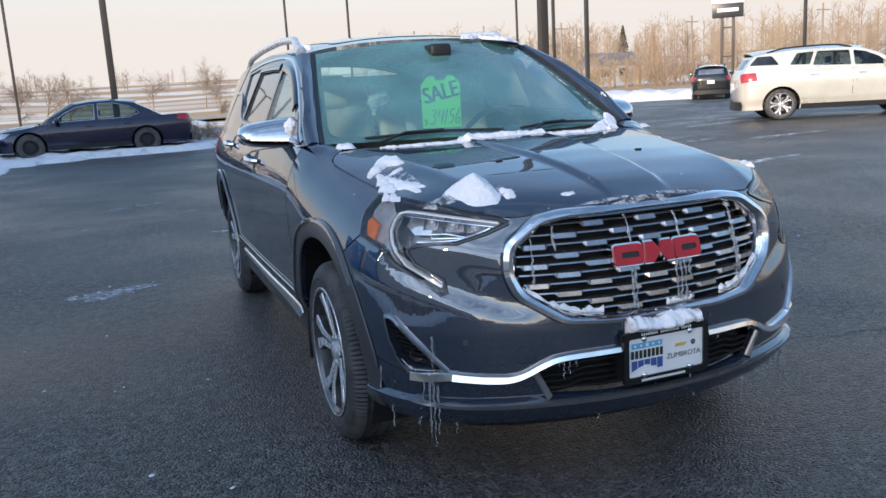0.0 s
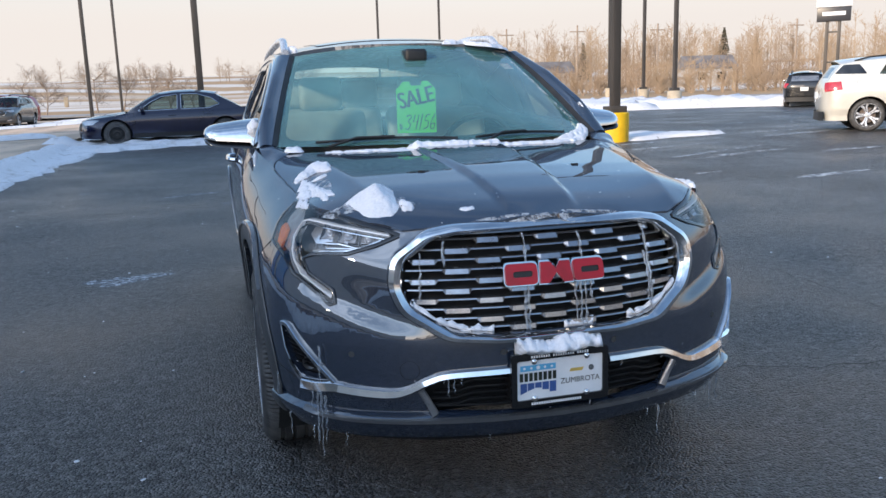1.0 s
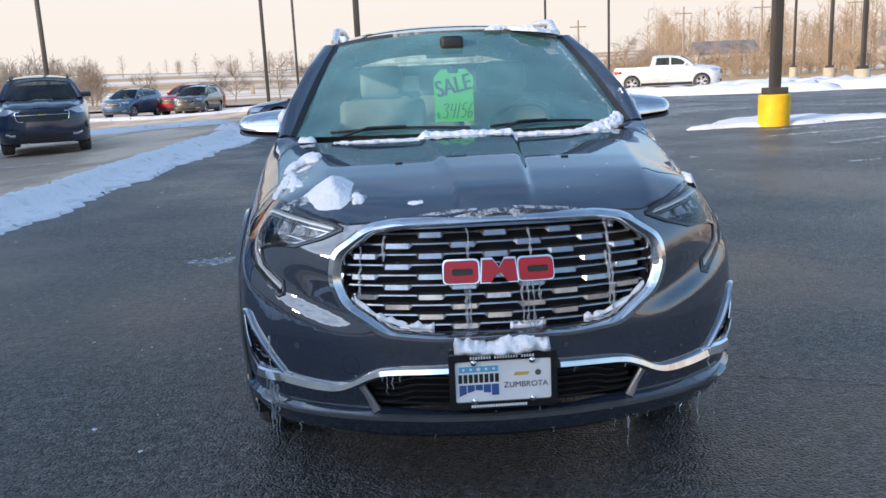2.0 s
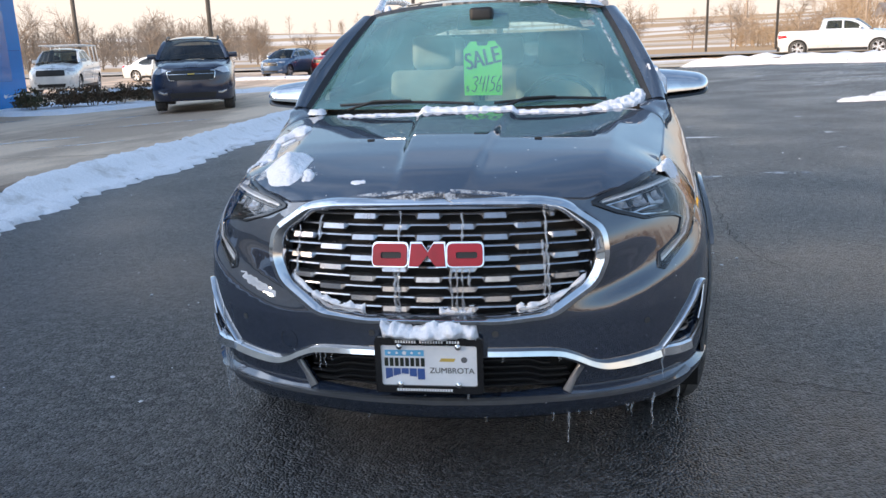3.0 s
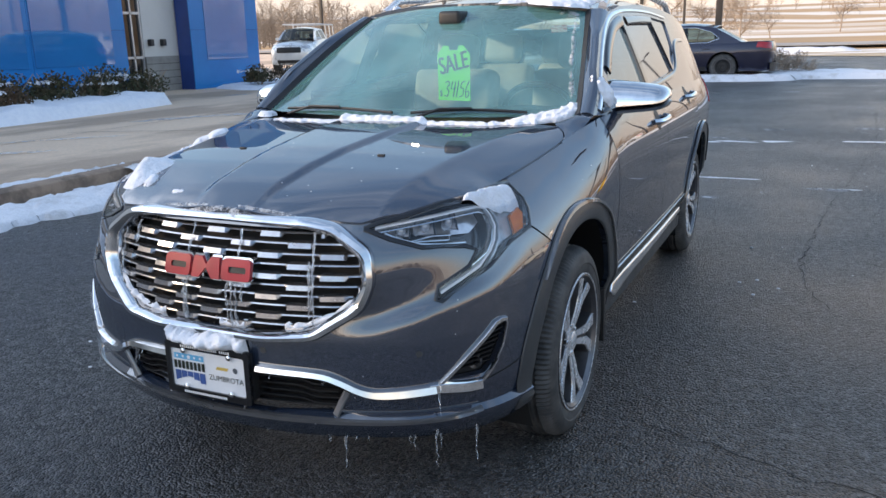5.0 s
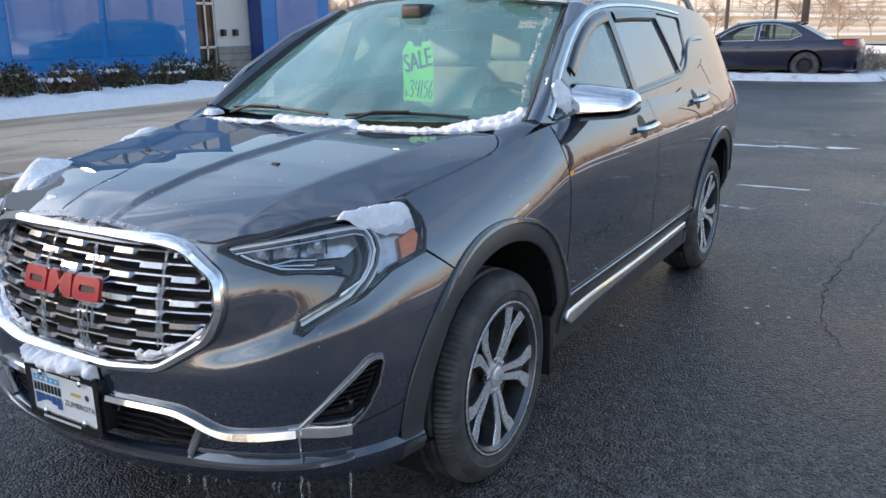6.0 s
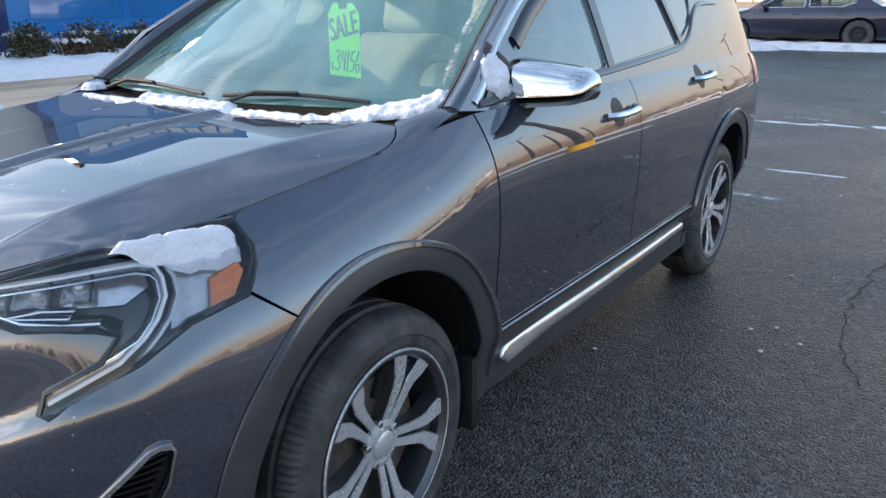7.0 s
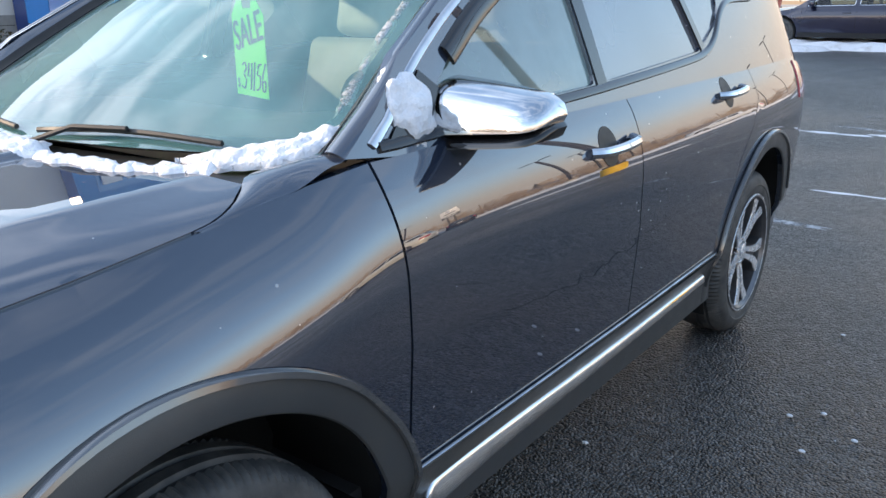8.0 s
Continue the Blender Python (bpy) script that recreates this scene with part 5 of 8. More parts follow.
# chrome bar across the bumper and fog lamp bezels
bar = smooth_line([(.158, .486), (.335, .479), (.40, .462), (.455, .434), (.50, .421), (.56, .422), (.61, .427), (.655, .432)], 4)
for side in (1, -1):
    ln = [(side * B.uf(x), z) for x, z in bar]
    la, lz = [abs(p[0]) for p in ln], [p[1] for p in ln]
    part("bumper_bar", ribbon(ln, .029, lambda u, z, d: B.P(u, z, d + .40 * (z - float(np.interp(abs(u), la, lz)))), depth=.020, taper=lambda t: .80 + .30 * sstep(.40, .7, t)), M["chrome"], suv, "chrome bar across the bumper")
    fp = fog_poly if side > 0 else mirrored(fog_poly)
    bez = part("fog_bezel", patch([(u, z) for u, z in fp], lambda u, z, d: B.P(u, z, .030), .05), M["black"], suv, "black fog lamp recess")
    a, b = (side * B.uf(.664), .440), (side * B.uf(.786), .603)
    lnb = [(a[0] + (b[0] - a[0]) * t, a[1] + (b[1] - a[1]) * t) for t in np.linspace(0, 1, 14)] + [(side * B.uf(.795), .609), (side * B.uf(.804), .606)]
    part("bezel_strip", ribbon(lnb, .015, B.P, depth=.012), M["chrome"], bez)
    foot_x = np.linspace(.640, .757, 10)
    part("bezel_foot", ribbon([(side * B.uf(x), .4325 - .006 * sstep(.66, .74, x)) for x in foot_x], .036, lambda u, z, d: B.P(u, z, d + .25 * (z - .43)), depth=.018, taper=lambda t: .92 + .16 * sstep(0, .4, t)), M["chrome"], bez, "bright chrome foot under the fog lamp")
    part("bezel_strip", ribbon([(side * B.uf(x), z) for x, z in ((.748, .428), (.762, .440), (.776, .462), (.788, .492))], .016, B.P, depth=.012, taper=lambda t: 1.2 - .9 * t), M["chrome"], bez)
    part("bezel_strip", ribbon([(side * B.uf(x), z) for x, z in ((.788, .490), (.799, .53), (.806, .592), (.802, .605))], .007, B.P, depth=.006), M["chrome_dull"], bez)
    for k in range(8):
        z = .478 + k * .0150
        x0, x1 = .690 + (z - .455) * .715, .770 + (z - .455) * .26
        part("bezel_slat", ribbon([(side * B.uf(x0 + (x1 - x0) * t), z + .012 * t) for t in (0, .5, 1)], .006, lambda u, q, d: B.P(u, q, d + .016), depth=.012), M["gloss_black"], bez)
    bm = bmesh.new()
    c = Vector(B.P(side * B.uf(.748), .488, .020))
    lathe(bm, [(.022, .01), (.022, -.004), (.017, -.002), (.001, .002)], 20, axis="y", centre=c)
    part("fog_lamp", bm, M["alloy_dark"], bez, "round fog lamp")
    for x in (.617, .18):
        bm = bmesh.new()
        p = B.P(side * B.uf(x), .54, -.001)
        bmesh.ops.create_circle(bm, cap_ends=True, radius=.010, segments=16, matrix=Matrix.Translation(p) @ Vector((side * x * .9, -1, 0)).normalized().to_track_quat("Z", "Y").to_matrix().to_4x4())
        part("parking_sensor", bm, M["cladding"], suv)
for side in (1, -1):
    seam = [(side * u, z) for u, z in smooth_line([(B.uf(.762), .430), (B.uf(.79), .440), (B.us(.42), .462), (B.us(.47), .505), (B.us(.50), .528), (B.us(.55), .535)], 5)]
    part("bumper_seam", ribbon(seam, .005, B.P, depth=.0008), M["void"], suv)
    bm = bmesh.new()
    p = B.P(side * B.us(.50), .60, -.001)
    bmesh.ops.create_circle(bm, cap_ends=True, radius=.010, segments=16, matrix=Matrix.Translation(p) @ Vector((side, -.32, 0)).normalized().to_track_quat("Z", "Y").to_matrix().to_4x4())
    part("parking_sensor", bm, M["cladding"], suv)
# tow-hook cover
bm = bmesh.new()
p = B.F(-.455, .492, -.0015)
v = bmesh.ops.create_circle(bm, cap_ends=False, radius=.030, segments=28)["verts"]
v2 = bmesh.ops.create_circle(bm, cap_ends=False, radius=.0285, segments=28)["verts"]
for k in range(28):
    bm.faces.new((v[k], v[(k + 1) % 28], v2[(k + 1) % 28], v2[k]))
bmesh.ops.transform(bm, matrix=Matrix.Translation(p) @ Vector((-.34, -1, 0)).normalized().to_track_quat("Z", "Y").to_matrix().to_4x4(), verts=bm.verts)
part("tow_cover", bm, M["black"], suv)
# lower grille
lg = part("lower_grille", patch(uz([(x * 1.02, z) for x, z in low_grille]), lambda u, z, d: B.P(u, z, .06), .06), M["void"], suv, "black lower grille opening")
for k in range(5):
    z = .452 - k * .021
    xm = .40 if k else .36
    for side in (1, -1):
        pts = [(side * B.uf(x), z - (.016 * sstep(.27, .33, x) if k < 4 else 0)) for x in np.linspace(.01, xm - .01 * abs(k - 2), 16)]
        part("lower_bar", ribbon(pts, .007, lambda u, q, d: B.P(u, q, d + .030), depth=.014), M["black"], lg)
for side in (1, -1):
    part("grille_end", ribbon([(side * B.uf(.425), .428), (side * B.uf(.405), .39), (side * B.uf(.385), .348)], .022, B.P, depth=.010), M["skid"], lg)

# headlamps
for side in (1, -1):
    ol = lamp_outline(top=-.003)
    f, s, n = B.uf, B.us, B.near
    fl = side < 0
    Pn = lambda u, z, d=0.0, side=side: B.P(side * u, z, d)
    hl = part("headlamp", patch(ol, lambda u, z, d: Pn(u, z, .066), .05, flip=fl), M["gloss_black"], suv, "headlamp with projector lenses and hooked light strip")
    pane_thin(part("lens_cover", patch(ol, lambda u, z, d: Pn(u, z, d - .003), (.04, .03), rim=.03, flip=fl), M["lens_glass"], hl, "clear lens cover"))
    part("lens_seal", ribbon(ol + ol[:1], .013, lambda u, z, d: Pn(u, z, d - .001), depth=.004), M["gloss_black"], hl, "black seal round the lens")
    strip = [n(.480, .200, .890), n(.56, .255, .903), n(.62, .31, .913), n(.671, .363, .920), n(.705, .400, .921), n(.728, .420, .914), n(.740, .425, .895), n(.747, .418, .866), n(.752, .395, .832), n(.750, .372, .805), n(.735, .329, .768), n(.700, .275, .735), n(.660, .240, .708)]
    part("light_strip", ribbon(strip, .0095, lambda u, z, d: Pn(u, z, d + .012), depth=.014, taper=lambda t: .8 + .4 * sstep(.25, .5, t)), M["drl"], hl, "white light strip")
    inner_ = [(u - (.013 if 4 < k else .003), z - (.013 if k < 6 else .004 if k < 10 else -.010)) for k, (u, z) in enumerate(strip)]
    part("strip_edge", ribbon(inner_, .0045, lambda u, z, d: Pn(u, z, d + .016), depth=.016), M["chrome"], hl)
    part("strip_bed", ribbon([((a[0] + b[0]) / 2, (a[1] + b[1]) / 2) for a, b in zip(strip, inner_)], .013, lambda u, z, d: Pn(u, z, d + .024), depth=.010), M["chrome_dull"], hl)
    outer_ = [(u + .024, z - (.004 if k < 10 else .012)) for k, (u, z) in enumerate(strip)][5:]
    part("strip_edge", ribbon(outer_, .014, lambda u, z, d: Pn(u, z, d + .016), depth=.012, taper=lambda t: 1 - .6 * t), M["lamp_clear"], hl)
    low = [n(.505, .206, .876), n(.548, .222, .858), n(.60, .245, .844), n(.66, .28, .838), n(.700, .32, .836)]
    part("chrome_fin", ribbon(low, .006, lambda u, z, d: Pn(u, z, d + .020), depth=.014), M["chrome"], hl)
    tri_ = [(f(.600), .850), (f(.668), .862), (f(.712), .860), (f(.706), .848), (f(.600), .850)]
    part("chrome_fin", ribbon(tri_, .0045, lambda u, z, d: Pn(u, z, d + .020), depth=.014), M["chrome"], hl)
    shelf = [n(.50, .206, .880), n(.56, .255, .891), n(.62, .31, .901), n(.69, .39, .907), n(.722, .40, .902), n(.733, .40, .87), n(.72, .35, .847), n(.66, .285, .850), n(.60, .25, .856), n(.548, .225, .866)]
    part("reflector_shelf", patch(shelf, lambda u, z, d: Pn(u, z, .050), .03, flip=fl), M["lamp_bowl"], hl, "silver lamp reflector")
    # mirrored bowls with dark walls between them
    for x, w, h in ((.575, .034, .024), (.645, .034, .034), (.712, .026, .036)):
        zc = .872 + .10 * (x - .575)
        sq = rounded([(f(x) - w, zc - h * .45), (f(x) + w, zc - h * .40), (f(x) + w * .92, zc + h * .80), (f(x) - w, zc + h * .55)], .009, 3)

        def bowl(u, z, d, x=x, w=w, zc=zc):
            r = min(1.0, math.hypot((u - f(x)) / (w * 1.15), (z - zc - .004) / .030))
            return Pn(u, z, .012 + .024 * (1 - r * r) + d)
        part("reflector_bowl", patch(sq, bowl, .008, rim=-.008, flip=fl), M["lamp_bowl"], hl, "mirrored lamp bowl")
        bm = bmesh.new()
        c_ = Vector(Pn(f(x) + w * .15, zc + .004, .024))
        bmesh.ops.create_uvsphere(bm, u_segments=20, v_segments=12, radius=1, matrix=Matrix.Translation(c_) @ Matrix.Diagonal((w * .46, .014, .0150, 1)))
        part("projector", bm, M["lamp_clear"], hl, "glass projector")
        part("bowl_wall", ribbon([(f(x) + w * 1.05, zc - .016), (f(x) + w * .98, zc + h * .8)], .007, lambda u, z, d: Pn(u, z, d + .020), depth=.012), M["gloss_black"], hl)
    for k in range(4):
        z = .802 - k * .014
        a_ = n(.722 - k * .016, .315 - k * .02, z)
        part("hook_rib", ribbon([a_, (a_[0] + .020, z + .006)], .005, lambda u, q, d: Pn(u, q, d + .030), depth=.010), M["chrome_dull"], hl)
    out_ = [n(.738, .45, .905), (s(.50), .945), (s(.565), .935), (s(.572), .905), (s(.545), .868), (s(.49), .825), n(.765, .41, .802)]
    part("side_reflector", patch(out_, lambda u, z, d: Pn(u, z, .022), .05, flip=fl), M["lamp_clear"], hl)
    amb = [(s(.475), .872), (s(.545), .888), (s(.550), .874), (s(.505), .832), (s(.455), .808)]
    part("amber_reflector", patch(amb, lambda u, z, d: Pn(u, z, d + .008), .03, rim=.01, flip=fl), M["amber"], hl, "amber side reflector")

# dealer plate
plate = new("dealer_plate")
plate.parent = suv
plate["label"] = "white dealer plate with blue print in a black frame"
PX, PY, PZ = -.010, .020, .452
part("plate_bracket", new_box(PX - .150, PX + .150, PY + .004, PY + .075, PZ - .075, PZ + .075, bev=.006), M["black"], plate)
bm = bmesh.new()
fo, fi = rounded([(-.157, -.084), (.157, -.084), (.157, .084), (-.157, .084)], .012, 4), rounded([(-.139, -.062), (.139, -.062), (.139, .062), (-.139, .062)], .008, 4)
bm = patch(fo, lambda x, z, d: (PX + x, PY - .010 + d, PZ + z), .1, holes=[fi], rim=.012)
part("plate_frame", bm, M["gloss_black"], plate, "black plate frame")
part("plate_face", new_box(PX - .142, PX + .142, PY - .004, PY + .002, PZ - .064, PZ + .064), M["white_plate"], plate, smooth=False)


def print_bar(x0, x1, z0, z1, m, y=PY - .0055, sk=0.0):
    bm = bmesh.new()
    bm.faces.new([bm.verts.new((PX + a + sk * (c - z0), y, PZ + c)) for a, c in ((x0, z0), (x1, z0), (x1, z1), (x0, z1))])
    part("print", bm, m, plate, smooth=False)


print_bar(-.128, -.014, .028, .046, M["lilac"])
for k in range(5):
    bm = bmesh.new()
    bmesh.ops.create_circle(bm, cap_ends=True, radius=.0045 if k != 2 else .007, segments=5, matrix=Matrix.Translation((PX - .115 + k * .022, PY - .0062, PZ + .037)) @ Matrix.Rotation(radians(90), 4, "X"))
    part("print", bm, M["white_plate"], plate, smooth=False)
for k in range(8):
    print_bar(-.130 + k * .0152, -.130 + k * .0152 + .011, -.004, .022, M["ink"])
for k, (d0) in enumerate((.0, .012, .020, .020, .012)):
    bm = bmesh.new()
    xa = PX - .128 + k * .0235
    zt = PZ - .010
    hz_ = (-.050, -.040, -.032, -.040, -.050)[k]
    hz2 = (-.042, -.034, -.034, -.042, -.050)[k]
    bm.faces.new([bm.verts.new(p) for p in ((xa, PY - .0055, PZ + hz_ + .006), (xa + .021, PY - .0055, PZ + hz2 + .006), (xa + .021, PY - .0055, zt), (xa, PY - .0055, zt))])
    part("print", bm, M["navy"], plate, smooth=False)
bm = bmesh.new()
bm.faces.new([bm.verts.new((PX + x, PY - .0055, PZ + z)) for x, z in ((.030, .012), (.072, .012), (.078, .022), (.036, .022))])
part("print", bm, M["gold"], plate, smooth=False)
bm = bmesh.new()
bmesh.ops.create_circle(bm, cap_ends=True, radius=.009, segments=20, matrix=Matrix.Translation((PX + .102, PY - .0055, PZ + .018)) @ Matrix.Rotation(radians(90), 4, "X"))
part("print", bm, M["chrome_dull"], plate, smooth=False)
bm = text_mesh("ZUMBROTA", .024, spacing=1.0)
bmesh.ops.transform(bm, matrix=Matrix.Translation((PX + .066, PY - .0056, PZ - .016)) @ Matrix.Rotation(radians(90), 4, "X"), verts=bm.verts)
part("lettering", bm, M["ink"], plate, smooth=False)
for z, n, w in ((.073, 24, .0052), (-.074, 21, .0060)):
    for k in range(n):
        if z > 0 and k in (8, 18):
            continue
        x0 = -.095 + k * .0078
        print_bar(x0, x0 + w, z - .004, z + .004, M["pale"], y=PY - .0112)
for x, z in ((-.085, .058), (.085, .058), (-.085, -.058), (.085, -.058)):
    bm = bmesh.new()
    lathe(bm, [(.009, .004), (.009, -.006), (.006, -.009), (.001, -.010)], 12, axis="y", centre=(PX + x, PY - .006, PZ + z))
    part("plate_screw", bm, M["chrome"], plate)

# wipers
for x0, x1 in ((-.55, .02), (.10, .54)):
    wp = new("wiper")
    wp.parent = suv
    p = [Vector(B.W(a / .70, .012 + .022 * math.sin(math.pi * (a - x0) / (x1 - x0)), -.012)) for a in np.linspace(x0, x1, 12)]
    part("blade", tube(bmesh.new(), p, .006, 6), M["black"], wp)
    part("arm", tube(bmesh.new(), [p[1] + Vector((-.01, -.05, -.02)), p[3] + Vector((0, -.02, .008)), p[6] + Vector((0, -.008, .006))], .006, 6), M["black"], wp)

# screen washer mark and sticker
bm = bmesh.new()
for x, y in ((.293, .545), (-.28, .56)):
    box(bm, x - .012, x + .012, y - .006, y + .006, B.hz(x, y) - .002, B.hz(x, y) + .004, bev=.001)
    part("washer_nozzle", bm, M["black"], suv)
    bm = bmesh.new()
bm.free()
part("sticker", patch([(.78, .72), (.885, .74), (.875, .82), (.77, .80)], lambda a, b, d: B.W(a, b, .006), .1), M["sticker"], suv, "small paper sticker inside the glass")

# interior
part("dashboard", patch([(-.72, 1.28), (.72, 1.28), (.72, 1.84), (-.72, 1.84)], lambda x, y, d: (x, y, 1.050 + .025 * math.sin(math.pi * (y - 1.26) / .62) + (.03 * math.exp(-((x - .37) / .2) ** 2) if y > 1.5 else 0)), .06, rim=0), M["interior"], suv, "dark dashboard")
part("dash_front", new_box(-.72, .72, 1.78, 1.86, .70, 1.05, bev=.03), M["interior"], suv)
part("cabin_floor", new_box(-.78, .78, 1.3, 4.3, .36, .42), M["interior"], suv)
for x, y, nm in ((.37, 2.42, 0), (-.37, 2.42, 0), (.40, 3.28, 1), (-.40, 3.28, 1), (0, 3.30, 2)):
    seat = new("front_seat" if nm == 0 else "rear_seat")
    seat.parent = suv
    seat["label"] = "light grey leather seat"
    hw = .255 if nm == 0 else (.22 if nm == 1 else .14)
    part("cushion", new_box(x - hw, x + hw, y - .42, y + .10, .62, .78, bev=.06, seg=4), M["leather"], seat)
    bm = new_box(-hw, hw, -.075, .075, -.02, .49, bev=.055, seg=4)
    bmesh.ops.transform(bm, matrix=pose(x, y + .10, .74, -16), verts=bm.verts)
    part("backrest", bm, M["leather"], seat)
    bm = new_box(-.125, .125, -.055, .055, .50, .69, bev=.045, seg=4)
    bmesh.ops.transform(bm, matrix=pose(x, y + .10, .74, -14), verts=bm.verts)
    part("headrest", bm, M["leather"], seat)
stw = new("steering_wheel")
stw.parent = suv
sm = pose(.37, 1.93, 1.02, -62)
bm = bmesh.new()
rows = []
for k in range(36):
    a = 2 * math.pi * k / 36
    rows.append([bm.verts.new(((.185 + .015 * math.cos(2 * math.pi * j / 8)) * math.cos(a), (.185 + .015 * math.cos(2 * math.pi * j / 8)) * math.sin(a), .015 * math.sin(2 * math.pi * j / 8))) for j in range(8)])
for p, q in zip(rows, rows[1:] + rows[:1]):
    for j in range(8):
        bm.faces.new((p[j], q[j], q[(j + 1) % 8], p[(j + 1) % 8]))
bmesh.ops.transform(bm, matrix=sm, verts=bm.verts)
part("wheel_rim", bm, M["interior"], stw)
bm = new_box(-.07, .07, -.06, .06, -.03, .02, bev=.02)
box(bm, -.18, .18, -.02, .02, -.012, .008, bev=.006)
bmesh.ops.transform(bm, matrix=sm, verts=bm.verts)
part("hub", bm, M["interior"], stw)
bm = new_box(-.125, .125, -.012, .012, -.035, .035, bev=.011, seg=3)
bmesh.ops.transform(bm, matrix=pose(0, 1.80, 1.455, 12), verts=bm.verts)
part("rear_view_mirror", bm, M["gloss_black"], suv, "black rear-view mirror")
bm = new_box(-.055, .055, 1.70, 1.82, 1.455, 1.52, bev=.02, seg=3)
part("camera_housing", bm, M["black"], suv)

# sale tag hanging behind the glass
tag = thing("sale_tag", "bright green paper price tag hanging behind the windshield", "price tag")
TM = pose(0.0, 1.745, 1.236, 90, 0, -15)
tp = [(-.098, -.126), (.098, -.126), (.098, .090), (.062, .128), (.030, .128), (.024, .108), (-.024, .108), (-.030, .128), (-.062, .128), (-.098, .090)]
bm = patch(tp, lambda x, y, d: (x, y, -d), .3, rim=.0015)
bmesh.ops.transform(bm, matrix=TM, verts=bm.verts)
part("card", bm, M["tag"], tag)
for body, size, x, y, rot, sc in (("SALE", .096, .0, .046, 12, (.86, 1.14)),):
    bm = text_mesh(body, size, spacing=1.0)
    bmesh.ops.scale(bm, vec=(sc[0], sc[1], 1), verts=bm.verts)
    bmesh.ops.transform(bm, matrix=TM @ pose(x, y, .0012, 0, 0, rot), verts=bm.verts)
    part("printed_word", bm, M["ink"], tag, smooth=False)
    for dx in (-.0016, .0016):
        bm = text_mesh(body, size, spacing=1.0)
        bmesh.ops.scale(bm, vec=(sc[0] * 1.03, sc[1] * 1.03, 1), verts=bm.verts)
        bmesh.ops.transform(bm, matrix=TM @ pose(x + dx * 2, y, .0014 + dx * .05, 0, 0, rot), verts=bm.verts)
        part("printed_word", bm, M["ink"], tag, smooth=False)
bm = text_mesh("$", .038)
bmesh.ops.transform(bm, matrix=TM @ pose(-.080, -.094, .0012), verts=bm.verts)
part("printed_sign", bm, M["ink"], tag, smooth=False)
# handwritten figures 34156 as pen strokes
strokes = [[(0, .9), (.5, 1), (.75, .8), (.35, .58), (.75, .35), (.5, .02), (0, .1)], [(.15, 1), (0, .5), (.75, .55)], [(.7, 1), (.55, 0)], [(.35, 1.05), (.2, -.02)], [(.8, 1), (.3, .95), (.15, .6), (.6, .55), (.6, .15), (.05, .02)], [(.55, 1.05), (.12, .5), (.2, .05), (.6, .05), (.65, .38), (.15, .35)]]
offs = [-.062, -.024, -.024, .006, .030, .062]
for st, ox in zip(strokes, offs):
    ln = smooth_line([(ox + p[0] * .034 + p[1] * .012, -.108 + p[1] * .072) for p in st], 5) if len(st) > 3 else [(ox + p[0] * .034 + p[1] * .012, -.108 + p[1] * .072) for p in st]
    bm = bmesh.new()
    tube(bm, [TM @ Vector((x, y, .0012)) for x, y in ln], .0021, 5)
    part("pen_stroke", bm, M["ink"], tag)


# ---- snow and ice on the SUV ----
def car_snow(name, poly, fn, height, label, seed, step=.014, rough=.45, material="snow", cone=False):
    return tagged(part(name, lump(bmesh.new(), poly, fn, height, step=step, seed=seed, rough=rough, cone=cone), M[material], angle=180), label, "snow")


def ragged(pts, n, amp, seed):
    """An outline with small random bays."""
    r = random.Random(seed)
    out = []
    for (a, b) in zip(pts, pts[1:] + pts[:1]):
        for k in range(n):
            t = k / n
            out.append((a[0] + (b[0] - a[0]) * t + r.uniform(-amp, amp), a[1] + (b[1] - a[1]) * t + r.uniform(-amp, amp)))
    return out


car_snow("snow_patch", ragged([(-.600, .365), (-.530, .400), (-.455, .420), (-.425, .380), (-.430, .270), (-.462, .236), (-.530, .262)], 4, .006, 4), B.H, .050, "small peaked heap of fresh snow on the hood", 1, step=.010, cone=True, rough=.25)
car_snow("snow_patch", blob_outline(-.410, .275, .022, .032, 9), B.H, .022, "small clump of snow on the hood", 2)
car_snow("snow_patch", ragged([(-.715, .765), (-.690, .80), (-.650, .85), (-.598, .890), (-.560, .80), (-.574, .736), (-.62, .775), (-.655, .765), (-.69, .745)], 4, .006, 5), B.H, .024, "thin patch of snow on the hood", 3)
car_snow("snow_patch", ragged([(-.660, .70), (-.60, .715), (-.585, .69), (-.640, .675)], 4, .005, 6), B.H, .012, "thin patch of snow on the hood", 4)
car_snow("snow_patch", blob_outline(-.235, .205, .026, .014, 7), B.H, .010, "crumb of snow on the hood", 5)
car_snow("frost_patch", blob_outline(.02, .135, .17, .022, 8, n=60, wob=.6), B.H, .004, "crust of frost along the hood edge", 6, step=.010, rough=.9, material="frost")
car_snow("frost_patch", blob_outline(-.50, .315, .115, .040, 18, n=40, wob=.5, rot=-.3), B.H, .006, "crust of frost along the hood edge", 16, step=.010, rough=.9, material="frost")
car_snow("snow_patch", blob_outline(-.645, .57, .028, .13, 38, n=34, wob=.5, rot=.15), B.H, .012, "thin snow along the hood edge", 36, step=.012, rough=.9)
car_snow("snow_patch", ragged([(-.690, .46), (-.665, .56), (-.655, .66), (-.655, .74), (-.690, .74), (-.712, .62), (-.716, .50)], 5, .009, 44), B.H, .010, "thin crust of snow along the hood edge", 44, step=.010, rough=.9)
car_snow("frost_patch", blob_outline(-.63, .60, .035, .16, 28, n=44, wob=.45, rot=.1), B.H, .004, "crust of frost along the hood edge", 26, step=.012, rough=.9, material="frost")
rnd = random.Random(5)
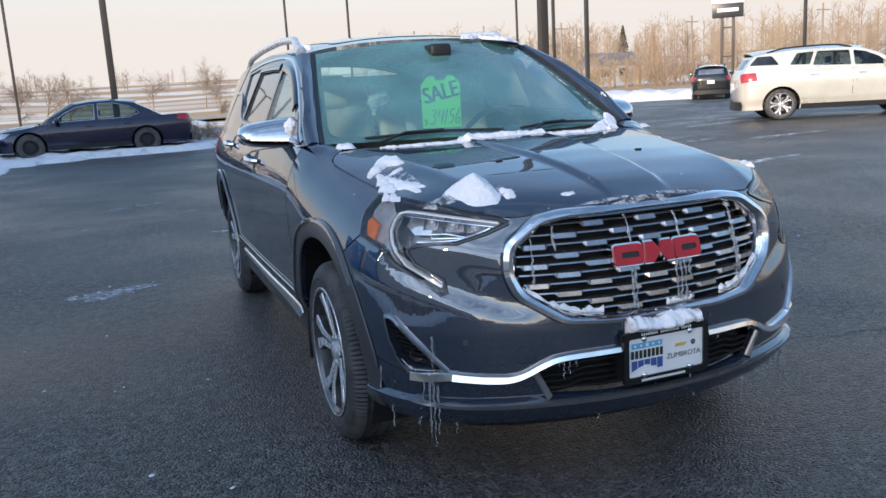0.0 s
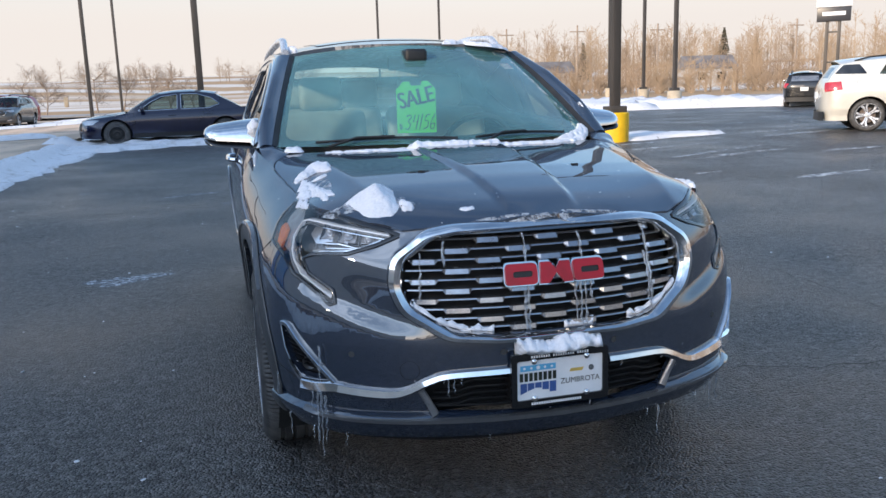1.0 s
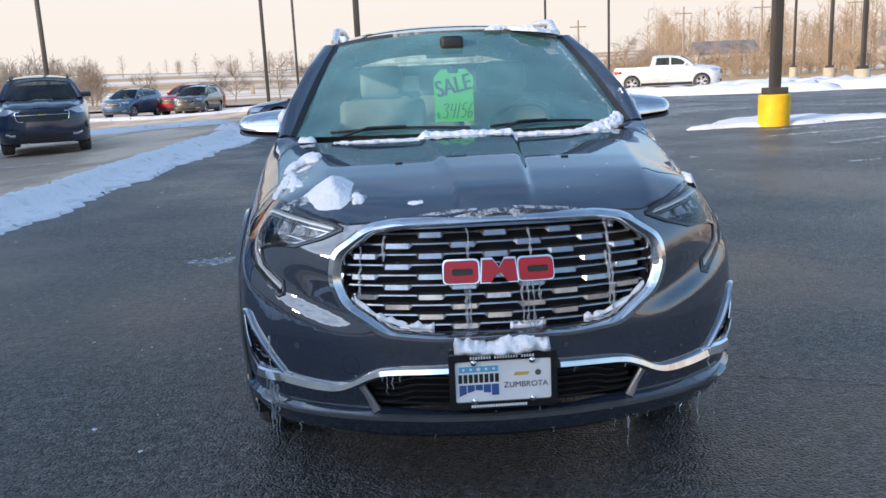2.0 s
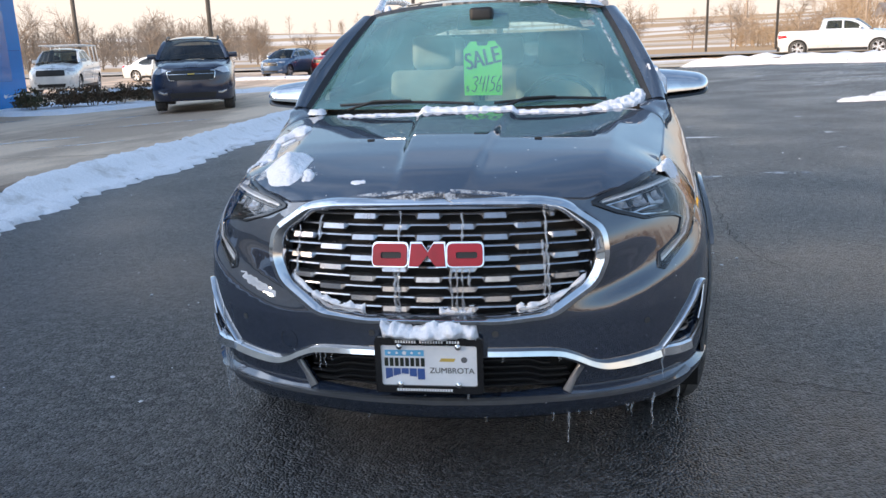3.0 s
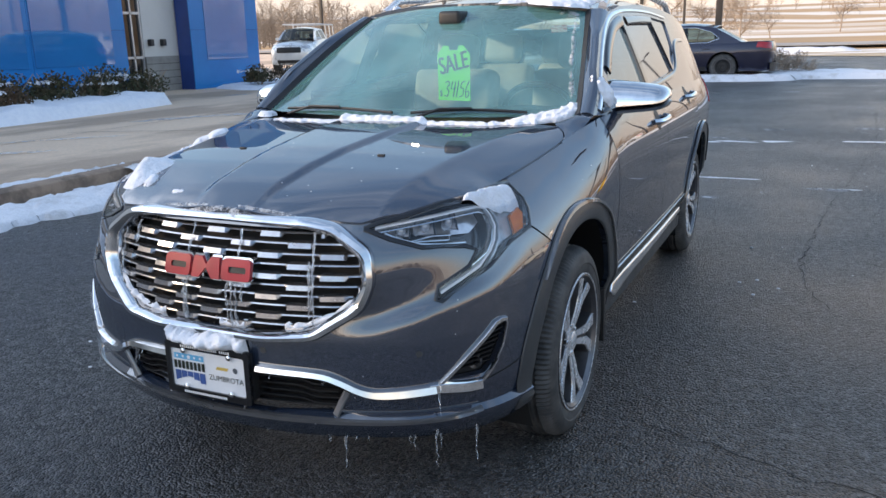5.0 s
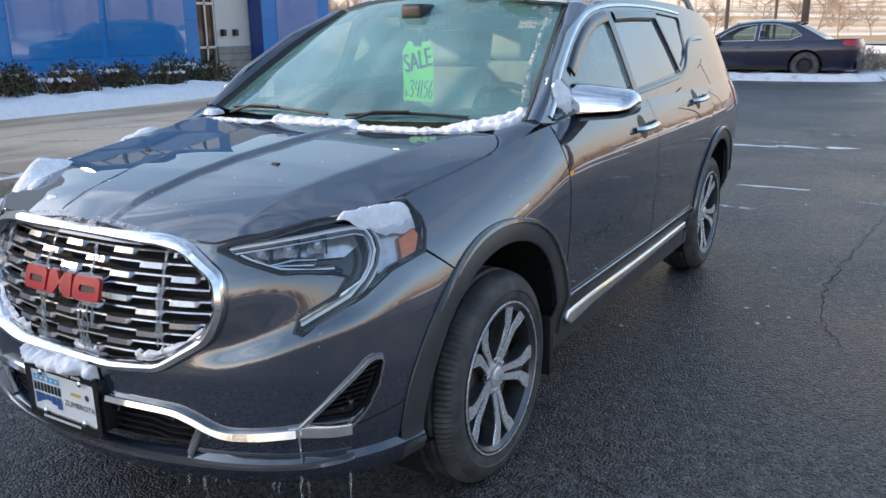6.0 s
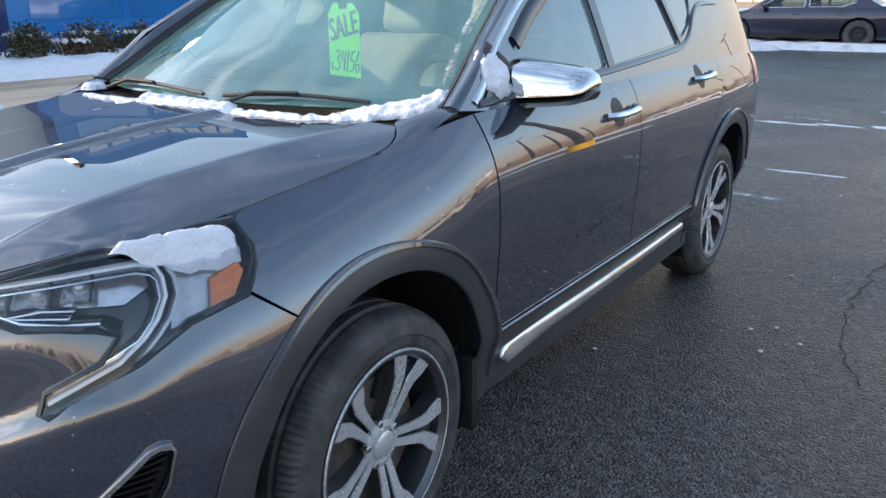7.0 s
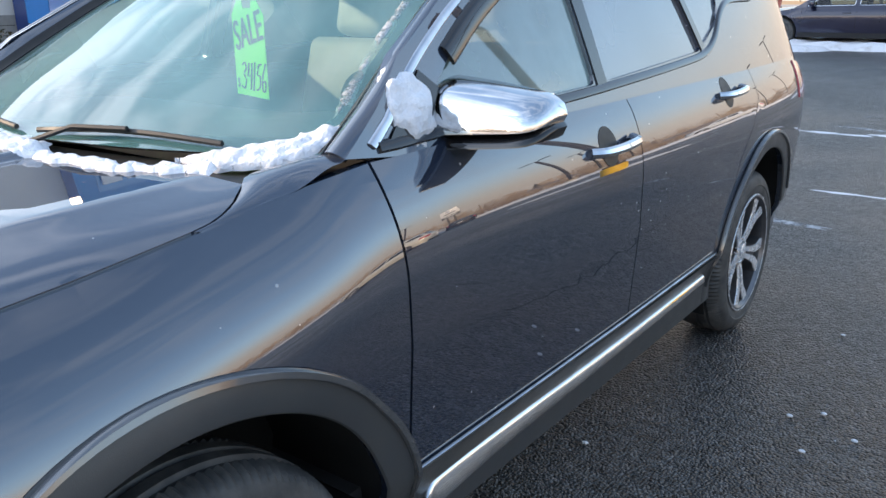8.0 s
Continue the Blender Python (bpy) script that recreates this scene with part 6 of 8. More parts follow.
for xa, xb, hh, ws, sd_ in ((-.55, -.18, .011, .030, 1), (-.22, .06, .017, .050, 2), (.02, .24, .014, .040, 3), (.20, .50, .013, .036, 4), (.46, .62, .014, .040, 5), (-.34, .20, .006, .085, 6)):
    r3 = random.Random(sd_)
    xs_ = np.linspace(xa, xb, max(12, int((xb - xa) / .018)))
    mid_ = lambda x: 1.145 - .070 * (1 - (x / .74) ** 2) + .05 * sstep(.40, .66, x)
    env = lambda x: .35 + .65 * math.sin(math.pi * (x - xa) / (xb - xa)) ** .5
    lo_ = [(x, mid_(x) - ws * .6 * env(x) + r3.uniform(-.012, .010)) for x in xs_]
    hi_ = [(x, mid_(x) + ws * .8 * env(x) + r3.uniform(-.010, .010)) for x in xs_[::-1]]
    car_snow("snow_ridge", lo_ + hi_, lambda x, y, d: (x, y, max(B.hz(x, min(y, 1.15)), 1.066) - d + max(0, (y - 1.16)) * .5), hh, "broken ridge of snow along the windshield base", sd_ + 40, step=.007, rough=.6)
car_snow("snow_patch", ragged([(.66, -.030), (.78, .010), (.86, .025), (.93, .060), (.975, .095), (1.01, .085), (1.02, .030), (.98, -.010), (.92, -.045), (.80, -.060), (.70, -.050)], 4, .008, 12), B.W, .014, "snow packed into the windshield corner", 8, step=.009, rough=.45)
car_snow("snow_patch", blob_outline(-.66, 1.22, .035, .05, 13, wob=.3), lambda x, y, d: (x, y, 1.085 - d), .02, "snow crumb in the windshield corner", 9)
car_snow("frost_patch", ragged([(.965, .10), (.945, .22), (.930, .42), (.925, .62), (.92, .86), (.80, .94), (.82, .985), (.955, .97), (.948, .70), (.955, .40), (.985, .16)], 5, .008, 61), lambda a, b, d: B.W(a, b, d - .002), .003, "lace of frost along the windshield edge", 61, step=.02, rough=.9, material="frost")
car_snow("snow_patch", ragged([(.656, .400), (.668, .440), (.685, .500), (.705, .560), (.735, .590), (.756, .575), (.752, .520), (.728, .450), (.700, .410), (.668, .372)], 3, .004, 14), lambda x, y, d: (x, y, .950 - 1.5 * max(0, x - .695 - .2 * (y - .45)) - d), .018, "cap of snow on the headlamp", 10, step=.007, rough=.6)
car_snow("snow_patch", ragged([(.16, 1.86), (.30, 1.90), (.40, 1.85), (.52, 1.90), (.575, 1.98), (.56, 2.10), (.46, 2.16), (.36, 2.02), (.22, 1.95)], 4, .012, 15), B.R, .018, "patch of snow on the roof edge", 11, step=.018, rough=.7)
car_snow("snow_patch", ragged([(.40, 2.16), (.56, 2.12), (.55, 2.42), (.46, 2.46), (.42, 2.30)], 4, .012, 19), B.R, .016, "thin patch of snow on the roof", 19, step=.02, rough=.7)
car_snow("snow_patch", blob_outline(-.555, 2.22, .03, .05, 17, wob=.3), B.R, .03, "snow clump by the roof rail", 13)
# wedge of snow between mirror and pillar
bm = bmesh.new()
bmesh.ops.create_icosphere(bm, subdivisions=4, radius=1)
for v in bm.verts:
    n1 = noise.noise(v.co * 2.1) * .22 + noise.noise(v.co * 5) * .08
    v.co = Vector((v.co.x * .052, v.co.y * .064, v.co.z * .078)) * (1 + n1)
    v.co.x += -.30 * v.co.z
bmesh.ops.translate(bm, vec=(.772, 1.474, 1.160), verts=bm.verts)
tagged(part("snow_wedge", bm, M["snow"], angle=180), "wedge of snow packed behind the mirror", "snow")
bm = bmesh.new()
bmesh.ops.create_icosphere(bm, subdivisions=3, radius=1)
for v in bm.verts:
    v.co = Vector((v.co.x * .035, v.co.y * .035, v.co.z * .045)) * (1 + noise.noise(v.co * 2.3) * .25)
bmesh.ops.translate(bm, vec=(-.80, 1.55, 1.165), verts=bm.verts)
tagged(part("snow_wedge", bm, M["snow"], angle=180), "wedge of snow packed behind the mirror", "snow")
# ledge of snow above the plate
rr_ = random.Random(11)
led = [(x, .528 + rr_.uniform(-.003, .003)) for x in np.linspace(-.148, .135, 24)] + [(x, .578 + .006 * math.sin(x * 31) + rr_.uniform(-.008, .010)) for x in np.linspace(.128, -.150, 30)]
car_snow("snow_ledge", led, lambda x, z, d: (x, B.F(x, z)[1] + d * 1.25 - .01, z), .042, "thick ledge of snow above the plate", 14, step=.007, rough=.9)
# snow along the bottom of the grille ring
for x0, x1, sd_ in ((.24, .44, 21), (-.43, -.20, 22), (.02, .12, 23)):
    r3 = random.Random(sd_)
    zz = lambda x: float(np.interp(abs(x), [0, .18, .29, .372, .444], [.600, .602, .611, .636, .69]))
    pl = [(x, zz(x) - .004) for x in np.linspace(x0, x1, 16)] + [(x, zz(x) + .012 + r3.uniform(-.005, .008)) for x in np.linspace(x1, x0, 16)]
    car_snow("snow_ledge", pl, lambda x, z, d: (x, B.F(x, z)[1] + .015 + d, z), .022, "snow caught in the grille", sd_, step=.007)

# icicles: x, top, length
ICE = [(-0.728, 0.44, 0.1), (-0.712, 0.44, 0.19), (-0.704, 0.43, 0.23), (-0.695, 0.4, 0.16), (-0.7, 0.56, 0.12), (-0.712, 0.33, 0.1), (-0.66, 0.27, 0.05), (0.662, 0.45, 0.1), (0.657, 0.3, 0.13), (0.67, 0.27, 0.06), (0.758, 0.28, 0.12), (0.6, 0.27, 0.05), (0.585, 0.27, 0.03), (0.40, 0.27, 0.11), (0.352, 0.27, 0.03), (0.43, 0.27, 0.02), (0.47, 0.27, 0.02), (-0.82, 0.44, 0.08), (-0.815, 0.3, 0.08), (-0.33, 0.475, 0.05), (-0.305, 0.475, 0.03), (-0.36, 0.475, 0.025), (-0.345, 0.48, 0.07), (0.2, 0.48, 0.022), (0.36, 0.475, 0.025), (-0.22, 0.27, 0.03), (0.1, 0.36, 0.03), (-0.76, 0.27, 0.05), (0.15, 0.27, 0.02)]
def knobbly(pts, radii, n=6):
    """One hanging thread of ice, with its own radius at each point."""
    bm = bmesh.new()
    rows = [[bm.verts.new(p + Vector((r * math.cos(6.283 * k / n), r * math.sin(6.283 * k / n), 0))) for k in range(n)] for p, r in zip(pts, radii)]
    for a, b in zip(rows, rows[1:]):
        for k in range(n):
            bm.faces.new((a[k], b[k], b[(k + 1) % n], a[(k + 1) % n]))
    bm.faces.new(rows[0])
    bm.faces.new(rows[-1][::-1])
    return bm


for k, (x, zt, ln) in enumerate(ICE):
    dp = .02 if zt < .32 else 0
    r3 = random.Random(100 + k)
    q = Vector(B.F(x, zt, dp - .014))
    m_ = max(6, int(ln / .016))
    pts = [q + Vector((r3.uniform(-.004, .004) * (j > 0), r3.uniform(-.003, .003), -ln * j / m_)) for j in range(m_ + 1)]
    r0 = .0038 if ln > .06 else .0030
    radii = [max(.0008, r0 * (1 - .75 * (j / m_)) * (1 + r3.uniform(-.45, .55))) for j in range(m_)] + [.0006]
    tagged(part("icicle", knobbly(pts, radii), M["ice"]), "thin clear icicle under the bumper trim", "icicle", group="icicles on the bumper")
for x, z0, z1 in ((-.105, .72, .60), (-.095, .885, .60), (.058, .73, .615), (.075, .74, .60), (.092, .88, .60), (.335, .88, .62), (.325, .80, .64), (-.42, .84, .70), (.11, .73, .67), (-.35, .87, .80)):
    r3 = random.Random(int(x * 1000) + 500)
    m_ = max(6, int((z0 - z1) / .012))
    pts = [Vector(B.F(x + r3.uniform(-.003, .003), z0 + (z1 - z0) * t / m_, .004 + r3.uniform(-.003, .003))) for t in range(m_ + 1)]
    bm = knobbly(pts, [.0032 * (1 + r3.uniform(-.5, .8)) for t in range(m_)] + [.001])
    tagged(part("icicle", bm, M["ice"]), "thread of ice down the grille bars", "icicle", group="icicles on the grille")


# ---- true length: the doors, mirrors and cabin sit a little further back than the nose sections give ----
LONGER = ((0.0, .25, .45, .52, 1.28, 1.40, 1.60, 2.15, 2.50, 3.10, 3.22, 4.10, 4.60), (0.0, 0.0, .030, .042, .042, .072, .088, .110, .090, .046, .042, .042, .030))


def lengthen(ob):
    if ob.name.split(".")[0] == "wheel":
        ob.matrix_basis = Matrix.Translation((0, .042, 0)) @ ob.matrix_basis
        return
    if ob.type == "MESH":
        for v in ob.data.vertices:
            v.co.y += float(np.interp(v.co.y, *LONGER))
    for c in ob.children:
        lengthen(c)


for ob in [suv, tag] + [o for o in scene.objects if o.parent is None and o.name.split(".")[0] in ("snow_patch", "snow_ridge", "snow_wedge", "frost_patch")]:
    lengthen(ob)


# ---- other vehicles ----
SEDAN = dict(HERO)
SEDAN.update(ledge=None,
    flank=[(.16, .10), (.22, .06), (.34, .03), (.50, .010), (.66, 0), (1.2, 0)],
    nose=[(.16, .12), (.22, .05), (.30, .01), (.45, .0), (.60, .02), (.75, .06)],
    top=[("x", 0, .69), ("x", .475, .70), ("x", .60, .715), ("x", .70, .735), ("y", .45, .755), ("y", .83, .80), ("y", 1.05, .84), ("y", 1.17, .865), ("y", 1.35, .89), ("y", 3.6, .93), ("y", 4.2, .955), ("y", 4.7, .955)],
    hood=[(.09, .70), (.25, .76), (.55, .82), (.85, .86), (1.15, .895), (1.3, .90)],
    screen=(.68, .54, 1.15, 1.85, .18, .12, .895, 1.365, .03),
    roof_c=[(1.85, 1.375), (2.3, 1.44), (2.7, 1.45), (3.1, 1.41), (3.4, 1.36)],
    rail=[(1.98, 1.33), (2.3, 1.375), (2.7, 1.385), (3.0, 1.36), (3.25, 1.31)],
    pillar=[(1.20, .87), (1.45, 1.05), (1.7, 1.20), (1.98, 1.33)],
    tail=[(3.25, 1.31), (3.55, 1.14), (3.86, .95)])
PICKUP = dict(HERO)
PICKUP.update(ledge=None,
    rail=[(2.03, 1.50), (2.3, 1.53), (2.6, 1.54), (2.86, 1.52)],
    roof_c=[(1.85, 1.553), (2.2, 1.60), (2.6, 1.61), (2.95, 1.59)],
    tail=[(2.86, 1.52), (2.93, 1.30), (2.97, 1.10)],
    screen=(.70, .60, 1.13, 1.66, .17, .12, 1.125, 1.56, .04),
    pillar=[(1.20, 1.098), (1.42, 1.28), (1.62, 1.42), (2.03, 1.50)])
SUV_PANES = [[(1.47, 1.128), (1.70, 1.312), (1.95, 1.428), (2.19, 1.472), (2.18, 1.148)], [(2.25, 1.150), (2.27, 1.478), (2.92, 1.488), (3.03, 1.188)], [(3.09, 1.205), (2.99, 1.485), (3.62, 1.455), (3.72, 1.24)]]
SEDAN_PANES = [[(1.46, .92), (1.75, 1.14), (2.0, 1.27), (2.38, 1.325), (2.36, .94)], [(2.45, .94), (2.46, 1.33), (2.82, 1.325), (3.16, 1.22), (3.36, 1.05), (3.10, .95)]]
PICKUP_PANES = [[(1.47, 1.128), (1.66, 1.34), (1.90, 1.44), (2.15, 1.48), (2.14, 1.14)], [(2.21, 1.14), (2.22, 1.485), (2.74, 1.485), (2.80, 1.15)]]


def vehicle(name, label, paint, table, panes, m, sx=1.0, sy=1.0, sz=1.0, front=.90, rear=3.625, R=.36, steel=False, chrome=True, tail_lamp=True, deck=0.0, rack=False, category="car", wrap=False):
    root = thing(name, label, category)
    S = Shape(**table, sx=sx, sy=sy, sz=sz)
    zb = .24 * sz
    Ue = S.U[-1]
    holes = []
    for yc in (front, rear):
        c = [(S.us(y), z) for y, z in circle(yc, R, R + .055, 22)]
        holes += [c]
    for side in (1, -1):
        pl = [(0, zb), (Ue, zb)] + [(u, S.ztop(u) - .002) for u in np.linspace(Ue, 0, 40)]
        part("body_side", patch(pl, lambda u, z, d, side=side: S.P(side * u, z, d), (.14, .07), holes=holes, rim=.02, flip=side < 0), paint, root)
        part("lower_trim", patch([(S.us(front + R + .06), zb), (S.us(rear - R - .06), zb), (S.us(rear - R - .08), zb + .11 * sz), (S.us(front + R + .08), zb + .11 * sz)], lambda u, z, d, side=side: S.P(side * u, z, d - .006), .3, rim=.02, flip=side < 0), M["black"], root)
        pn = [rounded([(y * sy, z * sz) for y, z in p], .03, 2) for p in panes]
        cabin_side(S, root, side, pn, paint, [M["far_glass"]] * len(pn), step=.14)
        part("a_pillar", patch([(0, 0), (1, 0), (1, 1), (0, 1)], S.A(side), (.34, .12), flip=side > 0), paint, root)
        if table is SEDAN:
            for q in pn:
                part("window_trim", ribbon(q + q[:2], .014, S.G(side), depth=.006), M["chrome"], root, "bright window surround")
        if wrap:
            wp = rounded([(3.72 * sy, 1.235 * sz), (3.86 * sy, 1.44 * sz), (4.17 * sy, 1.435 * sz), (4.34 * sy, 1.245 * sz)], .03, 2)
            g2 = S.G(side)
            part("rear_side_window", patch(wp, lambda y, z, d: g2(y, z, d - .006), .2, rim=.01, flip=side < 0), M["gloss_black"], root, "dark wrapped rear side glass")
        for y0 in (panes[0][-1][0] + .05, panes[0][0][0] - .10):
            part("door_gap", ribbon([(y0 * sy, z) for z in np.linspace(zb + .14 * sz, S.ztop(S.us(y0 * sy)) - .01, 6)], .010, S.S(side), depth=.001), M["void"], root)
        for y0 in (panes[0][-1][0] - .13, panes[1][-1][0] - .02):
            zt = S.ztop(S.us(y0 * sy)) - .12 * sz
            part("door_handle", ribbon([(y0 * sy - .09, zt), (y0 * sy + .09, zt)], .03, S.S(side), depth=.03), M["chrome"] if chrome else paint, root)
        a = S.us(.42 * sy)
        zt = S.ztop(S.uf(.62 * sx))
        hl = [(S.uf(.50 * sx), zt - .055 * sz), (S.uf(.68 * sx), zt - .13 * sz), (a, zt - .12 * sz), (S.us(.56 * sy), zt - .01 * sz), (a, zt + .0), (S.uf(.64 * sx), zt - .012 * sz)]
        part("headlamp", patch(hl, lambda u, z, d, side=side: S.P(side * u, z, d - .006), .08, rim=.02, flip=side < 0), M["lamp_clear"], root, "clear headlamp")
        if tail_lamp:
            ub, zt = S.us(4.15 * sy), S.ztop(Ue)
            zl = (.78, .95) if deck else (.86, 1.085)
            tl = [(S.us(4.18 * sy), zl[0] * sz + .05), (S.us(4.50 * sy), zl[0] * sz), (S.us(4.54 * sy), zl[1] * sz - .02), (S.us(4.22 * sy), zl[1] * sz)]
            part("tail_lamp", patch(tl, lambda u, z, d, side=side: S.P(side * u, z, d - .008), .08, rim=.02, flip=side < 0), M["lamp_red"], root, "red tail lamp")
        mx = S.G(1)(1.58 * sy, S.ztop(S.us(1.58 * sy)) + .05)[0]
        zc = S.ztop(S.us(1.58 * sy)) + .07
        bm = new_box(mx - .02, mx + .20, 1.56 * sy - .05, 1.56 * sy + .06, zc - .055, zc + .065, bev=.03, seg=2)
        if side < 0:
            bmesh.ops.scale(bm, vec=(-1, 1, 1), verts=bm.verts)
            bmesh.ops.reverse_faces(bm, faces=bm.faces)
        part("door_mirror", bm, paint, root)
        for yc in (front, rear):
            bm = bmesh.new()
            rows = []
            for y, z in circle(yc, R, R + .06, 20, -20, 200):
                x = S.S(1)(y, max(z, zb + .06))[0]
                rows.append([bm.verts.new((side * q, y, z)) for q in (x - .02, x - .32)])
            for p, q in zip(rows, rows[1:]):
                bm.faces.new((p[0], p[1], q[1], q[0]))
            bm.faces.new([r[1] for r in rows])
            part("wheel_housing", bm, M["void"], root)
            add_wheel(root, S.S(1)(yc, .5 * sz)[0] - .035, yc, R, R, side, steel)
    e = [tuple(p[:2]) for p in S.edge]
    rear_edge = [(x * sx, (1.18 - .06 * (1 - (x / .74) ** 2)) * sy) for x in np.linspace(.72, -.72, 9)]
    hp = [(max(x, 0), y + .003) for x, y in e[1::5]] + rear_edge + [(-x, y + .003) for x, y in e[1::5][::-1]]
    part("hood", patch(hp, S.H, (.08, .08)), paint, root)
    part("cowl", patch([(-.76 * sx, 1.10 * sy), (.76 * sx, 1.10 * sy), (.76 * sx, 1.40 * sy), (-.76 * sx, 1.40 * sy)], lambda x, y, d: (x, y, S.screen[6] * sz - .035), .3), M["black"], root)
    pane_thin(part("windshield", patch([(-1, 0), (1, 0), (1, 1), (-1, 1)], S.W, (.2, .2)), M["far_glass"], root, "windshield glass"))
    part("roof", patch(S.roof_outline(), S.R, (.14, .2), rim=.02), paint, root)
    rg = [(-.86, .10), (.86, .10), (.86, .84), (-.86, .84)] if deck and not rack and table is SEDAN else [(-.78, .14), (.78, .14), (.76, .80), (-.76, .80)]
    part("cabin_back", patch([(-1, 0), (1, 0), (1, 1), (-1, 1)], S.T, .2, holes=[rg], rim=.02), paint, root)
    pane_thin(part("rear_window", patch(rg, lambda a, b, d: S.T(a, b, .006), .3), M["far_glass"] if deck else M["dark_glass"], root, "rear window glass"))
    if deck:
        y0 = S.tail[-1, 0] - .02
        us_ = np.linspace(S.us(y0), Ue, 16)
        dp = [S.P(u, S.ztop(u))[:2] for u in us_]
        zd = S.ztop(Ue)
        part("trunk_lid", patch([(x, y) for x, y in dp] + [(-x, y) for x, y in dp[::-1]], lambda x, y, d: (x, y, S.ztop(S.us(y)) + (.012 if table is SEDAN else -.02)), .2), paint if table is SEDAN else M["black"], root)
    # nose and floor
    w = .50 * sx
    zt = S.ztop(0)
    part("front_grille", patch(rounded([(-w, zt - .25 * sz), (w, zt - .25 * sz), (w * 1.02, zt - .05 * sz), (-w * 1.02, zt - .05 * sz)], .05, 3), lambda x, z, d: S.F(x, z, d - .008), .12, rim=.02), M["black"], root, "black front grille")
    if chrome:
        loop_ = rounded([(-w * .92, zt - .25 * sz), (w * .92, zt - .25 * sz), (w * 1.03, zt - .06 * sz), (-w * 1.03, zt - .06 * sz)], .05, 3)
        part("grille_surround", ribbon(loop_ + loop_[:2], .026, S.F, depth=.024), M["chrome"], root, "chrome grille surround")
        part("grille_bar", ribbon([(x, zt - .125 * sz) for x in np.linspace(-w, w, 11)], .016, S.F, depth=.022), M["chrome_dull"], root)
        part("front_badge", ribbon([(-.07 * sx, zt - .125 * sz), (.07 * sx, zt - .125 * sz)], .034, S.F, depth=.034), M["gold"], root, "gold front badge")
        for sg_ in (1, -1):
            part("fog_bezel", ribbon([(sg_ * .52 * sx, zb + .16 * sz), (sg_ * .60 * sx, zb + .15 * sz), (sg_ * .70 * sx, zb + .19 * sz)], .05, S.F, depth=.014), M["chrome_dull"], root)
    part("lower_intake", patch(rounded([(-w * .9, zb + .05), (w * .9, zb + .05), (w, zb + .17 * sz), (-w, zb + .17 * sz)], .03, 2), lambda x, z, d: S.F(x, z, d - .006), .14, rim=.02), M["black"], root)
    part("rear_bumper", patch([(-S.uf(.7 * sx), zb), (S.uf(.7 * sx), zb), (S.uf(.7 * sx), zb + .2 * sz), (-S.uf(.7 * sx), zb + .2 * sz)], lambda u, z, d: (u, float(np.interp(abs(u), S.X[::-1][:80], S.Y[::-1][:80])) + .012, z), .2), M["black"], root)
    if not steel:
        part("rear_plate", new_box(-.15, .15, S.Y[-1] - .01, S.Y[-1] + .012, .72 * sz, .72 * sz + .15), M["pale"], root)
    part("underbody", new_box(-.7 * sx, .7 * sx, .4, S.Y[-1] - .4, zb - .01, zb + .08), M["void"], root)
    part("interior_floor", new_box(-.7 * sx, .7 * sx, 1.45 * sy, S.tail[-1, 0] - .15, zb + .1, zb + .16), M["interior"], root)
    for sxx in (.36, -.36):
        st = new("front_seat")
        st.parent = root
        zf = S.ztop(S.us(2.0 * sy))
        bm = new_box(sxx - .24, sxx + .24, 2.35 * sy, 2.48 * sy, zb + .2, zf + .10, bev=.04)
        box(bm, sxx - .12, sxx + .12, 2.40 * sy, 2.50 * sy, zf + .12, zf + .28, bev=.03)
        part("backrest", bm, M["interior"], st)
    part("dashboard", new_box(-.66 * sx, .66 * sx, 1.36 * sy, 1.75 * sy, zb + .35, S.screen[6] * sz - .03, bev=.04), M["interior"], root)
    if rack:
        rk = new("ladder_rack")
        rk.parent = root
        zr = 1.70 * sz
        zb2 = 1.10 * sz
        for side in (1, -1):
            part("rack_rail", tube(bmesh.new(), [(side * .78, 1.75 * sy, zr), (side * .78, 4.5 * sy, zr)], .03, 8), M["sign_white"], rk)
            for y in (3.2, 3.85, 4.45):
                part("rack_post", tube(bmesh.new(), [(side * .84, y * sy, zb2 - .05), (side * .78, y * sy, zr)], .026, 8), M["sign_white"], rk)
        for y in (1.8, 3.2, 4.45):
            part("rack_crossbar", tube(bmesh.new(), [(-.78, y * sy, zr), (.78, y * sy, zr)], .028, 8), M["sign_white"], rk)
    if not deck:
        for side in (1, -1):
            pts = []
            for k in range(13):
                t = k / 12
                y = (2.2 + 1.75 * t) * sy
                x = S.G(1)(y, S.rz(y))[0] - .07
                pts.append((side * x, y, S.R(x, y)[2] + .05 * min(1, 6 * t, 6 * (1 - t))))
            part("roof_rail", tube(bmesh.new(), pts, .022, 6), M["black"] if chrome else M["alloy"], root)
    root.matrix_world = m
    return root


def parked(x, y, heading, about, dz=0.0):
    """The pose that puts the car's local point `about` at (x, y)."""
    r = Matrix.Rotation(radians(heading), 4, "Z")
    p = r @ Vector((*about, 0))
    return Matrix.Translation((x - p.x, y - p.y, gz(x, y) + dz)) @ r


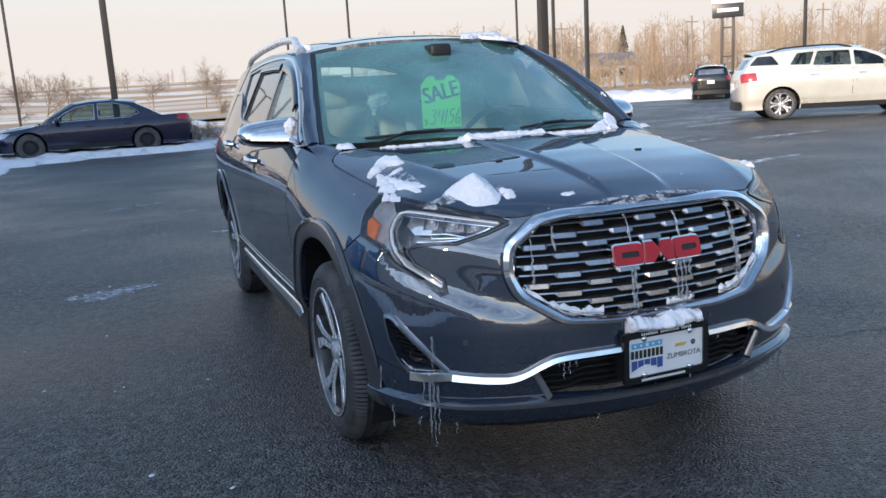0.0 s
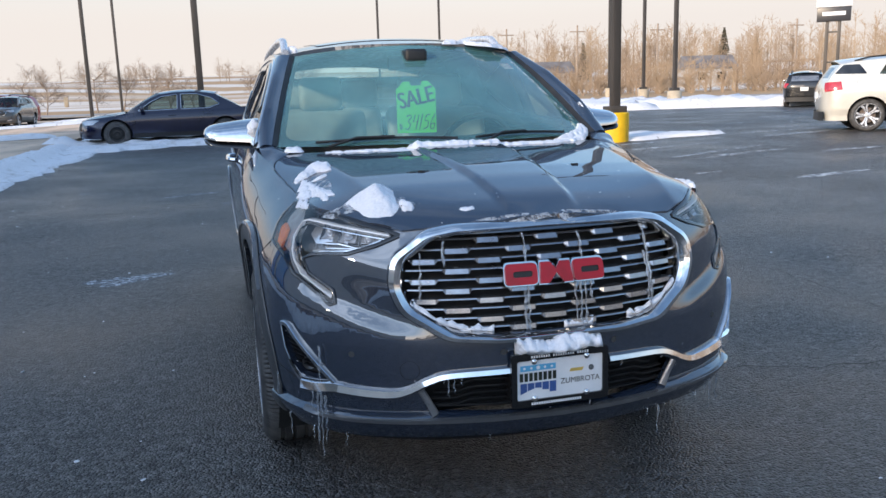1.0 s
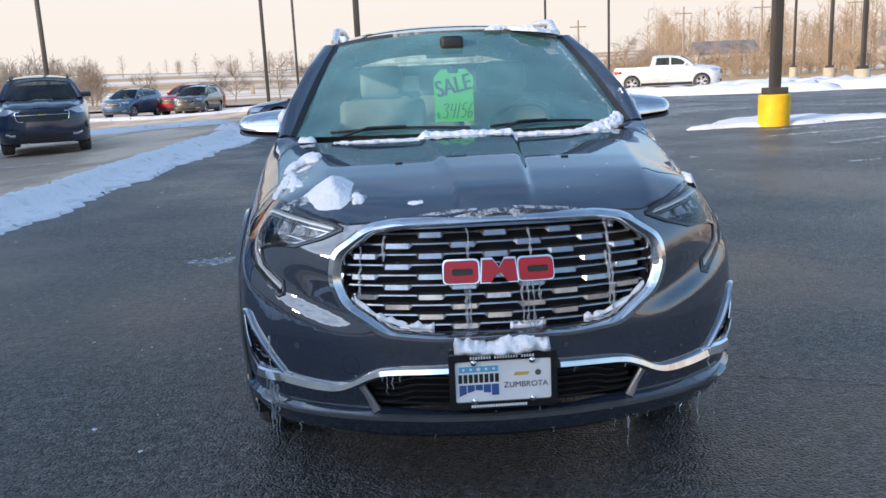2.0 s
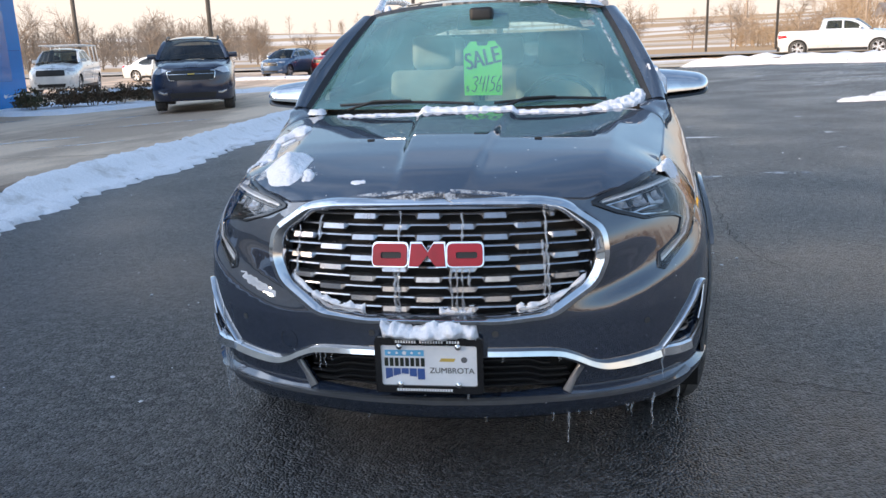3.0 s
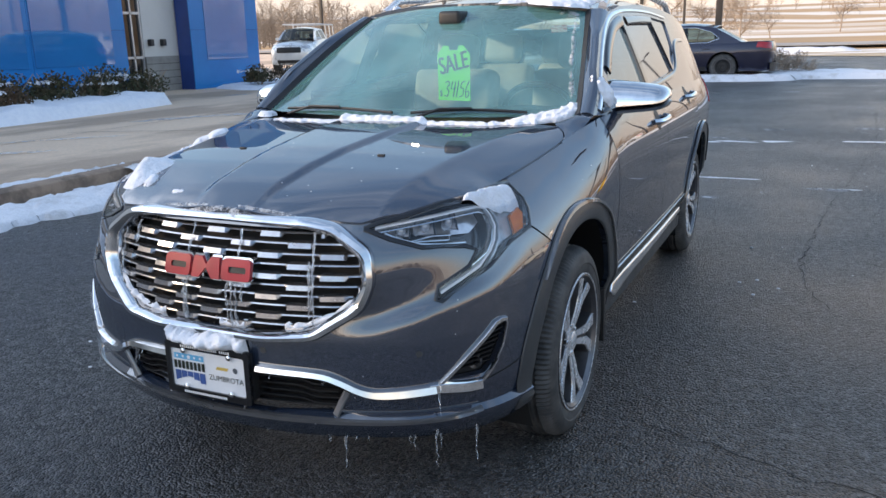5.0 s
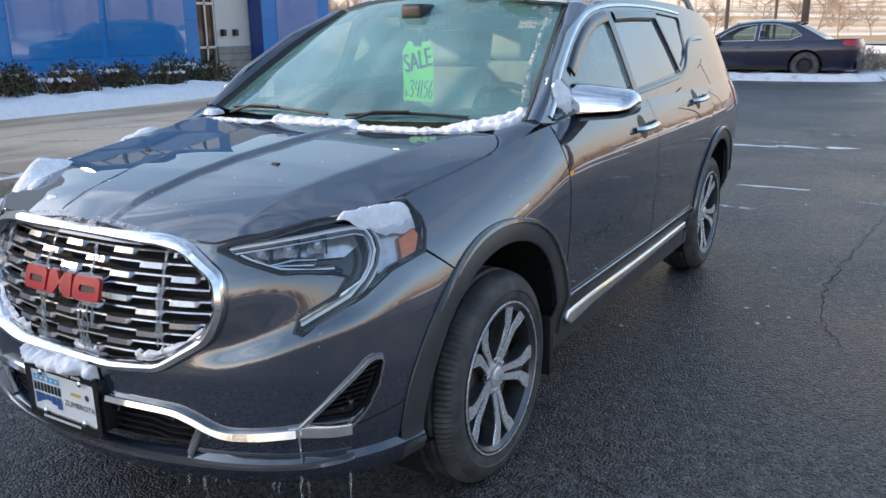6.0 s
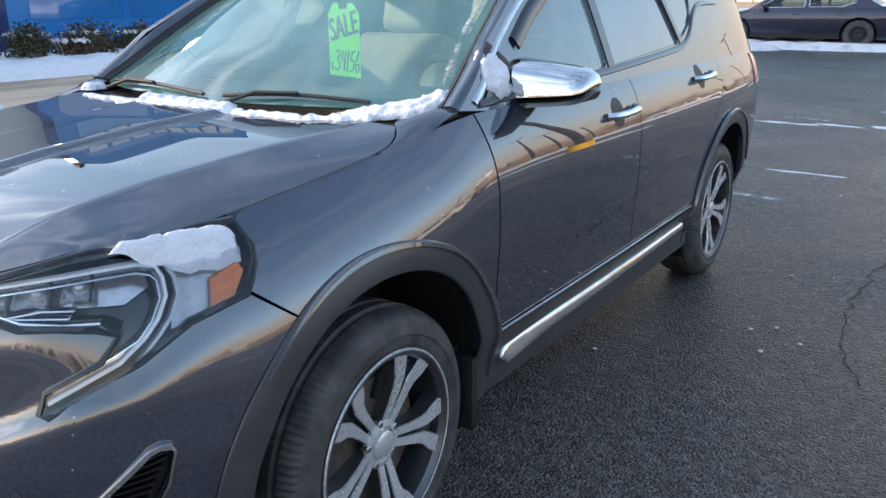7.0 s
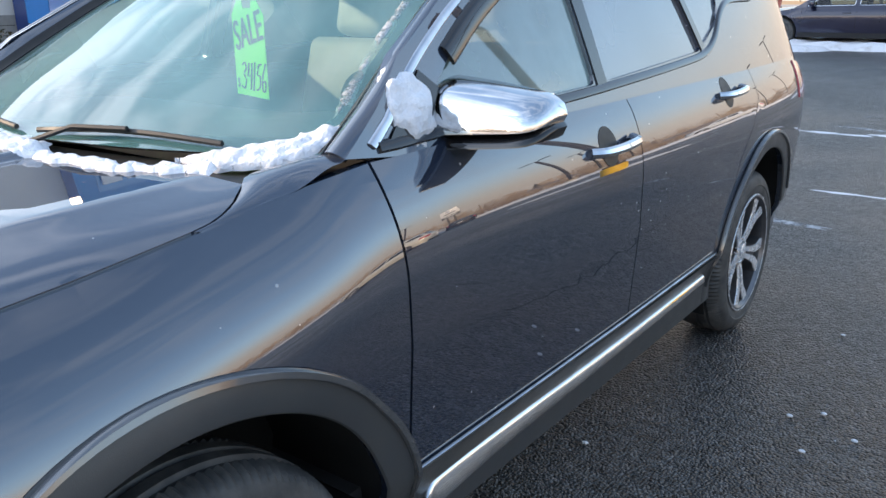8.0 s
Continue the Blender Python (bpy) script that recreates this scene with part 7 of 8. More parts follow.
PT = {k: car_paint(k, v) for k, v in {"navy_paint": (.005, .007, .030), "cream_paint": (.66, .63, .55), "black_paint": (.010, .010, .011), "ink_blue_paint": (.010, .018, .045), "white_paint": (.68, .69, .70), "steel_blue_paint": (.035, .085, .17), "red_paint": (.32, .012, .014), "pewter_paint": (.08, .078, .075)}.items()}
vehicle("sedan", "navy blue four-door sedan with black steel wheels", PT["navy_paint"], SEDAN, SEDAN_PANES, parked(-.88, 21.3, -89, (.90, 3.92)), sy=1.13, sx=1.03, sz=1.04, front=1.07, rear=3.92, R=.35, steel=True, chrome=False, deck=1.0)
vehicle("suv", "cream white SUV with alloy wheels, frost on it", PT["cream_paint"], HERO, SUV_PANES[:2] + [[(3.09, 1.205), (2.99, 1.485), (3.34, 1.47), (3.50, 1.22)]], wrap=True, m=parked(12.6, 12.6, 57, (-.88, 3.80)), sy=1.035, sz=1.01, front=.95, rear=3.80, R=.355)
vehicle("suv", "black SUV parked at the snowy lot edge", PT["black_paint"], HERO, SUV_PANES, parked(21.8, 26.1, 139.5, (0, 4.6)), sx=.93, sy=.96, sz=.90, front=.88, rear=3.5, R=.34)
vehicle("suv", "dark blue large SUV with black and chrome grille", PT["ink_blue_paint"], HERO, SUV_PANES, parked(-8.2, 16.4, 22, (0, .95)), sx=1.07, sy=1.12, sz=1.08, front=1.0, rear=4.05, R=.38)
vehicle("pickup_truck", "white crew-cab work truck with a ladder rack", PT["white_paint"], PICKUP, PICKUP_PANES, parked(-20.0, 28.9, 20, (0, .5)), sx=1.1, sy=1.30, sz=1.20, front=1.1, rear=4.9, R=.41, chrome=False, deck=1.0, rack=True, category="truck")
vehicle("pickup_truck", "silver-white pickup truck by the field edge", PT["white_paint"], PICKUP, PICKUP_PANES, parked(14.1, 41.7, 71, (-.9, 3.0)), sx=1.08, sy=1.26, sz=1.16, front=1.1, rear=4.75, R=.40, deck=1.0, category="truck")
vehicle("suv", "small blue SUV parked across the drive", PT["steel_blue_paint"], HERO, SUV_PANES, parked(-15.8, 43.4, -12, (0, .4)), sy=.95, front=.86, rear=3.45, R=.34)
vehicle("suv", "bright red SUV parked across the drive", PT["red_paint"], HERO, SUV_PANES, parked(-13.3, 45.0, -20, (0, .4)), sx=1.05, sy=1.1, sz=1.08, front=1.0, rear=4.0, R=.37)
vehicle("suv", "pewter grey SUV parked across the drive", PT["pewter_paint"], HERO, SUV_PANES, parked(-12.0, 43.8, -4, (0, .4)), R=.355)
vehicle("sedan", "white sedan behind the work truck", PT["white_paint"], SEDAN, SEDAN_PANES, parked(-22.5, 43.5, 80, (0, 2.4)), sy=1.05, front=1.0, rear=3.7, R=.33, chrome=False, deck=1.0)


# ---- the lot's edges: snow, poles, sign ----
def kerb_snow():
    """Ploughed snow: it buries the kerb further off and lies on both sides of it nearer by."""
    r3 = random.Random(3)

    def over(x, y, d):
        return (x, y, gz(x, y) - .15 * sstep(-5.02, -5.16, x) + .158 * sstep(-4.60, -4.97, x) - d)
    def gap(y):
        return max(0.0, math.sin(y * 2.3) * math.sin(y * .9 + .6)) ** 2

    ys = np.linspace(4.5, 20.5, 110)
    a = [(-4.28 + .34 * sstep(12, 20, y) + .09 * math.sin(y * 1.9) + r3.uniform(-.09, .09), y) for y in ys]
    b = [(-5.13 - .10 * sstep(9, 16, y) + .20 * gap(y) + .03 * math.sin(y * 2.7) + r3.uniform(-.05, .04), y) for y in ys[::-1]]
    bm = lump(bmesh.new(), a + b, over, .045, step=.08, seed=1, rough=.9)
    tagged(part("kerb_snow", bm, M["dirty_snow"], angle=180), "ploughed snow heaped over the kerb", "snow", kind="stuff")
    ys = np.linspace(-6, 4.9, 90)
    a = [(-4.16 + .07 * math.sin(y * 2.3) + r3.uniform(-.10, .08), y) for y in ys]
    b = [(-4.93 + .16 * gap(y) + r3.uniform(-.05, .05), y) for y in ys[::-1]]
    snow_bank("kerb_snow", a + b, .060, "ploughed snow along the kerb foot", 2, step=.06, rough=.9)
    ys = np.linspace(-6, 4.7, 90)
    a = [(-5.03 - .08 * gap(y + .4) + r3.uniform(-.03, .03), y) for y in ys]
    b = [(-5.24 + .04 * math.sin(y * 1.7) + r3.uniform(-.05, .05), y) for y in ys[::-1]]
    snow_bank("kerb_snow", a + b, .030, "thin snow along the kerb top", 3, step=.06, rough=.9)


kerb_snow()
snow_bank("island_snow", blob_outline(-1.0, 22.6, 4.6, 1.7, 31, n=40, wob=.25), .16, "snow on the planted island behind the sedan", 4, step=.3)
snow_bank("island_snow", blob_outline(-3.9, 20.4, 1.2, 1.1, 32, n=30, wob=.3), .10, "snow round the sedan's front wheels", 5, step=.2)
snow_bank("pole_snow", blob_outline(8.0, 15.1, 1.9, 1.1, 33, n=40, wob=.4, rot=.2), .07, "snow drift round the yellow pole base", 6, step=.2)
for k, (x, y, rx, ry, h) in enumerate(((13, 33, 6, 1.4, .35), (22, 30, 7, 1.6, .4), (30, 30, 7, 1.7, .35), (38, 22, 6, 2.0, .4), (17, 35.5, 2.2, 1.6, .4), (20, 36.5, 2.4, 1.5, .35), (-3, 44, 6, 1.5, .2), (-12, 41, 9, .7, .15), (-9.5, 26, 3.5, .6, .14))):
    snow_bank("snow_bank", blob_outline(x, y, rx, ry, 40 + k, n=44, wob=.35, rot=-.35 if x > 10 else 0), h, "ploughed snow along the lot edge", 50 + k, step=.35 if rx < 5 else .5, material="dirty_snow")
sheet("verge", [(-4.95, 40), (8, 35), (24, 29), (40, 18), (58, 6), (70, 12), (46, 30), (26, 40), (8, 46), (-4.95, 50)], .02, M["verge"], "tan winter grass verge with patches of snow", step=3)
sheet("far_road", [(-60, 58), (-20, 60), (10, 57), (34, 47), (56, 30), (80, 8), (86, 14), (60, 38), (37, 54), (11, 65), (-20, 68), (-60, 66)], -.02, mat("pale_road", (.30, .27, .25), .8, second=(.42, .39, .36), scale=.3, fine=(3, .1)), "pale salted road past the lot", "road", step=5)

# thin salt and frost films on the asphalt
for k in range(120):
    r3 = random.Random(300 + k)
    if k < 86:
        x, y = r3.uniform(6, 22), r3.uniform(4, 26)
        rx, ry = r3.uniform(.25, 1.3), r3.uniform(.05, .16)
    else:
        x, y = r3.uniform(-3.8, 6), r3.uniform(5, 18)
        rx, ry = r3.uniform(.08, .35), r3.uniform(.02, .06)
    if abs(x) < 1.6 and -1 < y < 5.5:
        continue
    bm = lump(bmesh.new(), blob_outline(x, y, rx, ry, 300 + k, n=26, wob=.55, rot=r3.uniform(-.2, .3)), lambda a, b, d: (a, b, gz(a, b) - d * .4 + .004), .015, step=.10 if rx < .5 else .25, seed=k)
    tagged(part("snow_film", bm, M["frost_film"], angle=180), "thin streak of packed snow on the asphalt", "snow", kind="stuff")
for k, (x, y, rx, ry) in enumerate(((.10, 9.1, .28, .06), (.62, 9.2, .22, .05), (1.10, 9.3, .20, .06), (.80, 6.5, .25, .03), (2.2, 9.5, .3, .05), (-1.73, 4.14, .25, .15))):
    bm = lump(bmesh.new(), blob_outline(x, y, rx, ry, 400 + k, n=30, wob=.5), lambda a, b, d: (a, b, gz(a, b) - d * .4 + .003), .012, step=.04, seed=k)
    tagged(part("snow_film", bm, M["frost"] if k == 5 else M["dirty_snow"], angle=180), "thin streak of packed snow on the asphalt", "snow", kind="stuff")


def crumbs():
    bm = bmesh.new()
    r3 = random.Random(77)
    for k in range(120):
        x, y = (r3.uniform(-4, -1.1), r3.uniform(-1.5, 9)) if k < 60 else (r3.uniform(1.05, 4.5), r3.uniform(-1, 10))
        s = r3.choice((.003, .004, .005, .008))
        v = bmesh.ops.create_icosphere(bm, subdivisions=1, radius=s, matrix=Matrix.Translation((x, y, gz(x, y) + s * .3)) @ Matrix.Diagonal((1.3, 1, .6, 1)))["verts"]
        for q in v:
            q.co += Vector((r3.uniform(-1, 1), r3.uniform(-1, 1), r3.uniform(-1, 1))) * s * .25
    for x, y in ((-1.556, .903), (1.25, 2.99), (.77, 2.43), (1.25, 3.82), (1.34, 2.78), (1.46, 2.94), (1.34, 3.07)):
        bmesh.ops.create_icosphere(bm, subdivisions=2, radius=.008, matrix=Matrix.Translation((x, y, gz(x, y) + .006)) @ Matrix.Diagonal((1.4, 1, .6, 1)))
    return tagged(part("ice_crumbs", bm, M["snow"]), "scattered crumbs of ice on the asphalt", "ice", kind="stuff")


crumbs()


def crack(pts, seed):
    r3 = random.Random(seed)
    bm = bmesh.new()
    line = []
    for (a, b) in zip(pts, pts[1:]):
        n = max(2, int(math.dist(a, b) / .07))
        for k in range(n):
            t = k / n
            line.append((a[0] + (b[0] - a[0]) * t + r3.uniform(-.022, .022), a[1] + (b[1] - a[1]) * t + r3.uniform(-.022, .022)))
    rows = []
    for i, (x, y) in enumerate(line):
        w = r3.uniform(.001, .0035)
        p, q = line[max(i - 1, 0)], line[min(i + 1, len(line) - 1)]
        d = Vector((q[0] - p[0], q[1] - p[1], 0)).normalized()
        nrm = Vector((-d.y, d.x, 0)) * w
        c = Vector((x, y, gz(x, y) + .0035))
        rows.append((bm.verts.new(c - nrm), bm.verts.new(c + nrm)))
    for a, b in zip(rows, rows[1:]):
        bm.faces.new((a[0], a[1], b[1], b[0]))
    tagged(part("pavement_crack", bm, M["void"]), "jagged dark crack in the asphalt", "crack", kind="structure")


crack([(1.9, 3.7), (2.42, 3.24), (2.76, 2.82), (2.74, 2.28), (2.68, 1.61), (3.1, 1.0)], 1)
crack([(2.4, 13.3), (2.24, 9.14), (1.66, 4.9), (1.56, 3.6), (1.57, 3.14), (1.73, 2.6)], 2)
crack([(1.1, 1.05), (1.37, .98), (1.64, .86), (2.04, .83), (2.9, .75)], 3)
crack([(3.2, 10.5), (3.0, 8), (3.4, 5.8), (2.9, 4.6)], 4)
crack([(-4.2, 7.6), (-2.5, 7.9), (0, 8.1)], 5)


def light_pole(x, y, height, base, r=.075, heads=2, label="dark bronze parking-lot light pole", w=.30):
    z = gz(x, y)
    root = thing("light_pole", label, "light pole", group="lot light poles", at=Matrix.Translation((x, y, z)))
    if base:
        bm = bmesh.new()
        rr, hh, mt = base
        lathe(bm, [(rr, -.1), (rr, hh - .02), (rr - .02, hh), (.001, hh)], 28, axis="z")
        part("base", bm, M[mt], root, "painted yellow concrete base" if mt == "yellow" else "tan concrete base")
        part("foot_plate", new_box(-r * 2.1, r * 2.1, -r * 2.1, r * 2.1, hh, hh + .14, bev=.02), M["pole"], root)
    bm = bmesh.new()
    box(bm, -r, r, -r, r, 0, height, bev=r * .25)
    part("shaft", bm, M["pole"], root)
    for k in range(heads):
        sg = 1 if k == 0 else -1
        arm = part("arm", tube(bmesh.new(), [(0, 0, height - .1), (sg * .35, 0, height + .03)], .04, 6), M["pole"], root)
        part("lamp_head", new_box(sg * .3 if sg > 0 else -.95, .95 if sg > 0 else -.3, -.18, .18, height - .01, height + .09, bev=.03), M["pole"], root)
    return root


light_pole(7.42, 14.3, 8.2, (.31, .64, "yellow"), r=.095)
light_pole(19.62, 32.28, 8.5, (.33, .75, "pier"), r=.085)
light_pole(24.16, 43.49, 8.5, (.33, .75, "pier"), r=.085)
light_pole(-1.58, 26.0, 8.2, None, r=.10)
light_pole(-7.75, 59.36, 8.6, None, r=.085)
light_pole(-7.31, 42.27, 8.3, None, r=.085)
light_pole(11.76, 64.67, 9.0, None, r=.085)
light_pole(17.14, 65.48, 9.0, None, r=.085)
light_pole(32.99, 65.83, 9.0, (.33, .7, "pier"), r=.085)
light_pole(40.43, 39.51, 8.5, (.33, .7, "pier"), r=.085)
light_pole(-16.32, 36.43, 8.3, None, r=.085)
light_pole(-25.78, 40.45, 8.3, None, r=.085)
part("junction_box", new_box(-8.55, -8.15, 42.6, 42.8, gz(-8.3, 42.7) + .3, gz(-8.3, 42.7) + 1.3, bev=.03), M["pier"], bpy.data.objects["light_pole.005"])

# roadside dealer sign on two posts
sg = thing("road_sign", "tall white and black dealer sign on two dark posts", "sign", at=Matrix.Translation((47.4, 54.87, gz(47.4, 54.87))) @ Matrix.Rotation(radians(-41), 4, "Z"))
for x in (-.45, .45):
    part("post", new_box(x - .13, x + .13, -.13, .13, 0, 7.0, bev=.02), M["pole"], sg)
for z in (2.2, 4.6):
    part("crosspiece", new_box(-.32, .32, -.06, .06, z, z + .14), M["pole"], sg)
part("dark_panel", new_box(-1.25, 1.25, -.28, .28, 5.5, 6.6, bev=.04), M["sign_dark"], sg)
part("white_panel", new_box(-1.32, 1.32, -.30, .30, 6.62, 9.6, bev=.04), M["sign_white"], sg)
part("lettering_bar", new_box(-.85, .85, -.32, -.30, 7.35, 7.75), M["sign_dark"], sg)
part("lettering_bar", new_box(-.85, .85, -.30, -.28, 5.95, 6.25), M["pale"], sg)
part("sign_emblem", new_box(-.5, .5, -.32, -.30, 8.3, 9.1, bev=.1), M["chrome_dull"], sg)


# ---- showroom ----
BX = -16.0
bld = thing("showroom", "white car showroom with blue entrance portals and block base", "building")
gb = gz(-16, 14)


def wall_piece(name, x0, x1, y0, y1, z0, z1, m, label="", parent=bld):
    return part(name, new_box(x0, x1, y0, y1, gb + z0, gb + z1), M[m], parent, label, smooth=False)


wall_piece("rear_mass", -40, -17.2, -30, 21.0, -.3, 7.4, "white_wall")
# recessed wall with door, and the long wall
for y0, y1 in ((15.4, 15.75), (16.75, 18.2)):
    wall_piece("wall", -17.2, -16.6, y0, y1, 1.05, 7.4, "white_wall", "pale wall panel")
    wall_piece("block_base", -17.2, -16.56, y0, y1, -.3, 1.05, "block", "split-face block base")
wall_piece("wall", -17.2, -16.6, 15.75, 16.75, 3.6, 7.4, "white_wall")
wall_piece("wall", -17.2, -16.6, -30, 9.5, 1.05, 7.4, "white_wall", "pale wall panel")
wall_piece("block_base", -17.2, -16.56, -30, 9.5, -.3, 1.05, "block", "split-face block base")
door = new("entrance_door")
door.parent = bld
door["label"] = "glazed door in an aluminium frame"
for y in (15.75, 16.35, 16.69):
    part("door_frame", new_box(-16.75, -16.62, y, y + .06, gb, gb + 3.6), M["frame_alu"], door)
for z in (.0, 1.0, 2.25, 3.54):
    part("door_rail", new_box(-16.75, -16.62, 15.80, 16.70, gb + z, gb + z + .07), M["frame_alu"], door)
part("door_glass", new_box(-16.70, -16.68, 15.80, 16.70, gb, gb + 3.6), M["gloss_black"], door)
# blue panels, row by row
def panel_wall(y0, y1, z0, z1, ny, nz, x, m="blue", depth=.55):
    # the core shows at the sides, its blue darkened as if in shade
    core = part("portal_core", new_box(x - depth, x - .03, y0 + .01, y1 - .01, gb + z0 - .3, gb + z1 - .01), M["blue_shaded"], bld, "portal side with shade put into its darker blue", smooth=False)
    me = None
    for i in range(ny):
        for j in range(nz):
            a, b = y0 + (y1 - y0) * i / ny, y0 + (y1 - y0) * (i + 1) / ny
            c, d = z0 + (z1 - z0) * j / nz, z0 + (z1 - z0) * (j + 1) / nz
            bm = new_box(-.03, 0, -(b - a) / 2 + .004, (b - a) / 2 - .004, -(d - c) / 2 + .004, (d - c) / 2 - .004, bev=.003, seg=1)
            ob = part("panel", bm, M[m], core, smooth=False)
            ob.matrix_basis = pose(x, (a + b) / 2, gb + (c + d) / 2, 0, random.Random(i * 7 + j).uniform(-.25, .25), random.Random(i * 3 + j * 5).uniform(-.25, .25))


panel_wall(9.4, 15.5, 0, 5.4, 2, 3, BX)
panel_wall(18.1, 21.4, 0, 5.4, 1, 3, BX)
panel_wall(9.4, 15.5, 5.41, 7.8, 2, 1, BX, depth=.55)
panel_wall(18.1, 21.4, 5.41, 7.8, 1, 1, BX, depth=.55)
# glossy glazing set into the portals
for y0, y1 in ((9.9, 12.3), (12.5, 15.0), (18.75, 20.75)):
    for z0, z1 in ((.9, 2.95), (3.05, 5.1), (5.5, 7.2)):
        part("portal_glazing", new_box(BX + .004, BX + .022, y0, y1, gb + z0, gb + z1, bev=.004, seg=1), M["blue_glass"], bld, "glossy blue glazing panel", smooth=False)
for k in range(8):
    part("lettering_bar", new_box(BX + .05, BX + .10, 10.0 + k * .64, 10.5 + k * .64, gb + 6.2, gb + 6.9, bev=.02), M["pale"], bld)
for y0, y1 in ((15.4, 15.75), (16.75, 18.2), (6.0, 9.4)):
    for k in range(4):
        part("block_joint", new_box(-16.57, -16.556, y0 + .01, y1 - .01, gb + .20 + k * .21, gb + .212 + k * .21), M["void"], bld)
for y in (16.9, 17.4):
    part("wall_light", new_box(-16.6, -16.45, y, y + .14, gb + 1.35, gb + 1.55, bev=.03), M["sign_dark"], bld)

# joints in the apron
for k in range(9):
    y = -6 + k * 4.4
    part("apron_joint", patch([(-16, y), (-5.3, y + .4), (-5.3, y + .43), (-16, y + .03)], lambda x, q, d: (x, q, gz(x, q) + .004), 2.0), M["curb"], bpy.data.objects["concrete_apron"])
for x in (-8.8, -12.2):
    part("apron_joint", patch([(x, -20), (x + .03, -20), (x + .03, 40), (x, 40)], lambda a, q, d: (a, q, gz(a, q) + .004), 3.0), M["curb"], bpy.data.objects["concrete_apron"])
for k, (x, y, rx, ry) in enumerate(((-9, 9.5, 1.6, .25), (-10.5, 13, 1.2, .3), (-7.2, 12.5, .7, .12), (-8.6, 6.4, .9, .10), (-6.6, 9.0, .5, .08), (-11.5, 17.5, 1.5, .35), (-9.6, 15.2, .9, .2), (-7.5, 5.2, .5, .08), (-12.2, 10.5, .6, .2))):
    bm = lump(bmesh.new(), blob_outline(x, y, rx, ry, 600 + k, n=30, wob=.55, rot=.5), lambda a, b, d: (a, b, gz(a, b) - d * .4 + .004), .015, step=.10, seed=k)
    tagged(part("snow_film", bm, M["frost_film"], angle=180), "thin streak of packed snow on the concrete", "snow", kind="stuff")

# planting beds
snow_bank("bed_snow", [(-15.6, 2.0), (-12.6, 2.5), (-12.3, 6), (-12.0, 9), (-12.2, 11.5), (-12.6, 13.4), (-13.8, 14.4), (-15.7, 14.6)], .30, "deep snow over the planting bed", 70, step=.3, material="snow")
snow_bank("bed_snow", [(-15.7, 18.6), (-14.2, 18.0), (-12.6, 18.3), (-11.6, 19.2), (-10.9, 20.4), (-11.6, 21.6), (-14, 22.6), (-15.9, 22.4)], .12, "snow over the planting bed", 71, step=.25, material="snow")


def leaf_clump(bm, c, rad, n, rnd, size):
    for _ in range(n):
        d = Vector((rnd.gauss(0, 1), rnd.gauss(0, 1), abs(rnd.gauss(0, .9)))).normalized()
        p = Vector(c) + Vector((d.x * rad[0], d.y * rad[1], d.z * rad[2])) * rnd.uniform(.55, 1.08)
        a = Vector((rnd.gauss(0, 1), rnd.gauss(0, 1), rnd.gauss(0, 1))).normalized()
        b = a.orthogonal().normalized()
        s = size * rnd.uniform(.6, 1.4)
        bm.faces.new([bm.verts.new(p + q) for q in (a * s, b * s * .5, -a * s, -b * s * .5)])


def shrub(x, y, r, h, seed, brown=False):
    rnd = random.Random(seed)
    z = gz(x, y) + .10
    root = thing("shrub", "brown winter shrub dusted with snow" if brown else "low evergreen shrub dusted with snow", "shrub", group="showroom shrubs", at=Matrix.Translation((x, y, z)))
    for k in range(5):
        a = rnd.uniform(0, 6.28)
        part("stem", tube(bmesh.new(), [(0, 0, -.3), (math.cos(a) * r * .4, math.sin(a) * r * .4, h * .5), (math.cos(a) * r * .7, math.sin(a) * r * .7, h * .85)], .02, 4, .006), M["bark"], root)
    bm = bmesh.new()
    for k in range(7):
        a, q = rnd.uniform(0, 6.28), rnd.uniform(0, .6)
        leaf_clump(bm, (math.cos(a) * r * q, math.sin(a) * r * q, h * rnd.uniform(.1, .35)), (r * .55, r * .55, h * .6), 190, rnd, .040)
    tagged(part("foliage", bm, M["shrub_brown" if brown else "shrub"], root, smooth=False), kind="stuff")
    bm = bmesh.new()
    for k in range(5):
        a, q = rnd.uniform(0, 6.28), rnd.uniform(.1, .8)
        leaf_clump(bm, (math.cos(a) * r * q, math.sin(a) * r * q, h * .62), (r * .22, r * .22, .05), 14, rnd, .05)
    tagged(part("snow_dusting", bm, M["snow"], root, smooth=False), kind="stuff")
    return root


for k, y in enumerate(np.linspace(5.6, 13.9, 10)):
    shrub(-13.9 + .35 * math.sin(k * 2.1), y, .74 + .12 * math.sin(k * 1.7), .86 + .12 * math.cos(k * 2.3), 500 + k, brown=k in (4,))
for k, (x, y) in enumerate(((-14.3, 19.0), (-13.7, 19.7), (-13.2, 20.3), (-12.6, 20.8), (-12.0, 21.4))):
    shrub(x, y, .60, .66, 520 + k, brown=k > 0)


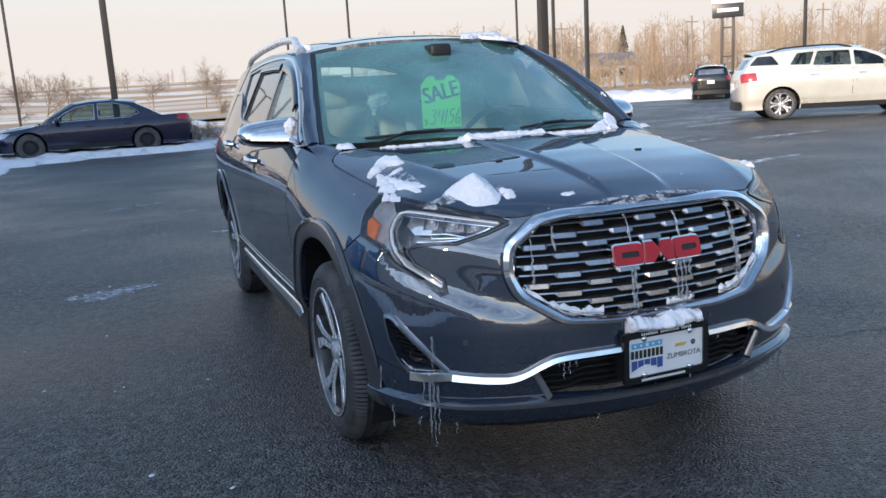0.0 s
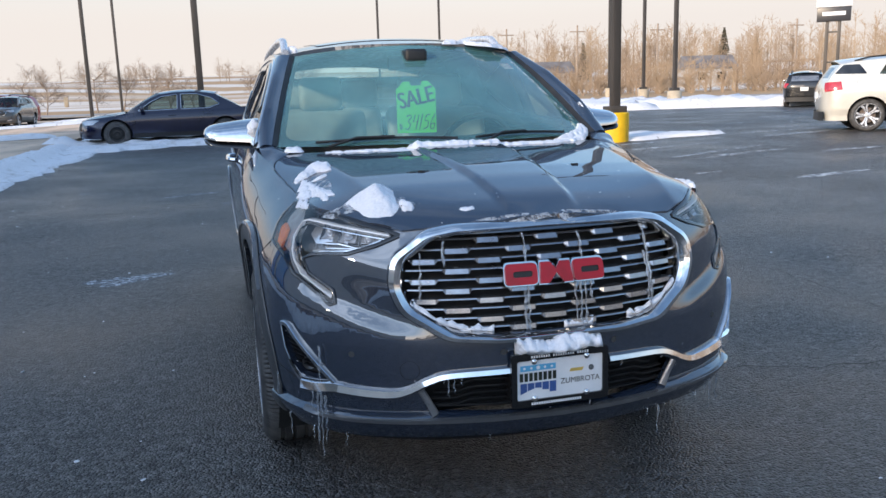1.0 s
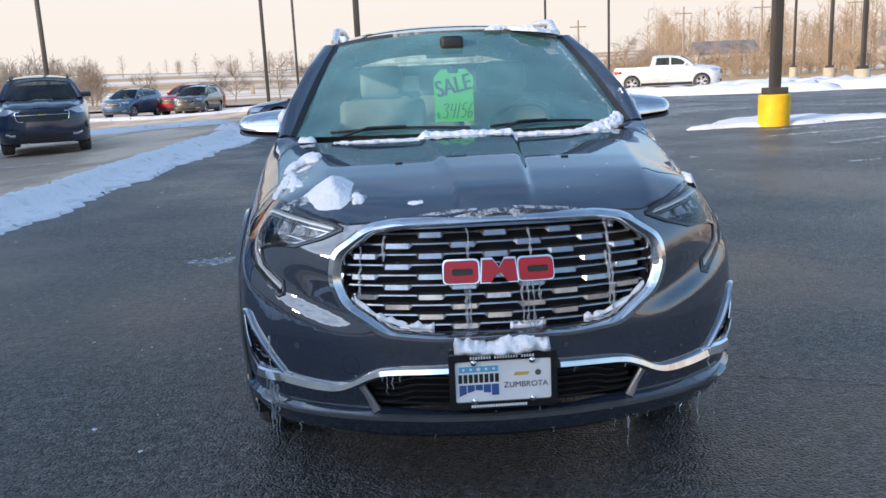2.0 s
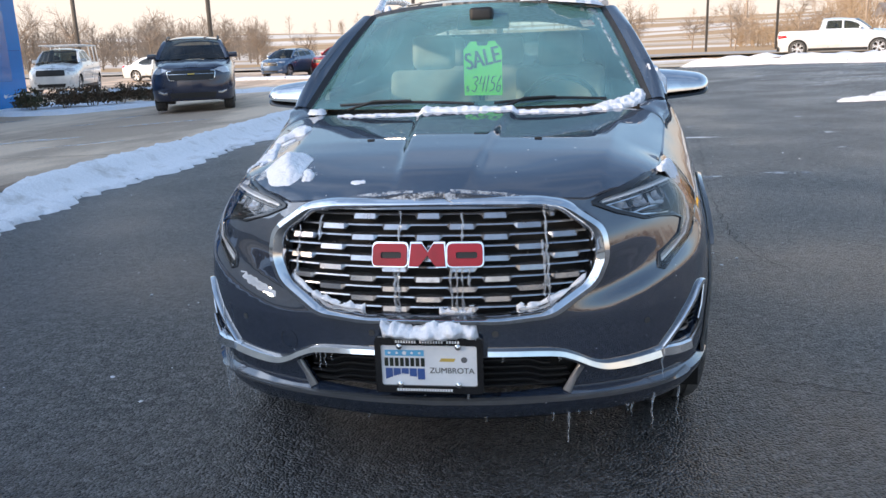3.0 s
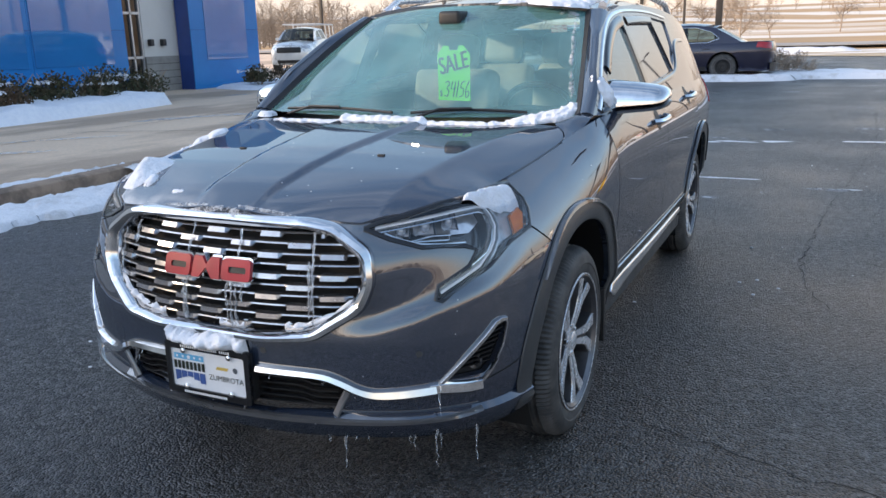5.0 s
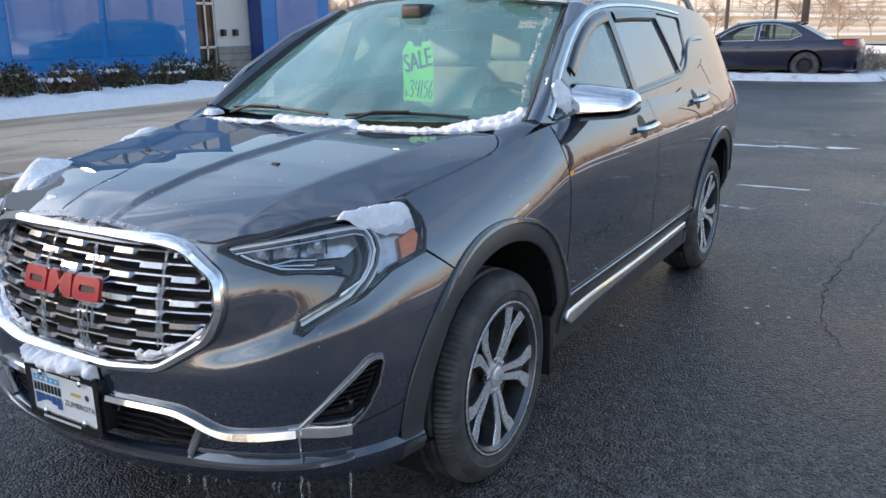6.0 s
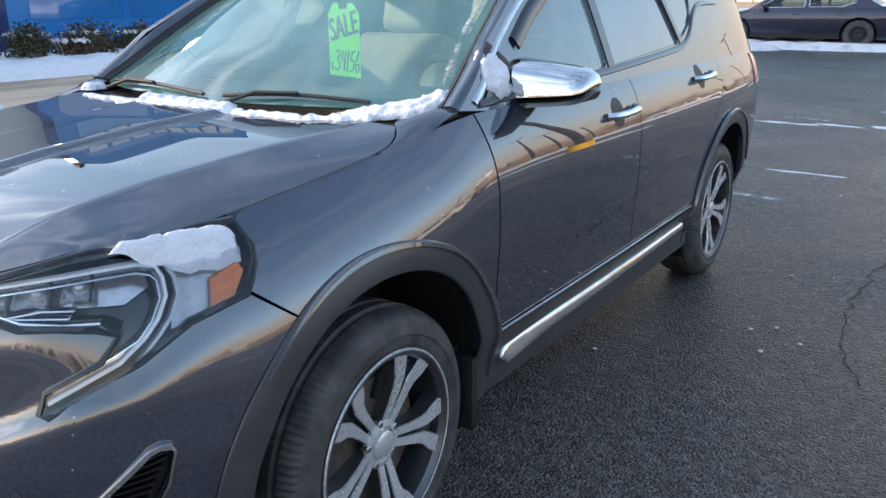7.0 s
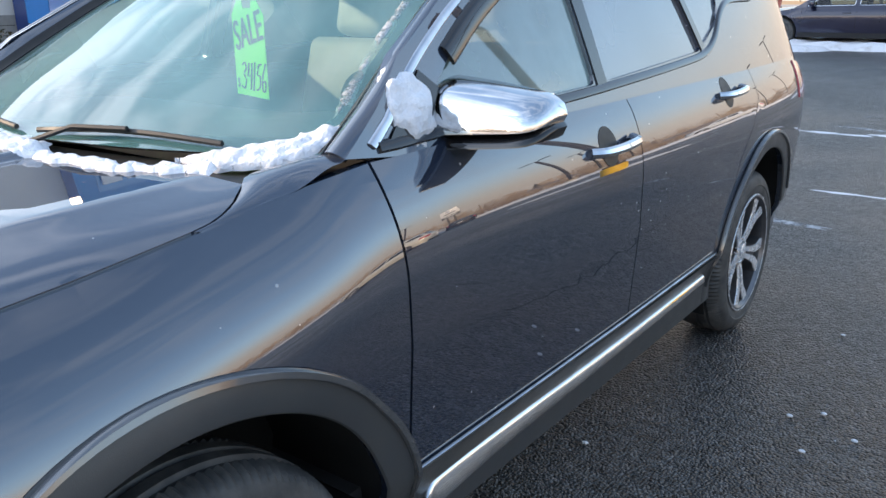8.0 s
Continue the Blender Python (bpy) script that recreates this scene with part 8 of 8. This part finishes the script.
# ---- bare trees and woods ----
def grow(bm, p, d, ln, r, level, rnd, twig):
    pts = [p]
    q = p
    for k in range(3):
        d = (d + Vector((rnd.uniform(-.22, .22), rnd.uniform(-.22, .22), rnd.uniform(-.05, .16)))).normalized()
        q = q + d * ln / 3
        pts.append(q)
    if level >= twig:
        s = d.orthogonal().normalized() * max(r, .012)
        for a, b in zip(pts, pts[1:]):
            bm.faces.new([bm.verts.new(v) for v in (a - s, a + s, b)])
        return
    tube(bm, pts, r, 5 if level == 0 else 3, r * .5, cap=False)
    n = (11, 8, 9)[min(level, 2)]
    for k in range(n):
        t = rnd.uniform(.2, 1.0)
        i = min(int(t * 3), 2)
        c = pts[i].lerp(pts[i + 1], t * 3 - i)
        a = rnd.uniform(0, 6.28)
        side = d.orthogonal().normalized()
        side.rotate(Matrix.Rotation(a, 3, d))
        nd = (d * rnd.uniform(.25, .75) + side * rnd.uniform(.6, 1.0)).normalized()
        grow(bm, c, nd, ln * rnd.uniform(.42, .66), r * .45, level + 1, rnd, twig)


def bare_tree(x, y, h, seed, r=None):
    rnd = random.Random(seed)
    z = gz(x, y)
    root = thing("bare_tree", "leafless winter tree with fine twigs", "tree", group="bare trees", at=Matrix.Translation((x, y, z - .3)))
    bm = bmesh.new()
    grow(bm, Vector((0, 0, 0)), Vector((0, 0, 1)), h * .50, r or h * .014, 0, rnd, 3)
    part("crown", bm, M["bark"], root, smooth=False)
    return root


for k, (x, y, h) in enumerate(((-8, 84, 6.5), (-13, 86, 7.0), (-17, 82, 5.5), (-4, 95, 5), (3, 120, 8), (10, 118, 9), (12.5, 122, 8), (-26, 84, 5.5), (-45, 70, 8), (-52, 74, 9), (-40, 76, 7.5), (-58, 70, 8), (-33, 88, 6.5), (.6, 23.2, 1.6), (1.2, 22.9, 1.3), (-5.5, 78, 6), (6.5, 70, 3.5), (17, 80, 6), (24, 85, 7), (14, 86, 6.5), (19, 92, 7.5), (-11, 90, 6), (-20, 90, 6), (28, 92, 7))):
    bare_tree(x, y, h, 900 + k)


def woods(name, az0, az1, r0, r1, n, h0, h1, seed, material, label, density=1):
    rnd = random.Random(seed)
    verts, faces = [], []
    for _ in range(n):
        a, r = radians(rnd.uniform(az0, az1)), rnd.uniform(r0, r1)
        x, y = r * math.sin(a), r * math.cos(a)
        z, h = gz(x, y) - .5, rnd.uniform(h0, h1)
        side = Vector((math.cos(a), -math.sin(a), 0))
        w = .11
        b = len(verts)
        verts += [Vector((x, y, z)) - side * w, Vector((x, y, z)) + side * w, Vector((x, y, z + h * .95)) + side * .02, Vector((x, y, z + h * .95)) - side * .02]
        faces.append((b, b + 1, b + 2, b + 3))
        for k in range(int(46 * density)):
            t = rnd.uniform(.12, .98)
            p = Vector((x, y, z + h * t))
            ln = h * .30 * (1.1 - t) + rnd.uniform(.5, 1.2)
            d = (side * rnd.uniform(-1, 1) + Vector((rnd.uniform(-.4, .4), rnd.uniform(-.4, .4), rnd.uniform(.25, 1.0)))).normalized()
            e = p + d * ln
            s = side * .035 if abs(d.dot(side)) < .7 else Vector((0, 0, .035))
            b = len(verts)
            verts += [p - s, p + s, e]
            faces.append((b, b + 1, b + 2))
            for _j in range(2):
                m_ = p.lerp(e, rnd.uniform(.3, .9))
                d2 = (d + Vector((rnd.uniform(-.8, .8), rnd.uniform(-.8, .8), rnd.uniform(0, .8)))).normalized()
                b = len(verts)
                verts += [m_ - s * .7, m_ + s * .7, m_ + d2 * ln * .5]
                faces.append((b, b + 1, b + 2))
    me = bpy.data.meshes.new(name)
    me.from_pydata([tuple(v) for v in verts], [], faces)
    me.materials.append(material)
    return tagged(new(name, me), label, "woods", kind="stuff")


woods("far_woods", 17, 75, 150, 215, 420, 7, 12, 61, M["bark_gold"], "sunlit leafless woods beyond the road")
woods("near_scrub", 12, 40, 88, 110, 160, 1.5, 4, 62, M["bark_gold"], "tan scrub and saplings along the road", .6)
woods("far_woods", -62, -20, 95, 170, 330, 3, 6.5, 63, M["bark"], "grey leafless woods beyond the fields")
# added out of view: dims the bright horizon mirrored in the bumper corner
woods("far_woods", 78, 205, 105, 150, 420, 8, 13, 66, M["bark"], "unseen grey woods added behind the camera to darken reflections")
woods("far_hedge", -24, 16, 300, 330, 40, 5, 9, 64, M["bark"], "distant hedge trees on the ridge")
woods("far_hedge", -60, 20, 480, 515, 60, 5, 9, 65, M["bark"], "distant hedge trees on the ridge")

# conifers, houses and posts in the far right background
for k, (az, r, h) in enumerate(((24.8, 200, 9), (34, 195, 11), (36, 196, 9))):
    a = radians(az)
    x, y = r * math.sin(a), r * math.cos(a)
    rnd = random.Random(700 + k)
    root = thing("conifer", "dark green conifer among bare woods", "tree", group="conifers", at=Matrix.Translation((x, y, gz(x, y) - .5)))
    part("trunk", tube(bmesh.new(), [(0, 0, 0), (0, 0, h * .95)], .18, 6, .03), M["bark"], root)
    bm = bmesh.new()
    for j in range(420):
        t = rnd.uniform(.12, 1)
        rr = (1 - t) * h * .26 + .1
        an = rnd.uniform(0, 6.28)
        p = Vector((0, 0, h * t))
        e = p + Vector((math.cos(an) * rr, math.sin(an) * rr, -rr * .35))
        s = Vector((-math.sin(an), math.cos(an), 0)) * .28
        bm.faces.new([bm.verts.new(q) for q in (p, e - s, e + Vector((0, 0, -.15)), e + s)])
    part("crown", bm, M["conifer"], root, smooth=False)
for k, (az, r, w) in enumerate(((22.0, 135, 9), (33, 128, 7))):
    a = radians(az)
    x, y = r * math.sin(a), r * math.cos(a)
    root = thing("house", "pale distant house with a snowy roof", "house", at=Matrix.Translation((x, y, gz(x, y))) @ Matrix.Rotation(-a + .3, 4, "Z"))
    part("wall", new_box(-w / 2, w / 2, -3, 3, 0, 2.8), M["house"], root, smooth=False)
    bm = bmesh.new()
    v = [bm.verts.new(p) for p in ((-w / 2 - .3, -3.4, 2.7), (w / 2 + .3, -3.4, 2.7), (w / 2 + .3, 0, 4.6), (-w / 2 - .3, 0, 4.6), (w / 2 + .3, 3.4, 2.7), (-w / 2 - .3, 3.4, 2.7))]
    bm.faces.new((v[0], v[1], v[2], v[3]))
    bm.faces.new((v[3], v[2], v[4], v[5]))
    bm.faces.new((v[0], v[3], v[5]))
    bm.faces.new((v[1], v[4], v[2]))
    part("roof", bm, M["roofing"], root, smooth=False)
    for xx in (-w * .3, w * .1):
        part("window", new_box(xx, xx + 1.2, -3.05, -3.0, 1, 2.1), M["gloss_black"], root, smooth=False)
for az, r, h in ((19.5, 112, 9), (24.4, 110, 9), (29.8, 114, 9), (38.5, 120, 9), (46.5, 116, 9), (12.5, 110, 8)):
    a = radians(az)
    x, y = r * math.sin(a), r * math.cos(a)
    root = thing("utility_pole", "weathered wooden utility pole with a crossarm", "utility pole", group="utility poles", at=Matrix.Translation((x, y, gz(x, y) - .2)))
    part("post", tube(bmesh.new(), [(0, 0, 0), (0, 0, h)], .16, 8, .11), M["bark"], root)
    part("crossarm", new_box(-1.1, 1.1, -.06, .06, h - .9, h - .76), M["bark"], root)
